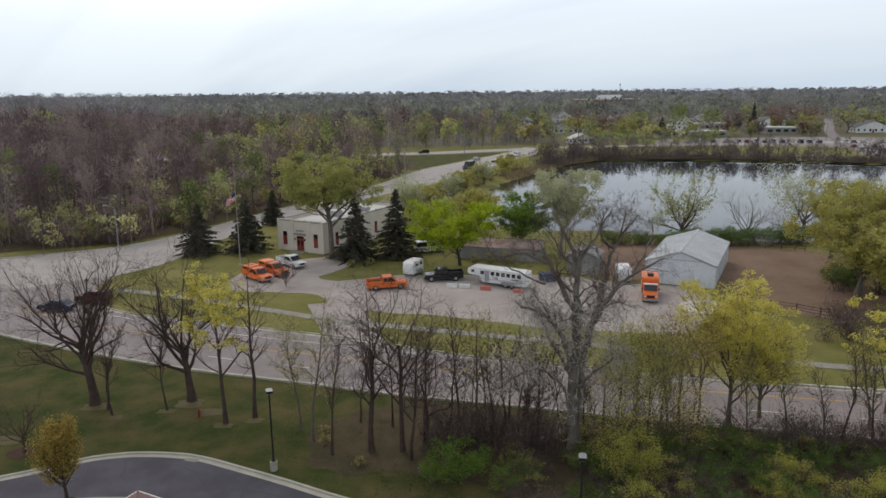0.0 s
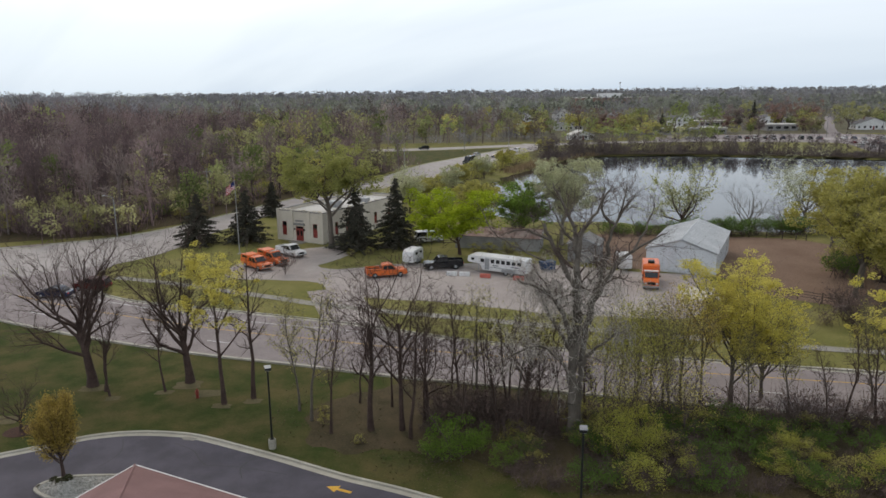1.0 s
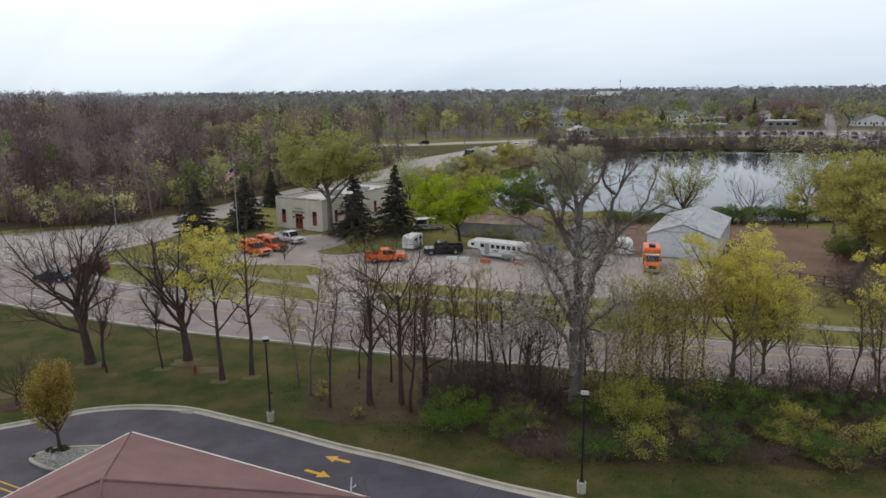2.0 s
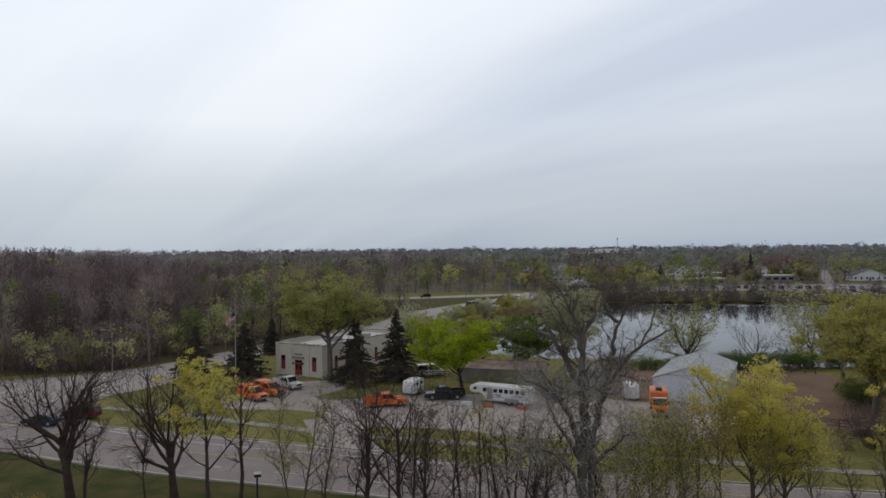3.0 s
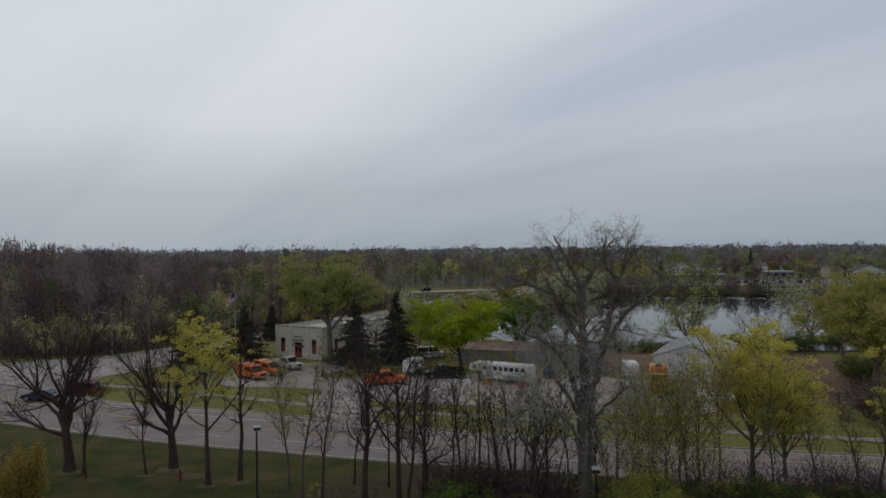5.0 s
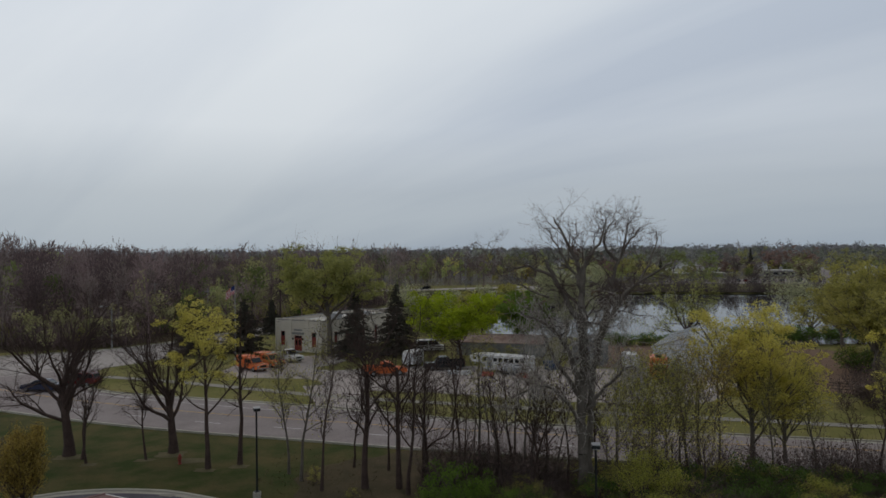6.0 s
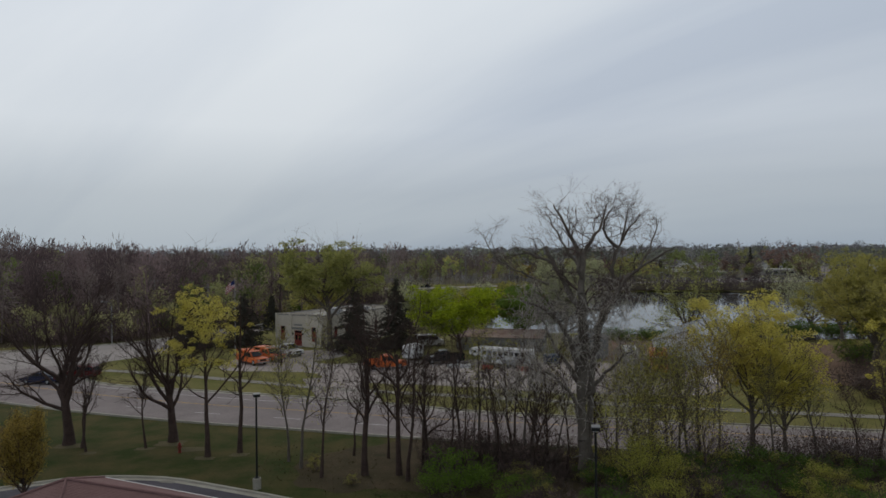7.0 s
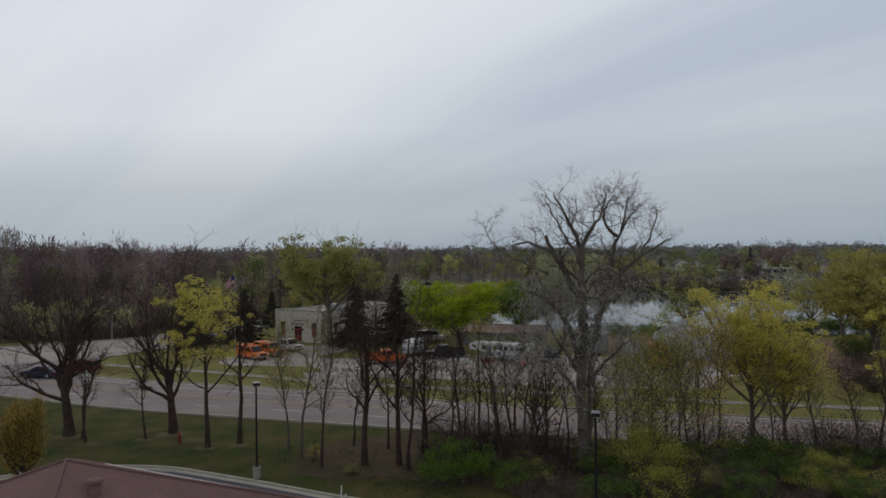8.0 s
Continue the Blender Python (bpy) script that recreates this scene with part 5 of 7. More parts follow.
# brush: stems under a lumpy shell of small leaves
def bush_meshes(seed, w, h, leaf, n, size, stems=26, hollow=0.45):
    rng = np.random.default_rng(seed)
    q = 30
    u = rng.normal(size=(q, 3))
    u /= np.linalg.norm(u, axis=1, keepdims=True)
    lumps = u * rng.uniform(0.45, 1.0, (q, 1)) * np.array((w * 0.5, w * 0.5, h * 0.40)) + np.array((0, 0, h * 0.48))
    k = rng.integers(0, q, n)
    d = rng.normal(size=(n, 3))
    d /= np.linalg.norm(d, axis=1, keepdims=True)
    r = rng.uniform(hollow, 1.05, (n, 1)) * np.array((w * 0.15, w * 0.15, h * 0.13))
    c = lumps[k] + d * r
    c = c[c[:, 2] > 0.08]
    P0 = np.stack([rng.normal(0, w * 0.10, stems), rng.normal(0, w * 0.10, stems), np.full(stems, -0.05)], 1)
    P2 = lumps[rng.integers(0, q, stems)] + rng.normal(0, 0.3, (stems, 3)) * np.array((w * 0.3, w * 0.3, h * 0.25))
    P1 = P0 * 0.5 + P2 * 0.5 + rng.normal(0, 0.08 * w, (stems, 3))
    rs = rng.uniform(0.015, 0.04, stems)
    tw = rng.integers(0, stems, stems * 4)
    f = rng.uniform(0.2, 1, (stems * 4, 1))
    Q0 = P1[tw] * (1 - f) + P2[tw] * f
    Q1 = Q0 + rng.normal(0, 0.16 * w, (stems * 4, 3)) + np.array((0, 0, 0.12 * h))
    rt = np.full(stems * 4, 0.012)
    V = join_np(tubes_np(P0, P1, rs, rs * 0.8, 4), tubes_np(P1, P2, rs * 0.8, rs * 0.4, 4), tubes_np(Q0, Q1, rt, rt * 0.5, 3))
    return fast_mesh("stems", *V, M["twig"]), (fast_mesh("leaves", *leaves_np(rng, c, size), leaf) if n else None)


def bush_kind(seed, w, h, leaf, n, size, label, stems=26):
    """A first bush to copy from, by its two meshes."""
    s, l = bush_meshes(seed, w, h, leaf, n, size, stems)
    return dict(stems=s, leaves=l, label=label)


def bush(kind, x, y, scale=1.0, turn=0.0, tall=1.0, z=0.0, group="brush"):
    t = thing("bush", kind["label"], "bush", group, pose(x, y, z, 0, 0, turn) @ Matrix.Diagonal((scale, scale, scale * tall, 1)))
    part("branchwork", kind["stems"], None, t)
    if kind["leaves"]:
        part("foliage", kind["leaves"], None, t)
    return t


GREEN_BUSH = [bush_kind(400 + k, 4.0, 3.2, M["leaf_shade"], 1800, 0.07, "leafy fresh green shrub", 20) for k in range(2)]
FRESH_BUSH = [bush_kind(440 + k, 4.0, 3.4, M["leaf_green"], 2300, 0.07, "dense vivid green shrub at the lawn's end", 14) for k in range(2)]
YELLOW_BUSH = [bush_kind(410 + k, 4.0, 4.6, M["leaf_fresh"], 2300, 0.064, "tall shrub with thin yellow-green leaves") for k in range(2)]
OLIVE_BUSH = [bush_kind(420 + k, 4.0, 3.0, M["leaf_olive"], 1350, 0.062, "shrub with thin olive-green leaves") for k in range(2)]
BARE_BUSH = [bush_kind(430 + k, 3.6, 3.2, M["leaf_purple"], 240, 0.07, "tangled bare purple-brown shrub", 32) for k in range(2)]
rng = random.Random(77)
for x, y, s in ((0.5, 47.0, 1.05), (1.9, 47.8, 0.8), (-0.3, 46.4, 0.7), (4.2, 45.8, 0.6)):
    bush(FRESH_BUSH[int(x * 7) % 2], x, y, s, rng.uniform(0, 360))
for x, y, s in ((12.3, 46.8, 0.92), (13.9, 47.6, 0.95), (12.6, 45.2, 0.75), (14.4, 45.4, 0.7)):
    bush(YELLOW_BUSH[int(x * 7) % 2], x, y, s, rng.uniform(0, 360))
for k in range(190):  # mixed thicket between the lawn strip and the road
    x = rng.uniform(4.5, 52)
    lo = 43.0 - (x - 5) * 0.10
    y = rng.uniform(lo, lo + 10.0 - max(0, x - 30) * 0.1)
    pick = rng.random()
    kind = GREEN_BUSH if pick < 0.36 else OLIVE_BUSH if pick < 0.60 else YELLOW_BUSH if pick < 0.68 else BARE_BUSH
    if x < 10 and y > 48:
        kind = BARE_BUSH if pick > 0.3 else OLIVE_BUSH
    low_ = 0.55 if abs(x - y * 0.194) < 1.1 and y < 50.4 else 1.0  # only low growth before the old tree's foot
    bush(kind[k % 2], x, y, rng.uniform(0.5, 0.9) * low_, rng.uniform(0, 360), rng.uniform(0.7, 1.0) * (0.7 if kind is YELLOW_BUSH else 1.0))
for k in range(16):  # bare brush along the road's near kerb
    x = 16 + k * 1.9
    bush(BARE_BUSH[k % 2], x + rng.uniform(-0.8, 0.8), 53.2 - (x - 19) * 0.17 + rng.uniform(-1.2, 0.6), rng.uniform(0.8, 1.1), rng.uniform(0, 360), 1.0)
for k in range(16):  # dark thicket in front of the road
    bush(BARE_BUSH[k % 2], -1.2 + k * 0.62, 53.6 - 0.1 * k + rng.uniform(-1.8, 0.8), rng.uniform(0.9, 1.15), rng.uniform(0, 360), 1.1)
for k in range(14):  # tall bare brush along the kerb further on
    x = 25 + k * 1.6
    bush(BARE_BUSH[k % 2], x + rng.uniform(-0.8, 0.8), 51.4 - (x - 25) * 0.14 + rng.uniform(-1.0, 0.8), rng.uniform(0.8, 1.0), rng.uniform(0, 360), rng.uniform(1.2, 1.5))
for x, y, s in ((-9.6, 52.6, 0.35), (-9.9, 54.5, 0.28), (-6.4, 49.2, 0.3), (-14.6, 111.2, 0.5), (-11.8, 112.6, 0.5), (7.5, 113.0, 0.7), (10.5, 112.5, 0.8), (5.0, 113.5, 0.6)):
    bush(OLIVE_BUSH[int(y) % 2], x, y, s, rng.uniform(0, 360), group="small shrubs")
for k in range(34):  # hedge between paddock and lake
    f = k / 33
    bush(GREEN_BUSH[k % 2], 30 + 46 * f + rng.uniform(-1, 1), 126.6 - 1.5 * math.sin(f * 3) + rng.uniform(-0.8, 0.8), rng.uniform(0.8, 1.05) * (1.0 if f < 0.25 else 1.35), rng.uniform(0, 360), 0.9, group="lakeside hedge")
MASS = {}


def massed(group, kind, x, y, scale=1.0, turn=0.0, tall=1.0):
    MASS.setdefault((group, kind["label"]), []).append((kind, x, y, scale, turn, tall))


def mesh_arrays(me, every=1):
    co = np.empty(len(me.vertices) * 3, dtype=np.float32)
    me.vertices.foreach_get("co", co)
    vi = np.empty(len(me.loops), dtype=np.int32)
    me.loops.foreach_get("vertex_index", vi)
    return co.reshape(-1, 3), vi.reshape(-1, 4)[::every]


def join_masses():
    """Far shrubs nobody could count: one object for each stand and kind."""
    for (group, label), lot in MASS.items():
        joined = {"stems": [], "leaves": []}
        for kind, x, y, scale, turn, tall in lot:
            m = np.array(pose(x, y, 0, 0, 0, turn) @ Matrix.Diagonal((scale, scale, scale * tall, 1)))
            for key, every in (("stems", 2), ("leaves", 1)):
                if kind[key]:
                    V, F = mesh_arrays(kind[key], every)
                    joined[key].append((V @ m[:3, :3].T + m[:3, 3], F))
        ob = tagged(new("shrubs", fast_mesh("shrubs", *join_np(*joined["stems"]), M["twig"])), label + ", " + group, "shrubs", "", "stuff")
        if joined["leaves"]:
            part("foliage", fast_mesh("foliage", *join_np(*joined["leaves"]), lot[0][0]["leaves"].materials[0]), None, ob)


for k in range(16):  # purple thicket beyond the road
    massed("purple thicket", BARE_BUSH[k % 2], 42 + rng.uniform(0, 13), 71 + rng.uniform(0, 11), rng.uniform(0.9, 1.35), rng.uniform(0, 360), 1.1)
for k in range(20):  # undergrowth beneath the trees beside the paddock
    kind = (GREEN_BUSH, OLIVE_BUSH, BARE_BUSH, YELLOW_BUSH)[k % 4]
    bush(kind[k % 2], 53 + rng.uniform(0, 13), 80 + rng.uniform(0, 26), rng.uniform(0.9, 1.5), rng.uniform(0, 360), 1.0, group="paddock undergrowth")
for k in range(34):  # shrubs along the far side of the main road
    f = k / 33
    i = int(f * (len(MAIN_LEFT) - 4)) + 1
    p = MAIN_LEFT[min(i, len(MAIN_LEFT) - 2)]
    kind = (OLIVE_BUSH, YELLOW_BUSH, GREEN_BUSH, BARE_BUSH)[rng.choice((0, 0, 1, 2, 3, 3))]
    if p[1] < 215:
        massed("roadside shrubs", kind[k % 2], p[0] - rng.uniform(4, 9), p[1] + rng.uniform(3, 8), rng.uniform(0.8, 1.4), rng.uniform(0, 360))
for k in range(26):  # green shrubs on the main road's far verge
    f = rng.random()
    kind = (GREEN_BUSH, OLIVE_BUSH, GREEN_BUSH, YELLOW_BUSH)[k % 4]
    massed("roadside shrubs", kind[k % 2], -58 + 32 * f - rng.uniform(4, 10), 136 + 70 * f + rng.uniform(-1, 3), rng.uniform(0.8, 1.35), rng.uniform(0, 360), 0.9)
for k in range(14):  # left roadside
    massed("roadside shrubs", (OLIVE_BUSH, YELLOW_BUSH, GREEN_BUSH, BARE_BUSH)[k % 4][k % 2], -62 - k * 4.2 + rng.uniform(-1.5, 1.5), 130 + rng.uniform(1, 10) + k * 0.5, rng.uniform(0.9, 1.5), rng.uniform(0, 360))
for k in range(26):  # lake's near left bank, between main road and water
    f = k / 25
    massed("lake bank shrubs", (OLIVE_BUSH, YELLOW_BUSH, BARE_BUSH, OLIVE_BUSH)[k % 4][k % 2], -12 + 34 * f + rng.uniform(-2.5, 2.5) + 4, 168 + 84 * f + rng.uniform(-5, 5), rng.uniform(0.9, 1.5), rng.uniform(0, 360))
join_masses()


# ---------------------------------------------------------------- far woods, each belt one object
def slivers_np(rng, base, tip, width):
    """Twig sprays: one slim kite from base to tip each."""
    d = tip - base
    w = np.cross(d, rng.normal(size=d.shape))
    w = w / np.maximum(np.linalg.norm(w, axis=1, keepdims=True), 1e-6) * width
    m = base + d * 0.45
    V = np.stack([base, m + w, tip, m - w], axis=1).reshape(-1, 3)
    return V, np.arange(4 * len(base)).reshape(-1, 4)


def wood_template(rng, kind, h, w, n, size, limbs=8, sides=4, low=0.75):
    """One simple tree: trunk, limbs, and a domed, lumpy crown of twig sprays or leaf sprays."""
    top = np.array((rng.normal(0, 0.4), rng.normal(0, 0.4), h * 0.6))
    P0, P1, R0, R1 = [np.zeros(3)], [top], [h * 0.014], [h * 0.006]
    lumps = []
    for k in range(limbs):
        a = k * 2.4 + rng.normal(0, 0.3)
        el = rng.uniform(-low, 1.25)
        e = np.array((math.cos(a) * math.cos(el) * w * 0.62, math.sin(a) * math.cos(el) * w * 0.62, h * 0.54 + math.sin(el) * h * 0.32))
        z0 = top * rng.uniform(0.45, 0.95)
        P0.append(z0)
        P1.append(e)
        R0.append(h * 0.006)
        R1.append(h * 0.002)
        lumps.append(e)
    wood = [tubes_np(P0, P1, np.array(R0), np.array(R1), sides)]
    lumps = np.array(lumps)
    k = rng.integers(0, limbs, n)
    d = rng.normal(size=(n, 3))
    d /= np.linalg.norm(d, axis=1, keepdims=True)
    c = lumps[k] + d * rng.uniform(0.15, 1.0, (n, 1)) ** 0.6 * np.array((w * 0.42, w * 0.42, h * 0.13))
    if kind == "bare":
        out = (c - np.array((0, 0, h * 0.42))) / np.array((w, w, h * 0.4))
        out = out * 0.8 + rng.normal(0, 0.5, (n, 3)) + np.array((0, 0, 0.12))
        out /= np.linalg.norm(out, axis=1, keepdims=True)
        tip = c + out * rng.uniform(0.045, 0.085, (n, 1)) * h
        wood.append(slivers_np(rng, c - out * 0.02 * h, tip, size))
        return join_np(*wood), (np.zeros((0, 3)), np.zeros((0, 4), dtype=int))
    return join_np(*wood), leaves_np(rng, c, size)


def scatter(templates, spots, rng):
    """Copies of templates at spots (x, y, scale), joined, each with a tone of its own; woody parts and leaves apart."""
    W, L, wo, lo = ([], [], []), ([], [], []), 0, 0
    for x, y, s in spots:
        (wv, wf), (lv, lf) = templates[rng.integers(0, len(templates))]
        a = rng.uniform(0, 6.283)
        tone_ = rng.random()
        tall = rng.uniform(0.82, 1.16)
        rot = np.array(((math.cos(a), -math.sin(a), 0), (math.sin(a), math.cos(a), 0), (0, 0, 1)))
        size = np.array((s, s, s * tall))
        W[0].append(wv @ rot.T * size + np.array((x, y, 0)))
        W[1].append(wf + wo)
        W[2].append(np.full(len(wv), tone_))
        wo += len(wv)
        if len(lv):
            L[0].append(lv @ rot.T * size + np.array((x, y, 0)))
            L[1].append(lf + lo)
            L[2].append(np.full(len(lv), tone_))
            lo += len(lv)
    return [tuple(np.concatenate(k) for k in lot) if lot[0] else None for lot in (W, L)]


KEEP_OUT = [MAIN_RIGHT + MAIN_LEFT, [(-30, 245), (-10, 245), (5, 262), (30, 318), (60, 345), (60, 352), (-60, 330), (-40, 300), (-28, 280)], [(5, 120), (235, 120), (235, 300), (60, 300), (10, 230)], [(-62, 60), (-62, 126), (-48, 140), (-28, 185), (60, 345), (260, 300), (260, 20), (-62, 20)],
            [(108, 300), (240, 285), (250, 400), (150, 392)], [(190, 360), (205, 355), (330, 640), (310, 640)]]
HOMES = [(160, 484), (78, 457), (100, 596), (236, 520), (256, 435), (278, 417), (178, 482), (200, 432), (66, 525)]
TOWN = [(62, 285), (360, 265), (520, 640), (60, 560)]


def allowed(x, y):
    for hx, hy in HOMES:  # open ground round each house, and before it
        if abs(x - hx) < 11 and abs(y - hy) < 13 or (0 < hy - y < 90 and abs(x - hx * y / hy) < 13):
            return False
    return not any(inside((x, y), k) for k in KEEP_OUT)


wrng = np.random.default_rng(2024)
NEARW = [wood_template(wrng, "bare", 17, 3.9, 260, 0.075, 10) for _ in range(6)]
NEARG = [wood_template(wrng, "leaf", 14, 4.2, 400, 0.33, 10) for _ in range(5)]
MIDW = [wood_template(wrng, "bare", 18.5, 4.9, 120, 0.15, 8, 3) for _ in range(5)]
MIDG = [wood_template(wrng, "leaf", 16, 5.0, 190, 0.58, 8, 3) for _ in range(5)]
FARW = [wood_template(wrng, "bare", 21, 7.0, 44, 0.30, 4, 3) for _ in range(4)]
FARG = [wood_template(wrng, "leaf", 19, 7.0, 46, 1.2, 4, 3) for _ in range(4)]
TOWNG = [wood_template(wrng, "leaf", 11, 6.0, 200, 0.5, 9, 3, 1.0) for _ in range(5)]
TOWNW = [wood_template(wrng, "bare", 12, 6.0, 150, 0.12, 8, 3, 1.0) for _ in range(5)]
LASTW = [wood_template(wrng, "bare", 23, 13.0, 34, 0.7, 3, 3) for _ in range(4)]
LASTG = [wood_template(wrng, "leaf", 21, 13.0, 34, 2.0, 3, 3) for _ in range(4)]


def tone(x, y):
    """Which wood grows where: brown to the left, greener towards the middle, mixed at the right."""
    v = noise.noise((x * 0.013, y * 0.013, 1.7)) + 0.5 * noise.noise((x * 0.05, y * 0.05, 4.4))
    g = min(1.0, max(0.0, (x / max(y, 1) + 0.44) / 0.22))
    edge = max(0.0, 1 - abs(y - 165) / 45) * (0.32 if x / max(y, 1) > -0.42 else 0.0)
    return v + g * 0.60 - 0.42 + edge - max(0.0, min(0.3, (-0.33 - x / max(y, 1)) * 1.8))


def belt(y0, y1, step, bare, leafy, jitter=0.45, scale=(0.8, 1.2), spread=0.66, tag="near"):
    lots = {k + u: [] for u in ("", "+") for k in ("brown", "grey", "red", "green", "olive", "yellow")}
    y = y0
    while y < y1:
        x = -spread * y - 15
        while x < spread * y + 15:
            px, py = x + wrng.uniform(-jitter, jitter) * step, y + wrng.uniform(-jitter, jitter) * step
            town = inside((px, py), TOWN)
            if allowed(px, py) and not (town and wrng.random() < 0.40):
                t = tone(px, py) + wrng.normal(0, 0.36)
                if t < 0.02:
                    key = "grey" if wrng.random() < 0.22 else "brown"
                else:
                    key = "green" if t < 0.17 else "olive" if t < 0.40 else "yellow" if wrng.random() < (0.2 if town else 0.45) else "green"
                if town and wrng.random() < 0.15:
                    key = "red"
                s = wrng.uniform(*scale) * ((wrng.choice((0.55, 0.8, 1.15, 1.4))) if town else 0.8 if px > 0 and py < 420 else 1.0 + max(0.0, min(0.14, (-0.42 - px / py) * 2.0)))
                lots[key + ("+" if town else "")].append((px, py, s))
            x += step
        y += step
    for key, spots in lots.items():
        if not spots:
            continue
        low_, key = key[-1] == "+", key.strip("+")
        plain = key in ("brown", "grey", "red")
        # belts reaching past 480 m take the base colours with haze painted in
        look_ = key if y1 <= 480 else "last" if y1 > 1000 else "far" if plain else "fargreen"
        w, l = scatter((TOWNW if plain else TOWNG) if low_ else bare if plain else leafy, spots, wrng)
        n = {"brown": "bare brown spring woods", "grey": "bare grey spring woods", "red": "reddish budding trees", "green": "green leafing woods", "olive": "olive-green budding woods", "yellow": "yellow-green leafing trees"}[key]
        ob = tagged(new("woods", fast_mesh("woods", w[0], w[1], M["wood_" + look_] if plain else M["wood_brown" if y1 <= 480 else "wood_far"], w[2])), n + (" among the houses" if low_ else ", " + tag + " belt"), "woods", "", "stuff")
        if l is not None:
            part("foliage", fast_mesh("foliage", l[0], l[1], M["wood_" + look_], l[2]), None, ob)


belt(134, 250, 7.3, NEARW, NEARG, scale=(0.66, 1.14), tag="near")
belt(250, 470, 9.8, MIDW, MIDG, scale=(0.7, 1.15), tag="middle")
# the next two belts wear the haze-tinted colours
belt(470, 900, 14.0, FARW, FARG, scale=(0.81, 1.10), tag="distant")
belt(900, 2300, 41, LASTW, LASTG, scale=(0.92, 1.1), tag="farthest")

def brush_template(rng, n):
    """Leafless brush one metre tall and broad, twigs from the ground up."""
    c = rng.normal(0, 0.34, (n, 3)) * np.array((1, 1, 0))
    c[:, 2] = rng.uniform(0.0, 0.62, n)
    d = rng.normal(0, 0.35, (n, 3)) + np.array((0, 0, 1.0)) + c * np.array((0.5, 0.5, 0))
    d /= np.linalg.norm(d, axis=1, keepdims=True)
    return slivers_np(rng, c, c + d * rng.uniform(0.22, 0.45, (n, 1)), 0.013), (np.zeros((0, 3)), np.zeros((0, 4), dtype=int))


BRUSHT = [brush_template(wrng, 130) for _ in range(5)]
# understory along the woods' edge, one mass for each colour
edge_spots = {"brown": [], "olive": []}
for k in range(540):
    i = wrng.integers(1, len(MAIN_LEFT) - 1)
    p = MAIN_LEFT[i]
    if wrng.random() < 0.45:
        px, py = wrng.uniform(-150, -58), 0.0
        py = 131 - (px + 60) * 0.10 + wrng.exponential(8)
    else:
        e = wrng.exponential(9) + 4
        px, py = p[0] - e * 0.75 + wrng.normal(0, 2), p[1] + e * 0.6 + wrng.normal(0, 2)
    if allowed(px, py) and py < 250:
        edge_spots["brown" if wrng.random() < 0.5 else "olive"].append((px, py, wrng.uniform(0.22, 0.48)))
w, l = scatter(BRUSHT, [(x, y, s * 13) for x, y, s in edge_spots["brown"]], wrng)
tagged(new("understory", fast_mesh("understory", w[0], w[1], M["wood_brown"], w[2])), "bare brown brush at the woods' edge", "brush", "", "stuff")
w, l = scatter(MIDG, edge_spots["olive"], wrng)
ob = tagged(new("understory", fast_mesh("understory", w[0], w[1], M["wood_brown"], w[2])), "olive-green brush at the woods' edge", "brush", "", "stuff")
part("foliage", fast_mesh("foliage", l[0], l[1], M["wood_olive"], l[2]), None, ob)

# knee-high tangle filling the thicket by the road, one mass
urng = np.random.default_rng(17)
spots = []
for k in range(300):
    x = urng.uniform(-1.5, 54)
    lo = np.interp(x, (-1.5, 2, 5, 54), (49.5, 47.5, 43.2, 38.4))
    y = urng.uniform(lo, np.interp(x, (-1.5, 10, 30, 54), (56.5, 55.5, 52.0, 48.0)))
    spots.append((x, y, urng.uniform(0.6, 1.35) * (0.6 if abs(x - y * 0.194) < 1.0 and y < 50.4 else 1.0)))
w, l = scatter(BRUSHT, spots, urng)
tagged(new("thicket_undergrowth", fast_mesh("thicket_undergrowth", w[0], w[1], M["twig"])), "knee-high tangle of brown twigs under the brush", "brush", "", "stuff")

# low brush among the houses, one mass, in the wood colour with haze painted in
spots = []
for k in range(150):
    px, py = wrng.uniform(-70, 330), 346 + wrng.exponential(55)
    if allowed(px, py) and py < 560 and abs(px) < 0.66 * py:
        spots.append((px, py, wrng.uniform(2.5, 6.0)))
w, l = scatter(BRUSHT, spots, wrng)
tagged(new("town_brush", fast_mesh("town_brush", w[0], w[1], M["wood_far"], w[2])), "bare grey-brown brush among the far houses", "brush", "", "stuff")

# brown brush along the lake's far shore, one mass
spots = []
for p, q in zip(LAKE, LAKE[1:]):
    if p[1] > 240 and p[0] > 34:
        for _ in range(9):
            u = wrng.random()
            spots.append((p[0] + (q[0] - p[0]) * u + wrng.normal(0, 1.0), p[1] + (q[1] - p[1]) * u + 0.5 + wrng.exponential(4.5), wrng.choice((1.6, 2.2, 3.0, 4.0, 5.6)) * wrng.uniform(0.8, 1.2)))
w, l = scatter(BRUSHT, spots, wrng)
spots = [(p[0] + wrng.normal(0, 3), p[1] + wrng.uniform(2, 24), wrng.uniform(0.25, 0.52)) for p in LAKE for _ in range(7) if p[1] > 240 and p[0] > 34]
w2, l2 = scatter(MIDW, spots, wrng)
tagged(new("shore_trees", fast_mesh("shore_trees", w2[0], w2[1], M["shore_twigs"], w2[2])), "small bare brown trees along the lake's far shore", "trees", "", "stuff")
tagged(new("shore_brush", fast_mesh("shore_brush", w[0], w[1], M["shore_twigs"], w[2])), "dense bare brown brush along the lake's far shore", "brush", "", "stuff")


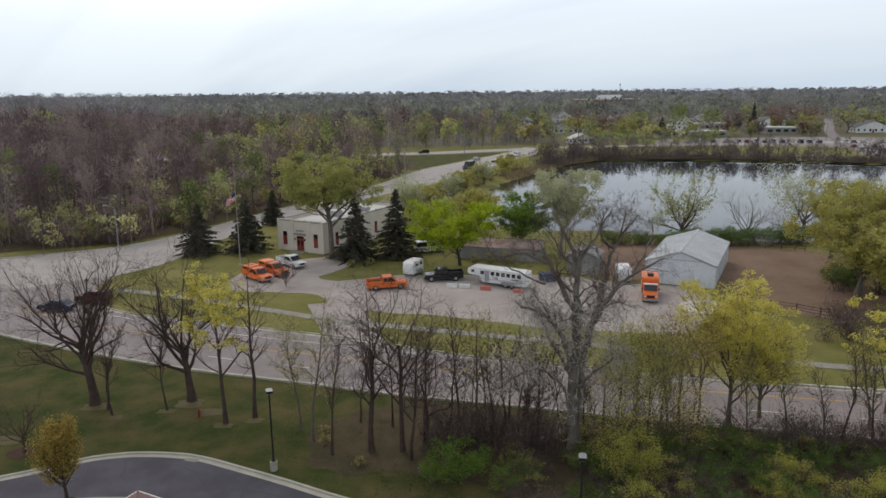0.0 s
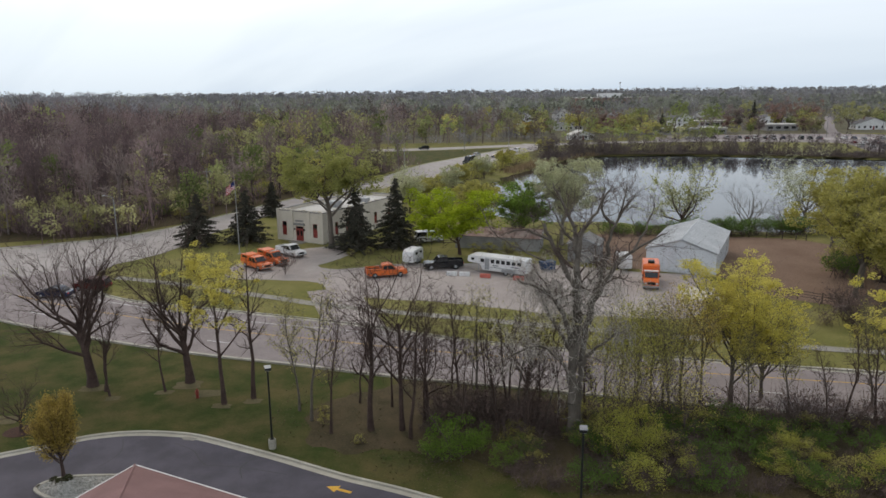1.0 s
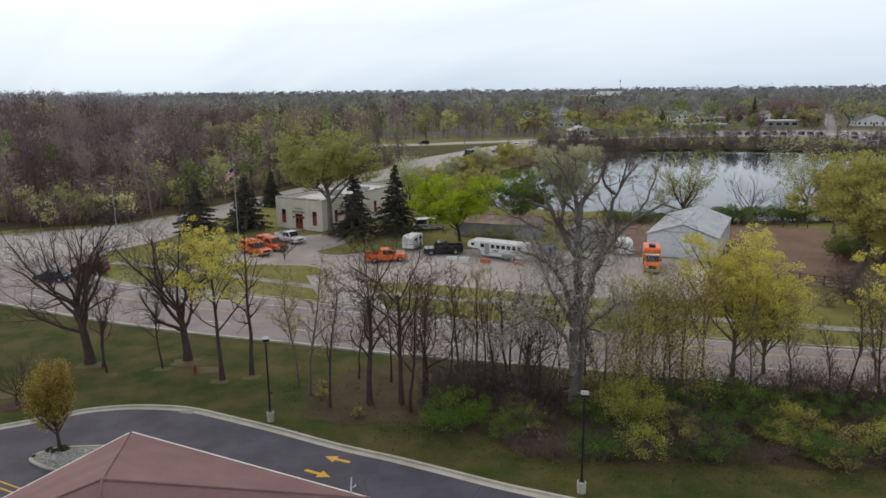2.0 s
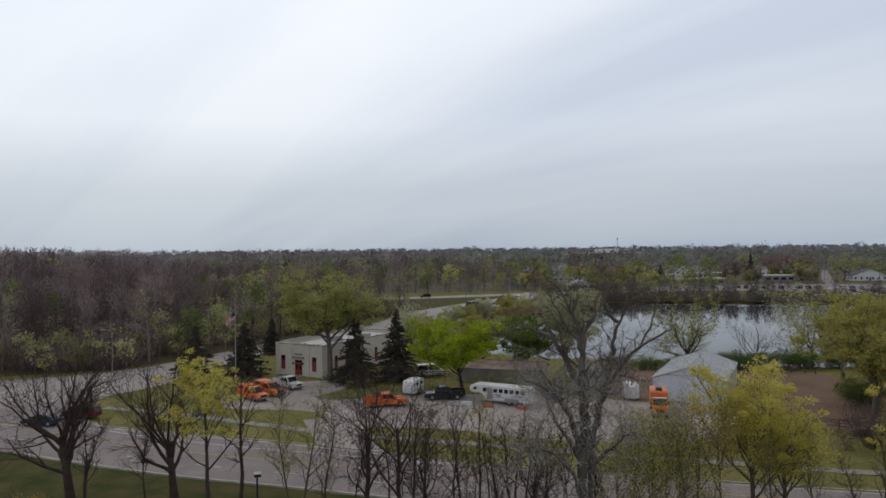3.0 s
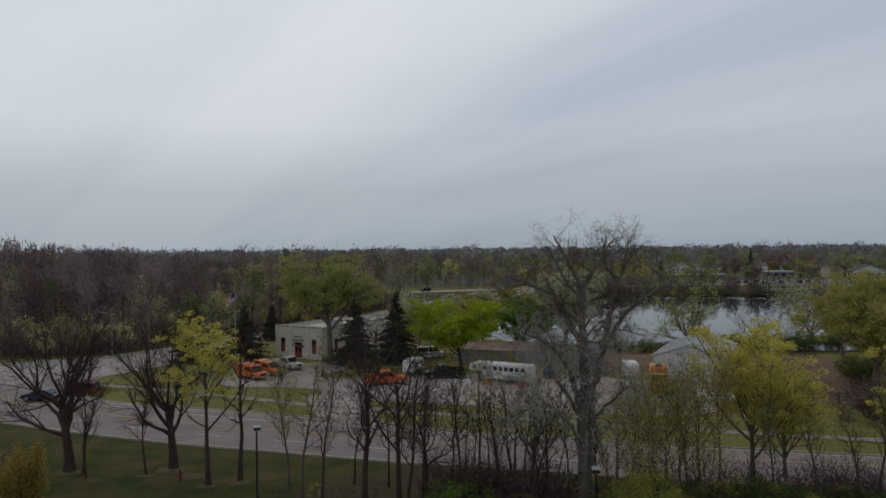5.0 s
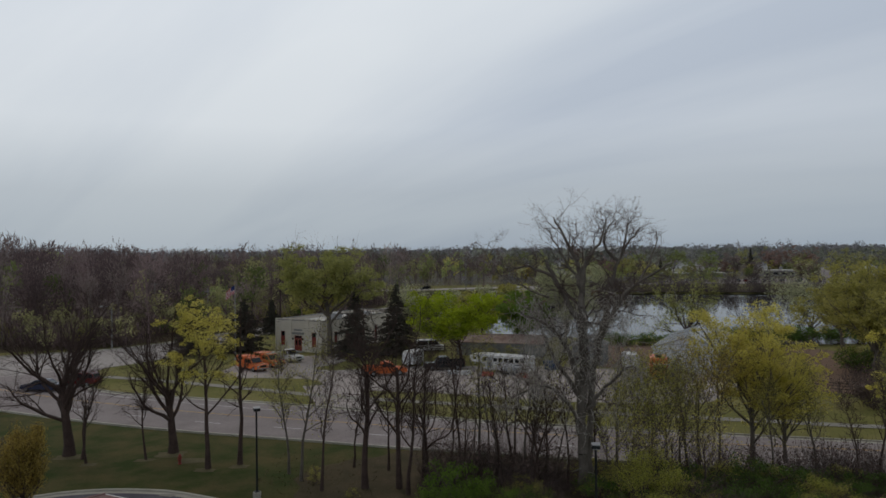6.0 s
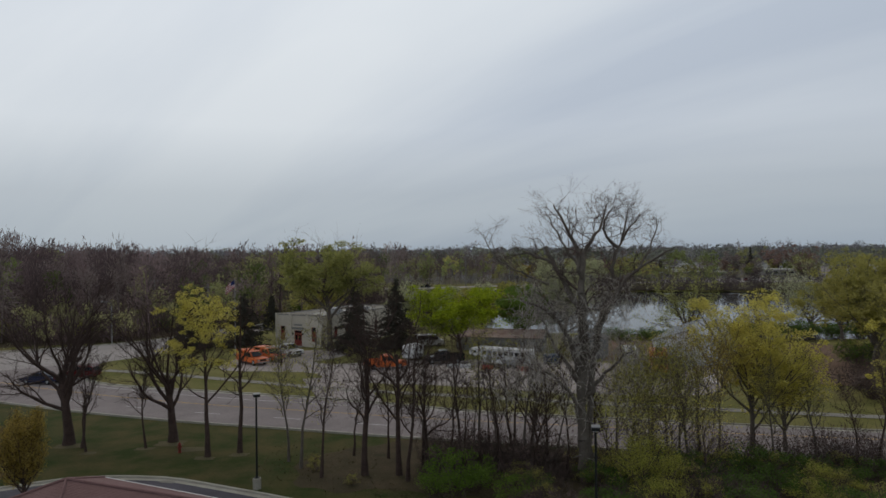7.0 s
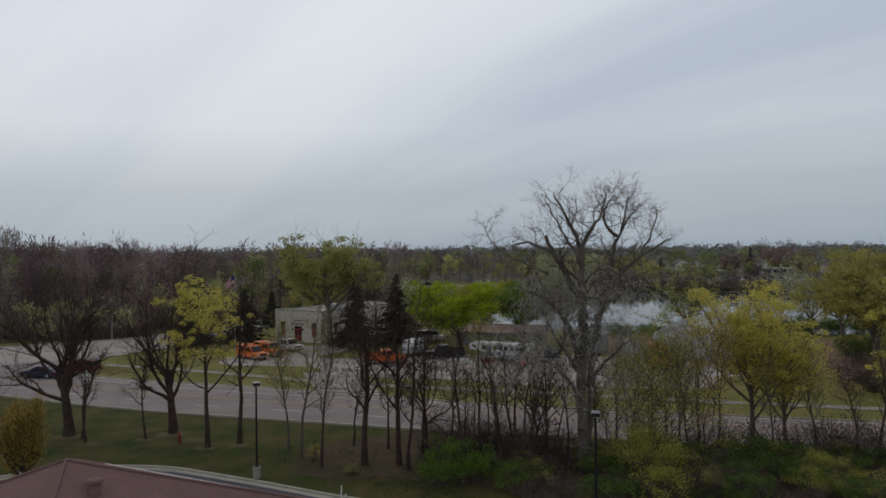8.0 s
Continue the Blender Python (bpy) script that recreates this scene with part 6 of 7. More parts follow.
# ---------------------------------------------------------------- vehicles
def wheel_parts(parent, spots, r=0.38, w=0.26):
    for x, y in spots:
        bm = tubed([(x, y - w / 2, r), (x, y - w / 2 + 0.04, r), (x, y + w / 2 - 0.04, r), (x, y + w / 2, r)], [r * 0.86, r, r, r * 0.86], 14)
        wh = part("wheel", bm, M["rubber"], parent, "black rubber tyre")
        s = 1 if y > 0 else -1
        part("rim", tubed([(x, y + s * (w / 2 + 0.002), r), (x, y + s * (w / 2 + 0.02), r)], [r * 0.58, r * 0.5], 10), M["steel"], wh)


def lamp_pair(parent, x, y, z, name, mat, dx=0.05, w=0.34, h=0.18):
    for s in (-1, 1):
        part(name, boxed(x, s * y - w / 2, z - h / 2, x + dx, s * y + w / 2, z + h / 2), mat, parent)


def mirrors(parent, x, y, z, mat):
    for s in (-1, 1):
        part("mirror", boxed(x - 0.08, s * y - (0.0 if s > 0 else 0.22), z, x + 0.08, s * y + (0.22 if s > 0 else 0.0), z + 0.24), mat, parent)


def pickup(label, m, paint, topper=None, name="pickup_truck", bars=False):
    v = thing(name, label, "truck", "parked vehicles", m)
    low = [(-2.85, 0.45), (-2.9, 0.62), (-2.88, 1.02), (0.95, 1.08), (2.75, 1.02), (2.9, 0.85), (2.92, 0.48), (2.4, 0.36), (-2.4, 0.36)]
    part("body", prism(low, -0.98, 0.98), paint, v, "", 0.04)
    cab = [(-0.75, 1.082), (-0.62, 1.75), (-0.45, 1.86), (0.55, 1.88), (0.75, 1.82), (1.38, 1.10)]
    part("cab", prism(cab, -0.86, 0.86), paint, v, "", 0.03)
    for s in (-1, 1):
        y0, y1 = (0.862, 0.875) if s > 0 else (-0.875, -0.862)
        part("side_window", prism([(-0.58, 1.2), (-0.50, 1.70), (0.02, 1.72), (0.02, 1.18)], y0, y1), M["glass"], v)
        part("side_window", prism([(0.10, 1.18), (0.10, 1.72), (0.66, 1.74), (1.16, 1.16)], y0, y1), M["glass"], v)
        part("bed_wall", boxed(-2.86, s * 0.92 - 0.06, 1.03, -0.78, s * 0.92 + 0.06, 1.36), paint, v)
    ws = part("windscreen", prism([(0.80, 1.78), (0.825, 1.80), (1.36, 1.16), (1.335, 1.14)], -0.74, 0.74), M["glass"], v)
    ws.location = (0.03, 0, 0.02)
    part("rear_window", boxed(-0.78, -0.6, 1.3, -0.752, 0.6, 1.66), M["glass"], v)
    part("tailgate", boxed(-2.92, -0.86, 0.72, -2.87, 0.86, 1.36), paint, v)
    part("bed_floor", boxed(-2.86, -0.86, 1.03, -0.8, 0.86, 1.06), M["rubber"], v)
    part("grille", boxed(2.90, -0.5, 0.66, 2.95, 0.5, 0.94), M["black_metal"], v)
    part("bumper", boxed(2.88, -0.95, 0.40, 3.03, 0.95, 0.58), M["chrome"], v, "", 0.03)
    part("bumper", boxed(-3.02, -0.95, 0.42, -2.9, 0.95, 0.6), M["chrome"], v, "", 0.03)
    lamp_pair(v, 2.86, 0.76, 0.82, "headlight", M["lens"])
    lamp_pair(v, -2.93, 0.88, 0.95, "tail_light", M["flag_red"], 0.04, 0.16, 0.3)
    mirrors(v, 0.95, 0.88, 1.18, M["black_metal"])
    wheel_parts(v, [(-1.75, -0.87), (-1.75, 0.87), (1.85, -0.87), (1.85, 0.87)], 0.40, 0.27)
    if topper is not None:
        part("bed_cover", prism([(-2.86, 1.37), (-2.82, 1.9), (-2.7, 1.98), (-0.95, 1.98), (-0.80, 1.9), (-0.79, 1.37)], -0.93, 0.93), topper, v, "orange boxed bed cover", 0.03)
        for s in (-1, 1):
            y0, y1 = (0.932, 0.945) if s > 0 else (-0.945, -0.932)
            part("cover_window", boxed(-2.55, y0, 1.52, -1.1, y1, 1.82), M["glass"], v)
    if bars:
        part("light_bar", boxed(0.1, -0.6, 1.9, 0.35, 0.6, 2.02), M["lens"], v)
    return v


def car(label, m, paint, profile="sedan", name="car", group="parked cars"):
    v = thing(name, label, "car", group, m)
    if profile == "van":
        low = [(-2.4, 0.4), (-2.45, 1.1), (1.6, 1.12), (2.35, 1.0), (2.45, 0.5), (2.2, 0.3), (-2.2, 0.3)]
        cab = [(-2.43, 1.1), (-2.35, 1.95), (-2.1, 2.05), (0.7, 2.05), (0.95, 1.98), (1.7, 1.12)]
    elif profile == "suv":
        low = [(-2.35, 0.42), (-2.4, 1.02), (0.9, 1.05), (2.2, 0.98), (2.38, 0.55), (2.1, 0.32), (-2.1, 0.32)]
        cab = [(-2.34, 1.03), (-2.15, 1.62), (-1.9, 1.72), (0.25, 1.72), (0.45, 1.66), (1.15, 1.05)]
    else:
        low = [(-2.3, 0.4), (-2.35, 0.88), (-1.5, 0.95), (0.9, 0.93), (2.1, 0.82), (2.35, 0.6), (2.3, 0.35), (2.0, 0.26), (-2.0, 0.26)]
        cab = [(-1.75, 0.94), (-1.05, 1.38), (-0.8, 1.44), (0.1, 1.45), (0.35, 1.40), (1.15, 0.92)]
    part("body", prism(low, -0.9, 0.9), paint, v, "", 0.05)
    part("cabin", prism(cab, -0.78, 0.78), paint, v, "", 0.04)
    cx = [p[0] for p in cab]
    cz = [p[1] for p in cab]
    z0, z1 = max(cz[0], cz[-1]) + 0.08, max(cz) - 0.12
    for s in (-1, 1):
        y0, y1 = (0.782, 0.795) if s > 0 else (-0.795, -0.782)
        mid = (cx[0] + cx[-1]) / 2 - 0.1
        part("side_window", prism([(cx[1] - 0.1, z0), (cx[1] + 0.15, z1), (mid - 0.05, z1), (mid - 0.05, z0)], y0, y1), M["glass"], v)
        part("side_window", prism([(mid + 0.05, z0), (mid + 0.05, z1), (cx[-2] - 0.05, z1), (cx[-1] - 0.25, z0)], y0, y1), M["glass"], v)
    part("windscreen", prism([(cx[-2] + 0.05, cz[-2] - 0.04), (cx[-2] + 0.08, cz[-2] - 0.02), (cx[-1] + 0.02, cz[-1] + 0.06), (cx[-1] - 0.02, cz[-1] + 0.04)], -0.68, 0.68), M["glass"], v)
    part("rear_window", prism([(cx[0] - 0.015, z0), (cx[1] - 0.03, z1), (cx[1], z1), (cx[0] + 0.03, z0)], -0.64, 0.64), M["glass"], v)
    lamp_pair(v, low[-3][0] - 0.12 if profile != "sedan" else 2.22, 0.66, 0.68, "headlight", M["lens"], 0.16, 0.3, 0.14)
    lamp_pair(v, -2.4 if profile != "sedan" else -2.37, 0.7, 0.75, "tail_light", M["flag_red"], 0.05, 0.26, 0.16)
    part("bumper", boxed(2.28, -0.82, 0.36, 2.46, 0.82, 0.52), M["black_metal"], v, "", 0.03)
    wheel_parts(v, [(-1.45, -0.8), (-1.45, 0.8), (1.45, -0.8), (1.45, 0.8)], 0.33, 0.22)
    return v


def box_truck(label, m):
    v = thing("box_truck", label, "truck", "parked vehicles", m)
    part("chassis", boxed(-3.6, -0.45, 0.5, 2.6, 0.45, 0.8), M["black_metal"], v)
    box_p = [(-3.7, 0.95), (-3.72, 3.05), (-3.6, 3.2), (0.55, 3.2), (0.75, 3.05), (0.78, 0.95)]
    part("cargo_body", prism(box_p, -1.2, 1.2), M["orange"], v, "orange boxed truck body", 0.05)
    part("roof_panel", boxed(-3.4, -1.0, 3.202, 0.4, 1.0, 3.24), M["orange"], v)
    part("roof_unit", boxed(-1.0, -0.45, 3.242, 0.1, 0.45, 3.6), M["black_metal"], v, "black roof unit", 0.05)
    cab = [(0.80, 0.75), (0.80, 2.35), (0.95, 2.5), (1.75, 2.5), (1.95, 2.4), (2.35, 1.62), (3.15, 1.5), (3.35, 1.3), (3.4, 0.7)]
    part("cab", prism(cab, -1.05, 1.05), M["orange"], v, "", 0.05)
    part("windscreen", prism([(1.98, 2.36), (2.01, 2.38), (2.38, 1.68), (2.35, 1.66)], -0.92, 0.92), M["glass"], v)
    part("visor", boxed(1.6, -1.0, 2.52, 2.15, 1.0, 2.6), M["white_paint"], v)
    for s in (-1, 1):
        y0, y1 = (1.052, 1.065) if s > 0 else (-1.065, -1.052)
        part("side_window", prism([(0.95, 1.6), (0.95, 2.3), (1.75, 2.3), (2.1, 1.6)], y0, y1), M["glass"], v)
        part("stripe", boxed(-3.5, s * 1.205 - 0.004, 1.9, 0.5, s * 1.205 + 0.004, 2.1), M["white_paint"], v)
    part("grille", boxed(3.36, -0.55, 0.85, 3.43, 0.55, 1.25), M["black_metal"], v)
    part("bumper", boxed(3.38, -1.12, 0.45, 3.62, 1.12, 0.72), M["steel"], v, "", 0.03)
    lamp_pair(v, 3.37, 0.8, 1.05, "headlight", M["lens"], 0.07, 0.3, 0.24)
    mirrors(v, 1.9, 1.08, 1.7, M["black_metal"])
    wheel_parts(v, [(-2.4, -0.98), (-2.4, 0.98), (2.5, -0.95), (2.5, 0.95)], 0.48, 0.32)
    return v


def gooseneck_trailer(label, m):
    v = thing("horse_trailer", label, "trailer", "parked vehicles", m)
    prof = [(-4.3, 0.5), (-4.35, 2.35), (-4.2, 2.5), (4.15, 2.5), (4.6, 2.35), (4.75, 1.75), (4.5, 1.45), (2.7, 1.42), (2.3, 0.5)]
    part("body", prism(prof, -1.15, 1.15), M["white_paint"], v, "white aluminium trailer body", 0.04)
    for s in (-1, 1):
        for k in range(8):
            x = -3.7 + k * 0.82
            part("window", boxed(x, s * 1.155 - 0.006, 1.62, x + 0.58, s * 1.155 + 0.006, 2.16), M["glass"], v)
        part("window", boxed(3.6, s * 1.155 - 0.006, 1.78, 4.1, s * 1.155 + 0.006, 2.15), M["glass"], v)
        part("fender", prism([(-2.9, 0.5), (-2.8, 0.92), (-0.8, 0.92), (-0.7, 0.5)], s * 1.22 - 0.07, s * 1.22 + 0.07), M["steel"], v)
        part("rub_rail", boxed(-4.25, s * 1.175 - 0.02, 0.98, 2.4, s * 1.175 + 0.02, 1.06), M["steel"], v)
        part("side_door", boxed(1.2, s * 1.157 - 0.006, 0.62, 1.95, s * 1.157 + 0.006, 2.25), M["grey_paint"], v)
        for k, (x0, w, h) in enumerate(((-0.2, 0.9, 0.1), (-0.1, 0.6, 0.07), (-3.4, 1.2, 0.12))):
            part("lettering_bar", boxed(x0, s * 1.158 - 0.004, 1.28 - 0.16 * (k % 2), x0 + w, s * 1.158 + 0.004, 1.28 - 0.16 * (k % 2) + h), M["blue_paint"], v)
    part("rear_door", boxed(-4.39, -1.05, 0.55, -4.352, 1.05, 2.3), M["white_paint"], v)
    part("hitch_arm", tubed([(4.4, 0, 1.5), (4.4, 0, 0.95)], 0.09, 8), M["steel"], v)
    part("jack_leg", tubed([(3.2, 0.6, 1.45), (3.2, 0.6, 0.0)], 0.06, 8), M["steel"], v)
    part("roof_vent", boxed(-1.5, -0.3, 2.502, -0.9, 0.3, 2.62), M["white_paint"], v)
    wheel_parts(v, [(-2.3, -1.02), (-2.3, 1.02), (-1.35, -1.02), (-1.35, 1.02)], 0.38, 0.24)
    return v


def small_trailer(label, m, name="horse_trailer"):
    v = thing(name, label, "trailer", "parked vehicles", m)
    prof = [(-1.7, 0.42), (-1.72, 2.1), (-1.55, 2.28), (1.2, 2.28), (1.6, 2.05), (1.75, 1.3), (1.7, 0.42)]
    part("body", prism(prof, -0.92, 0.92), M["white_paint"], v, "white trailer body", 0.06)
    for s in (-1, 1):
        part("window", boxed(0.2, s * 0.925 - 0.006, 1.5, 0.95, s * 0.925 + 0.006, 1.9), M["glass"], v)
        part("window", boxed(-1.2, s * 0.925 - 0.006, 1.5, -0.45, s * 0.925 + 0.006, 1.9), M["glass"], v)
        part("fender", prism([(-1.05, 0.42), (-0.95, 0.86), (0.55, 0.86), (0.65, 0.42)], s * 0.99 - 0.07, s * 0.99 + 0.07), M["steel"], v)
        part("trim", boxed(-1.68, s * 0.928 - 0.006, 0.95, 1.66, s * 0.928 + 0.006, 1.02), M["steel"], v)
    part("rear_door", boxed(-1.77, -0.8, 0.46, -1.725, 0.8, 1.45), M["grey_paint"], v)
    part("rear_opening", boxed(-1.765, -0.72, 1.5, -1.725, 0.72, 2.02), M["glass"], v)
    part("drawbar", tubed([(1.6, 0.6, 0.45), (2.7, 0, 0.45), (1.6, -0.6, 0.45)], 0.05, 6), M["steel"], v)
    part("jack_leg", tubed([(2.5, 0, 0.45), (2.5, 0, 0.0)], 0.04, 6), M["steel"], v)
    wheel_parts(v, [(-0.6, -0.86), (-0.6, 0.86), (0.2, -0.86), (0.2, 0.86)], 0.33, 0.2)
    return v


pickup("white pickup truck parked before the station", pose(-24.5, 112.4, 0.03, 0, 0, -43), M["white_paint"])
pickup("safety-orange pickup with boxed bed cover parked in the yard", pose(-27.9, 104.2, 0.03, 0, 0, -44), M["orange"], M["orange"])
pickup("safety-orange pickup with boxed bed cover parked in the yard", pose(-26.2, 107.4, 0.03, 0, 0, -44), M["orange"], M["orange"], bars=True)
pickup("safety-orange pickup truck parked behind the trees", pose(-8.1, 98.6, 0.03, 0, 0, 14), M["orange"])
pickup("black pickup truck parked beside the horse trailer", pose(0.0, 102.9, 0.03, 0, 0, 186), M["black_paint"])
gooseneck_trailer("long white gooseneck horse trailer with small dark windows", pose(8.2, 99.6, 0.03, 0, 0, 150))
small_trailer("small white two-horse trailer on the yard's edge", pose(-4.6, 106.4, 0.03, 0, 0, -115))
box_truck("orange box truck parked beside the barn", pose(27.8, 92.8, 0.03, 0, 0, -104) @ Matrix.Diagonal((0.92, 0.9, 0.9, 1)))
car("white van parked under the lime-green tree", pose(-2.4, 121.8, 0.0, 0, 0, 15), M["white_paint"], "van", "van")
small_trailer("small white cargo trailer beside the barn", pose(26.4, 101.6, 0.0, 0, 0, -95), "cargo_trailer")
car("dark blue car waiting on the road", pose(-50.4, 89.6, 0.056, 0, 0, 172), M["blue_paint"], "sedan", group="cars on the road")
car("dark red car waiting on the road", pose(-47.2, 93.0, 0.056, 0, 0, 172), M["red_paint"], "suv", group="cars on the road")
car("dark van on the main road", pose(9.6, 251.0, 0.06, 0, 0, 245) @ Matrix.Diagonal((1.4, 1.5, 1.5, 1)), M["black_paint"], "van", "van", "cars on the road")
for x, y, p, k, a in ((13.6, 284, "grey_paint", "sedan", 64), (20.5, 276, "black_paint", "sedan", 244), (27.2, 288.5, "black_paint", "suv", 240), (31, 300, "white_paint", "suv", 242), (-8, 317, "black_paint", "suv", 190)):
    car({"grey_paint": "silver", "black_paint": "black", "white_paint": "white"}[p] + " car on the far main road", pose(x, y, 0.075, 0, 0, a), M[p], k, group="cars on the road")
crng = random.Random(9)
tagged(patch("lakeside_car_park", [(108, 352), (150, 342), (182, 330), (172, 285), (200, 280), (245, 300), (240, 372), (215, 395), (150, 395), (118, 388)], 0.03, M["concrete_road"], "grey car park beyond the lake", 0, "car park"), "", "")
ribbon_sheet("side_street", smooth_line([(188, 338), (200, 362), (236, 440), (277, 518), (330, 620)], 10), -3, 3, 0.06, M["concrete_road"], "pale concrete side street running away from the lake")
PAINTS = ["white_paint", "black_paint", "grey_paint", "grey_paint", "black_paint", "red_paint", "blue_paint", "white_paint"]
for row, (x0, y0, x1, y1, n) in enumerate(((152, 360, 184, 352, 9), (120, 371, 150, 364, 6), (197, 353, 232, 349, 9), (187, 327, 226, 322, 10), (178, 306, 214, 301, 9), (180, 291, 210, 288, 7))):
    for k in range(n):
        if crng.random() < 0.12:
            continue
        p = crng.choice(PAINTS)
        car({"white_paint": "white", "black_paint": "black", "grey_paint": "silver", "red_paint": "dark red", "blue_paint": "dark blue"}[p] + " car parked beyond the lake", pose(x0 + (x1 - x0) * k / (n - 1), y0 + (y1 - y0) * k / (n - 1), 0.03, 0, 0, 78 + crng.uniform(-4, 4) + 180 * (k % 2)), M[p], crng.choice(("sedan", "suv", "suv", "van")), group="cars beyond the lake")


# ---------------------------------------------------------------- lamps, poles, flag, small things
def lot_lamp(x, y, turn):
    v = thing("car_park_lamp", "black square-headed lamp post on a pale concrete base", "lamp post", "car park lamps", pose(x, y, 0, 0, 0, turn))
    part("base", tubed([(0, 0, -0.05), (0, 0, 0.72), (0, 0, 0.76)], [0.28, 0.28, 0.24], 14), M["kerb"], v, "pale concrete pedestal")
    part("base_plate", boxed(-0.17, -0.17, 0.761, 0.17, 0.17, 0.79), M["black_metal"], v)
    part("pole", tubed([(0, 0, 0.79), (0, 0, 6.35)], [0.075, 0.06], 8), M["black_metal"], v)
    part("arm", boxed(-0.05, -0.12, 6.28, 0.05, 0.0, 6.38), M["black_metal"], v)
    hd = part("lamp_head", boxed(-0.22, -0.52, 6.30, 0.22, 0.08, 6.50), M["black_metal"], v, "", 0.03)
    part("top_cover", boxed(-0.23, -0.53, 6.502, 0.23, 0.09, 6.53), M["steel"], hd)
    part("lens", boxed(-0.17, -0.46, 6.275, 0.17, -0.02, 6.298), M["lens"], hd)


lot_lamp(-12.8, 48.7, 20)
lot_lamp(8.15, 38.75, -10)


def street_lamp(x, y, h, turn):
    v = thing("street_lamp", "tall grey steel street lamp with a curved arm", "lamp post", "street lamps", pose(x, y, 0, 0, 0, turn))
    part("pole", tubed([(0, 0, 0), (0, 0, h * 0.5), (0, 0, h - 0.6)], [0.12, 0.1, 0.08], 8), M["steel"], v)
    part("arm", tubed([(0, 0, h - 0.6), (0.15, 0, h - 0.2), (0.6, 0, h), (1.5, 0, h + 0.1)], 0.05, 6), M["steel"], v)
    part("lamp_head", tubed([(1.4, 0, h + 0.1), (1.6, 0, h + 0.12), (2.1, 0, h + 0.06)], [0.07, 0.15, 0.08], 8), M["steel"], v)


street_lamp(-59.6, 128.6, 7.6, 180)
street_lamp(-12.5, 238.0, 8.5, 180)
street_lamp(29.0, 313.0, 9.5, 180)


def utility_pole(x, y, h, turn):
    v = thing("utility_pole", "brown wooden utility pole with crossarm", "utility pole", "utility poles", pose(x, y, 0, 0, 0, turn))
    part("pole", tubed([(0, 0, -0.1), (0, 0, h)], [0.16, 0.1], 8), M["grey_wood"], v)
    part("crossarm", boxed(-1.1, -0.06, h - 0.9, 1.1, 0.06, h - 0.76), M["grey_wood"], v)
    for x0 in (-0.95, -0.4, 0.4, 0.95):
        part("insulator", tubed([(x0, 0, h - 0.758), (x0, 0, h - 0.56)], [0.05, 0.03], 6), M["steel"], v)


for x, y, h, a in ((9.7, 309.0, 15, 10), (9.0, 368, 14, 10), (-52.0, 158, 9.5, 60), (68, 404, 13, 20), (198, 372, 12, 10), (256, 420, 12, 20), (-75.0, 186.0, 10, 60)):
    utility_pole(x, y, h, a)


def flagpole(x, y, h):
    v = thing("flagpole", "tall pale flagpole flying a striped flag", "flagpole", m=pose(x, y, 0))
    part("pole", tubed([(0, 0, 0), (0, 0, h * 0.6), (0, 0, h)], [0.09, 0.07, 0.04], 8), M["steel"], v)
    part("base", tubed([(0, 0, -0.02), (0, 0, 0.12)], [0.4, 0.34], 14), M["path"], v)
    part("finial", tubed([(0, 0, h), (0, 0, h + 0.08), (0, 0, h + 0.16)], [0.04, 0.09, 0.02], 8), M["yellow_line"], v)
    w, ht, nx = 2.1, 1.25, 14

    def at(u, s):
        droop = -1.1 * u ** 1.2
        return (-0.06 - w * u * 0.66, 0.16 * math.sin(u * 9 + s * 2) * (0.3 + u), h - 0.25 + droop - ht * s + 0.06 * math.sin(u * 7))

    fl = None
    for k in range(13):
        u0 = 0.4 if k < 7 else 0.0
        vs, fs = [], []
        for off in (0.0, 0.012):
            for i in range(nx + 1):
                u = u0 + (1 - u0) * i / nx
                for s in (k / 13, (k + 1) / 13):
                    p = at(u, s)
                    vs.append((p[0], p[1] + off, p[2]))
        n = 2 * (nx + 1)
        for i in range(nx):
            a = 2 * i
            fs += [(a, a + 2, a + 3, a + 1), (n + a, n + a + 1, n + a + 3, n + a + 2)]
        part("stripe", mesh_from("stripe", vs, fs, M["flag_red"] if k % 2 == 0 else M["flag_white"]), None, v, "red flag stripe" if k % 2 == 0 else "white flag stripe")
    vs, fs = [], []
    for off in (0.0, 0.012):
        for i in range(7):
            for j in range(5):
                p = at(0.4 * i / 6, 7 / 13 * j / 4)
                vs.append((p[0], p[1] + off, p[2]))
    for b in (0, 35):
        for i in range(6):
            for j in range(4):
                a = b + i * 5 + j
                fs.append((a, a + 5, a + 6, a + 1) if b == 0 else (a, a + 1, a + 6, a + 5))
    part("canton", mesh_from("canton", vs, fs, M["flag_blue"]), None, v, "dark blue flag corner")


flagpole(-33.2, 114.0, 12.1)


def fire_hydrant(x, y):
    v = thing("fire_hydrant", "dull red fire hydrant standing on the lawn", "hydrant", m=pose(x, y, 0.02))
    part("barrel", tubed([(0, 0, 0), (0, 0, 0.06), (0, 0, 0.07), (0, 0, 0.6), (0, 0, 0.62), (0, 0, 0.66)], [0.16, 0.16, 0.11, 0.11, 0.15, 0.15], 12), M["hydrant"], v)
    part("bonnet", tubed([(0, 0, 0.661), (0, 0, 0.76), (0, 0, 0.80), (0, 0, 0.86)], [0.13, 0.09, 0.035, 0.03], 12), M["hydrant"], v)
    for s in (-1, 1):
        part("outlet", tubed([(s * 0.10, 0, 0.45), (s * 0.19, 0, 0.45)], 0.055, 8), M["hydrant"], v)
    part("outlet", tubed([(0, -0.10, 0.40), (0, -0.2, 0.40)], 0.075, 8), M["hydrant"], v)


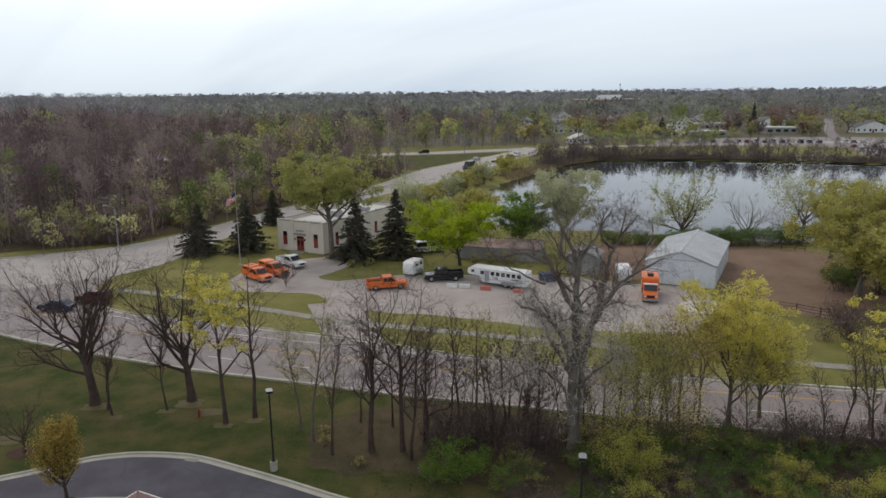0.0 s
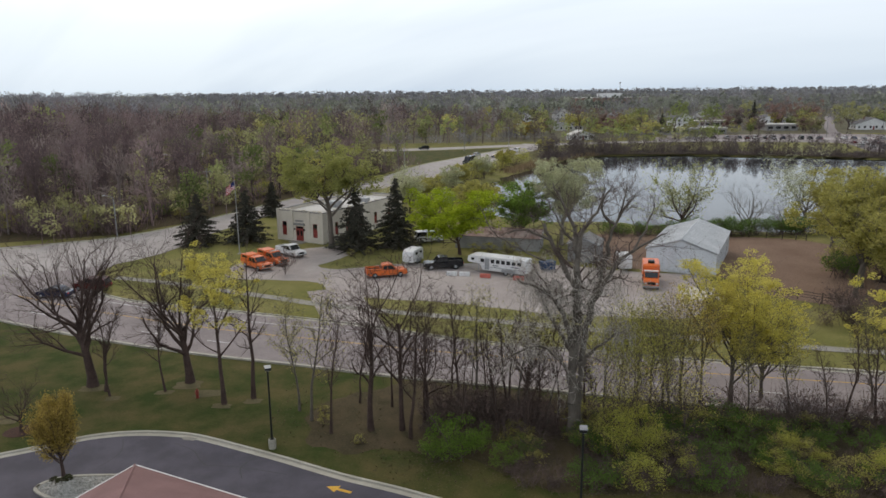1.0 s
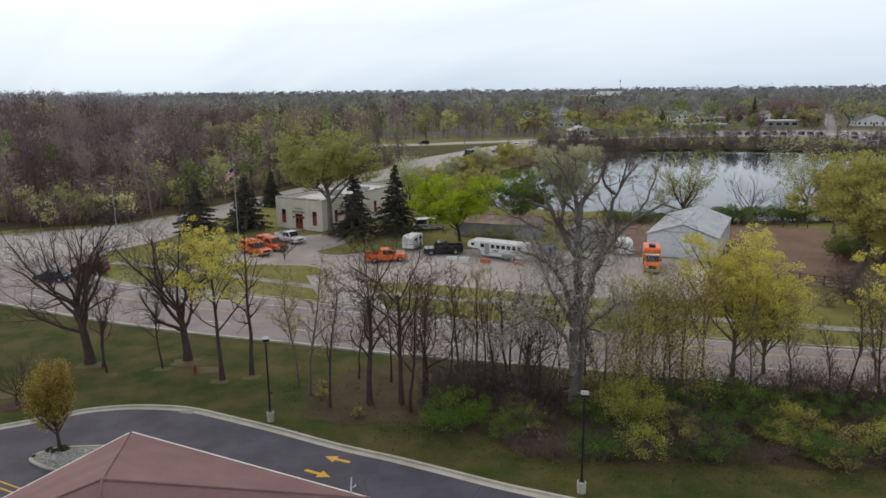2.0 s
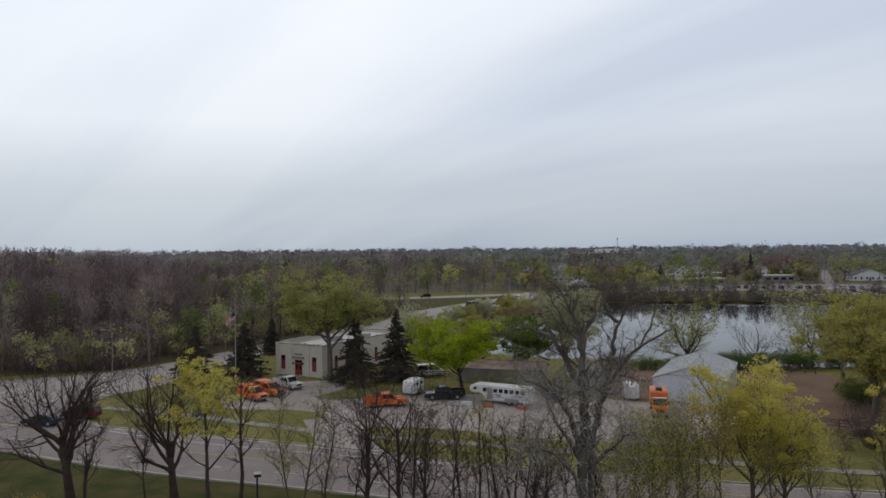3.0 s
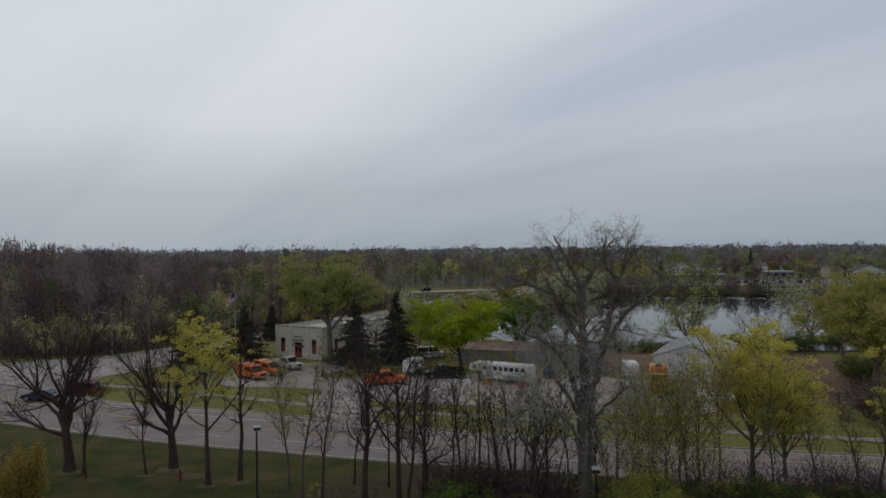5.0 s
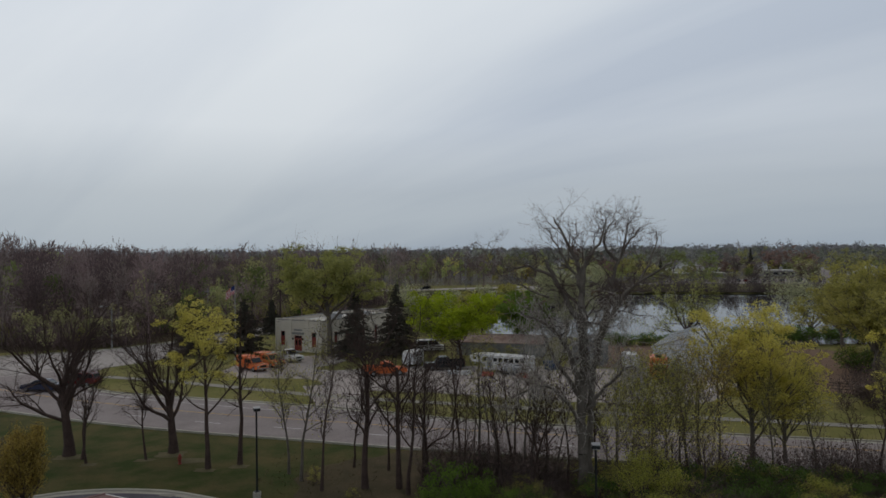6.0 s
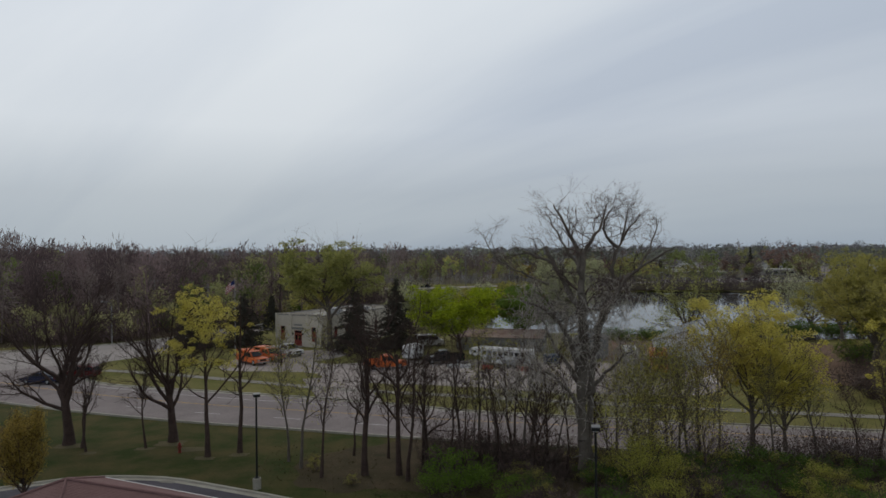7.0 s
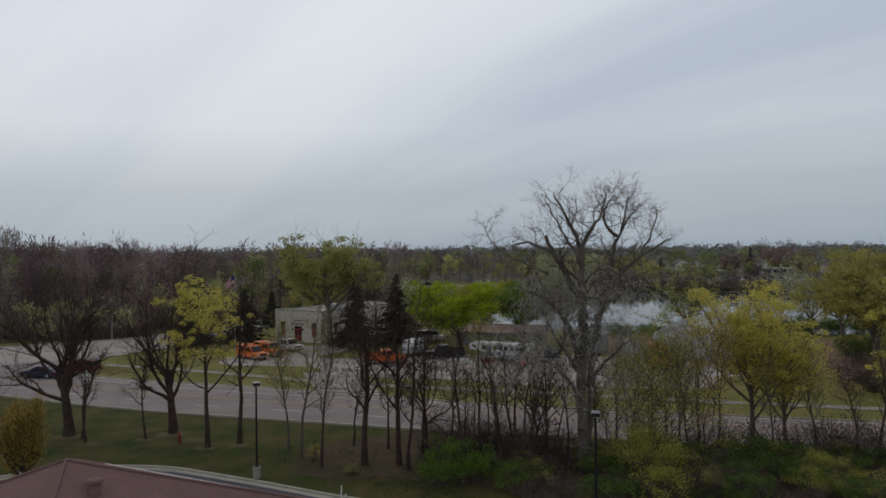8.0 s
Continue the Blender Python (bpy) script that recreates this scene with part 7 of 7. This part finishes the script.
fire_hydrant(-21.4, 57.8)


def barrier(x, y, turn, mat, label):
    v = thing("traffic_barrier", label, "barrier", "yard barriers", pose(x, y, 0.03, 0, 0, turn))
    part("body", prism([(-0.75, 0.0), (-0.75, 0.5), (-0.7, 0.55), (0.7, 0.55), (0.75, 0.5), (0.75, 0.0)], -0.22, 0.22), mat, v, "", 0.03)
    for s in (-0.45, 0.45):
        part("foot", boxed(s - 0.15, -0.3, 0.0, s + 0.15, 0.3, 0.08), mat, v)


for x, y, a in ((1.2, 98.7, -8), (3.0, 98.4, -8)):
    barrier(x, y, a, M["white_paint"], "low white barrier block standing in the yard")
for x, y, a in ((5.9, 97.2, -10), (10.4, 95.6, -20)):
    barrier(x, y, a, M["red_barrier"], "low faded red barrier block standing in the yard")
v = thing("waste_bin", "blue plastic waste skip beside the yard", "bin", m=pose(15.2, 101.4, 0.0, 0, 0, 20))
part("body", prism([(-0.9, 0.12), (-1.05, 1.25), (1.05, 1.25), (0.9, 0.12)], -0.7, 0.7), M["blue_plastic"], v, "", 0.04)
part("lid", boxed(-1.1, -0.74, 1.255, 1.1, 0.74, 1.33), M["blue_plastic"], v, "", 0.02)
for sx in (-0.7, 0.7):
    for sy in (-0.5, 0.5):
        part("caster", tubed([(sx, sy - 0.04, 0.07), (sx, sy + 0.04, 0.07)], 0.07, 8), M["rubber"], v)


def fence(points, label, h=1.3, gap=2.4):
    v = thing("fence", label, "fence")
    run = smooth_line(points, gap)
    for p, q in zip(run, run[1:]):
        part("post", boxed(p[0] - 0.06, p[1] - 0.06, -0.1, p[0] + 0.06, p[1] + 0.06, h), M["dark_wood"], v)
        for z in (0.45, 0.8, 1.15):
            part("rail", tubed([(p[0], p[1] - 0.07, z), (q[0], q[1] - 0.07, z)], 0.045, 4), M["dark_wood"], v)
    part("post", boxed(run[-1][0] - 0.06, run[-1][1] - 0.06, -0.1, run[-1][0] + 0.06, run[-1][1] + 0.06, h), M["dark_wood"], v)


fence([(39.2, 95.2), (40.4, 88.4), (44, 85.4), (48.5, 82.2), (56, 84.5), (62, 88)], "dark wooden paddock fence with three rails")
fence([(30.5, 126.0), (46, 125.4), (62, 119.5)], "dark wooden fence along the paddock's far side")
fence([(-2, 119.6), (6, 118.8), (14, 120.0)], "dark board fence behind the sheds", 1.7)

# roof vent and aerial on the red roof
v = thing("roof_vent", "round mauve-red roof vent cap", "roof vent", m=clinic.matrix_basis @ Matrix.Translation((10.59, -8.84, 6.34)))
part("collar", tubed([(0, 0, -0.25), (0, 0, 0.05), (0, 0, 0.13)], [0.25, 0.22, 0.2], 14), M["shingle"], v)
part("cap", tubed([(0, 0, 0.131), (0, 0, 0.18), (0, 0, 0.28), (0, 0, 0.33)], [0.30, 0.34, 0.29, 0.12], 18), M["shingle"], v)
v = thing("roof_aerial", "small white forked aerial at the roof's edge", "aerial", m=clinic.matrix_basis @ Matrix.Translation((CS - 1.15, -0.05, 3.5)))
part("mast", tubed([(0, 0, -0.1), (0.05, 0, 0.45), (0.08, 0, 0.98)], [0.045, 0.04, 0.03], 8), M["white_paint"], v)
part("prong", tubed([(0.05, 0, 0.42), (0.26, 0.02, 0.50), (0.31, 0.02, 0.62)], 0.03, 6), M["white_paint"], v)

# storm drain throat in the kerb, mulch round, low plants in the island
patch("drain_apron", [(-20.0, 50.55), (-18.9, 50.3), (-19.05, 49.85), (-20.05, 50.1)], 0.075, M["path"], "pale concrete drain apron in the gutter", 0, "drain", 0)
patch("mulch_bed", [(-34.4, 51.2), (-33.2, 50.6), (-32.0, 51.2), (-31.9, 52.2), (-33.2, 52.8), (-34.4, 52.3)], 0.04, M["mulch"], "round bed of dark brown mulch", 0.2, "planting bed", 0.4)
LOW = bush_kind(470, 1.2, 0.45, M["shrub"], 420, 0.07, "low dark green ground-cover plant", 10)
for x, y in ((-26.7, 44.3), (-26.2, 44.1), (-25.7, 44.3), (-25.9, 44.6)):
    bush(LOW, x, y, 0.55, x * 40, z=0.12, group="island plants")

# fallen leaves where the brush meets the lawn, one mass
drng = np.random.default_rng(21)
n = 4200
fx = drng.uniform(-14, 40, n)
fy = np.interp(fx, (-14, -10, -6, 0, 6, 14, 30, 40), (52, 50.5, 47.5, 45.5, 44, 41.5, 39, 37.6)) + drng.normal(0, 1.5, n) + np.where(fx < -5, drng.uniform(0, 9, n), 0)
ok = fy > np.interp(fx, [p[0] for p in LOT_KERB], [p[1] for p in LOT_KERB]) + 0.6
fp = np.stack([fx[ok], fy[ok], drng.uniform(0.05, 0.085, ok.sum())], 1)
tagged(new("leaf_litter", fast_mesh("leaf_litter", *leaves_np(drng, fp, 0.07, 0.8), M["bare_soil"])), "scattered brown fallen leaves on the lawn's edge", "leaves", "", "stuff")

# loose stones in the island, one mass
srng = np.random.default_rng(12)
SV, SF = [], []
octa = np.array([(1, 0, 0), (0, 1, 0), (-1, 0, 0), (0, -1, 0), (0, 0, 0.7), (0, 0, -0.4)])
tri = np.array([(0, 1, 4), (1, 2, 4), (2, 3, 4), (3, 0, 4), (1, 0, 5), (2, 1, 5), (3, 2, 5), (0, 3, 5)])
while len(SV) < 620:
    p = (srng.uniform(-27.3, -18.8), srng.uniform(41.5, 45.2))
    if inside(p, ISLAND) and min(math.hypot(p[0] - q[0], p[1] - q[1]) for q in ISLAND) > 0.3:
        a = srng.uniform(0, 6.28)
        rot = np.array(((math.cos(a), -math.sin(a), 0), (math.sin(a), math.cos(a), 0), (0, 0, 1)))
        SF.append(tri + 6 * len(SV))
        SV.append((octa * srng.uniform(0.07, 0.17, 3)) @ rot.T + np.array((*p, 0.14)))
tagged(new("island_stones", fast_mesh("island_stones", np.concatenate(SV), np.concatenate(SF), M["cobble"])), "loose pale stones covering the car park island", "stones", "", "stuff")

# bare worn rings in the lawn under the trees
for x, y, r in ((-31.5, 59.9, 1.6), (-24.7, 58.9, 1.0), (-23.1, 60.4, 2.0), (-18.7, 56.0, 1.1), (-16.3, 57.2, 1.1), (-20.8, 58.6, 1.7), (-28.6, 57.8, 1.0), (-36, 54, 1.7)):
    patch("bare_patch", [(x + 0.8 * r * math.cos(a) * (1.3 if k % 2 else 0.8), y + 0.45 * r * math.sin(a)) for k, a in enumerate(np.arange(0, 6.28, 0.785))], 0.036, M["bare_soil"], "worn bare patch in the lawn under a tree", 0.5, "ground", 0.4)

# tar-sealed cracks in the car park
for k, pts in enumerate(([(-20.5, 49.6), (-18.6, 48.4), (-17.6, 46.9), (-16.9, 46.2)], [(-13.6, 47.4), (-14.4, 45.9), (-13.9, 44.4)], [(-16.9, 46.2), (-14.4, 45.9), (-11.0, 44.9)], [(-4.2, 41.9), (-5.0, 40.3), (-4.6, 38.6)], [(2.2, 39.4), (1.2, 37.2), (1.8, 35.0)], [(-24.6, 50.3), (-23.9, 48.2), (-24.5, 46.2)])):
    ribbon_sheet("sealed_crack", smooth_line(pts, 0.4), -0.025, 0.025, 0.054, M["black_metal"], "dark tar-sealed crack in the asphalt", category="crack")

# reeds on the lake's left shore, one mass
rr = np.random.default_rng(8)
sp = []
for p in LAKE:
    if (p[0] < 62 and p[1] > 225):
        for _ in range(180):
            sp.append((p[0] + rr.normal(0, 1.6) - 1.5, p[1] + rr.normal(0, 2.2) + 1.0))
sp = np.array(sp)
b0 = np.column_stack([sp, np.full(len(sp), -0.3)])
tip = b0 + np.column_stack([rr.normal(0, 0.25, len(sp)), rr.normal(0, 0.25, len(sp)), rr.uniform(1.2, 2.3, len(sp))])
tagged(new("reed_bed", fast_mesh("reed_bed", *slivers_np(rr, b0, tip, 0.10), M["reed"])), "dry tan reeds along the lake shore", "reeds", "", "stuff")


# ---------------------------------------------------------------- houses beyond the lake
def house(x, y, w, d, eave, ridge, turn, wall, roof, label, floors=1, chimney=False):
    v = thing("house", label, "house", "houses beyond the lake", pose(x, y, 0, 0, 0, turn))
    part("wall", prism([(0, 0), (w, 0), (w, eave), (w / 2, ridge), (0, eave)], 0, d), wall, v)
    for s in (0, 1):
        a = [(w / 2, ridge + 0.05), (w / 2, ridge + 0.25), (w + 0.5, eave - 0.05), (w + 0.5, eave - 0.25)]
        if s:
            a = [(w - px, pz) for px, pz in a]
        part("roof", prism(a, -0.5, d + 0.5), roof, v)
    for f in range(floors):
        for k in range(max(2, int(w / 3))):
            wx = (k + 0.5) * w / max(2, int(w / 3))
            z = 0.9 + f * 2.7
            wi = part("window", boxed(wx - 0.55, -0.05, z, wx + 0.55, -0.003, z + 1.3), M["glass"], v)
            part("window_frame", boxed(wx - 0.62, -0.08, z - 0.12, wx + 0.62, -0.052, z), M["white_paint"], wi)
        for k in range(max(2, int(d / 3.2))):
            wy = (k + 0.5) * d / max(2, int(d / 3.2))
            z = 0.9 + f * 2.7
            for px in ((-0.05, -0.003), (w + 0.003, w + 0.05)):
                part("window", boxed(px[0], wy - 0.55, z, px[1], wy + 0.55, z + 1.3), M["glass"], v)
    part("door", boxed(w * 0.5 - 0.5, -0.09, 0, w * 0.5 + 0.5, -0.055, 2.1), M["red_door"], v)
    if chimney:
        part("chimney", boxed(w * 0.3, d * 0.5, eave, w * 0.3 + 0.8, d * 0.5 + 0.8, ridge + 1.0), M["brick"], v)
    return v


WH, GR = M["white_paint"], M["house_roof"]
house(155, 478, 11, 13, 5.5, 9.2, 12, WH, GR, "white two-storey gabled house among trees", 2, True)
house(70, 452, 18, 10, 3.4, 6.4, -6, M["house_wall"], GR, "pale single-storey house with grey roof", 1)
house(93, 590, 12, 12, 5.6, 9.6, 8, M["house_wall"], GR, "pale two-storey house with grey roof", 2, True)
house(66, 366, 12, 7, 2.7, 4.6, 14, WH, M["roof_white"], "low white building beside the lake", 1)
house(226, 515, 22, 11, 3.4, 6.6, 4, WH, GR, "long white single-storey house", 1)
house(246, 430, 20, 10, 3.4, 6.8, -4, WH, GR, "white house with broad grey roof", 1, True)
house(272, 412, 12, 10, 3.4, 6.4, 10, M["house_wall"], GR, "pale house with grey roof", 1)
house(120, 512, 12, 10, 5.0, 8.2, 20, M["brick"], GR, "brown brick house with grey roof", 2, True)
house(193, 560, 14, 10, 4.6, 8.0, -12, M["house_wall"], GR, "pale house with grey roof", 1)
house(56, 520, 11, 10, 5.0, 8.4, 4, WH, GR, "white house with steep grey roof", 2)
house(300, 470, 16, 10, 3.6, 6.8, 6, WH, GR, "white house with grey roof", 1)
house(40, 600, 14, 10, 4.6, 8.0, -8, M["house_wall"], M["brick"], "pale house with brown roof", 1)


def flat_hall(x, y, w, d, h, turn, wall, label, tower=None, bays=8, group="low buildings beyond the lake"):
    v = thing("hall", label, "building", group, pose(x, y, 0, 0, 0, turn))
    part("wall", boxed(0, 0, 0, w, d, h), wall, v)
    part("roof", boxed(-0.3, -0.3, h + 0.002, w + 0.3, d + 0.3, h + 0.5), M["roof_white"], v, "flat white roof")
    for k in range(bays):
        x0 = (k + 0.2) * w / bays
        part("window", boxed(x0, -0.06, h * 0.35, x0 + 0.6 * w / bays, -0.003, h * 0.75), M["glass"], v)
    if tower:
        part("upper_storey", boxed(w * tower[0], d * 0.2, h + 0.51, w * tower[1], d * 0.8, h + tower[2]), M["white_paint"], v)
    return v


flat_hall(166, 476, 26, 12, 3.6, -3, M["house_wall"], "long low building with flat white roof")
flat_hall(192, 428, 18, 12, 3.4, -3, M["grey_wood"], "low grey building with flat white roof", None, 4)
flat_hall(118, 404, 40, 10, 3.2, -4, M["grey_wood"], "long low grey building beside the car park")
flat_hall(140, 760, 74, 30, 15.5, -2, M["brick"], "large far brown building with white top storey", (0.34, 0.66, 4.5), 14, "far building")
v = thing("radio_mast", "thin far steel radio mast", "mast", m=pose(190, 780, 0))
part("mast", tubed([(0, 0, 0), (0, 0, 30)], [0.4, 0.25], 6), M["steel"], v)
part("mast_head", tubed([(0, 0, 30.01), (0, 0, 30.8), (0, 0, 32)], [0.9, 0.9, 0.1], 8), M["steel"], v)
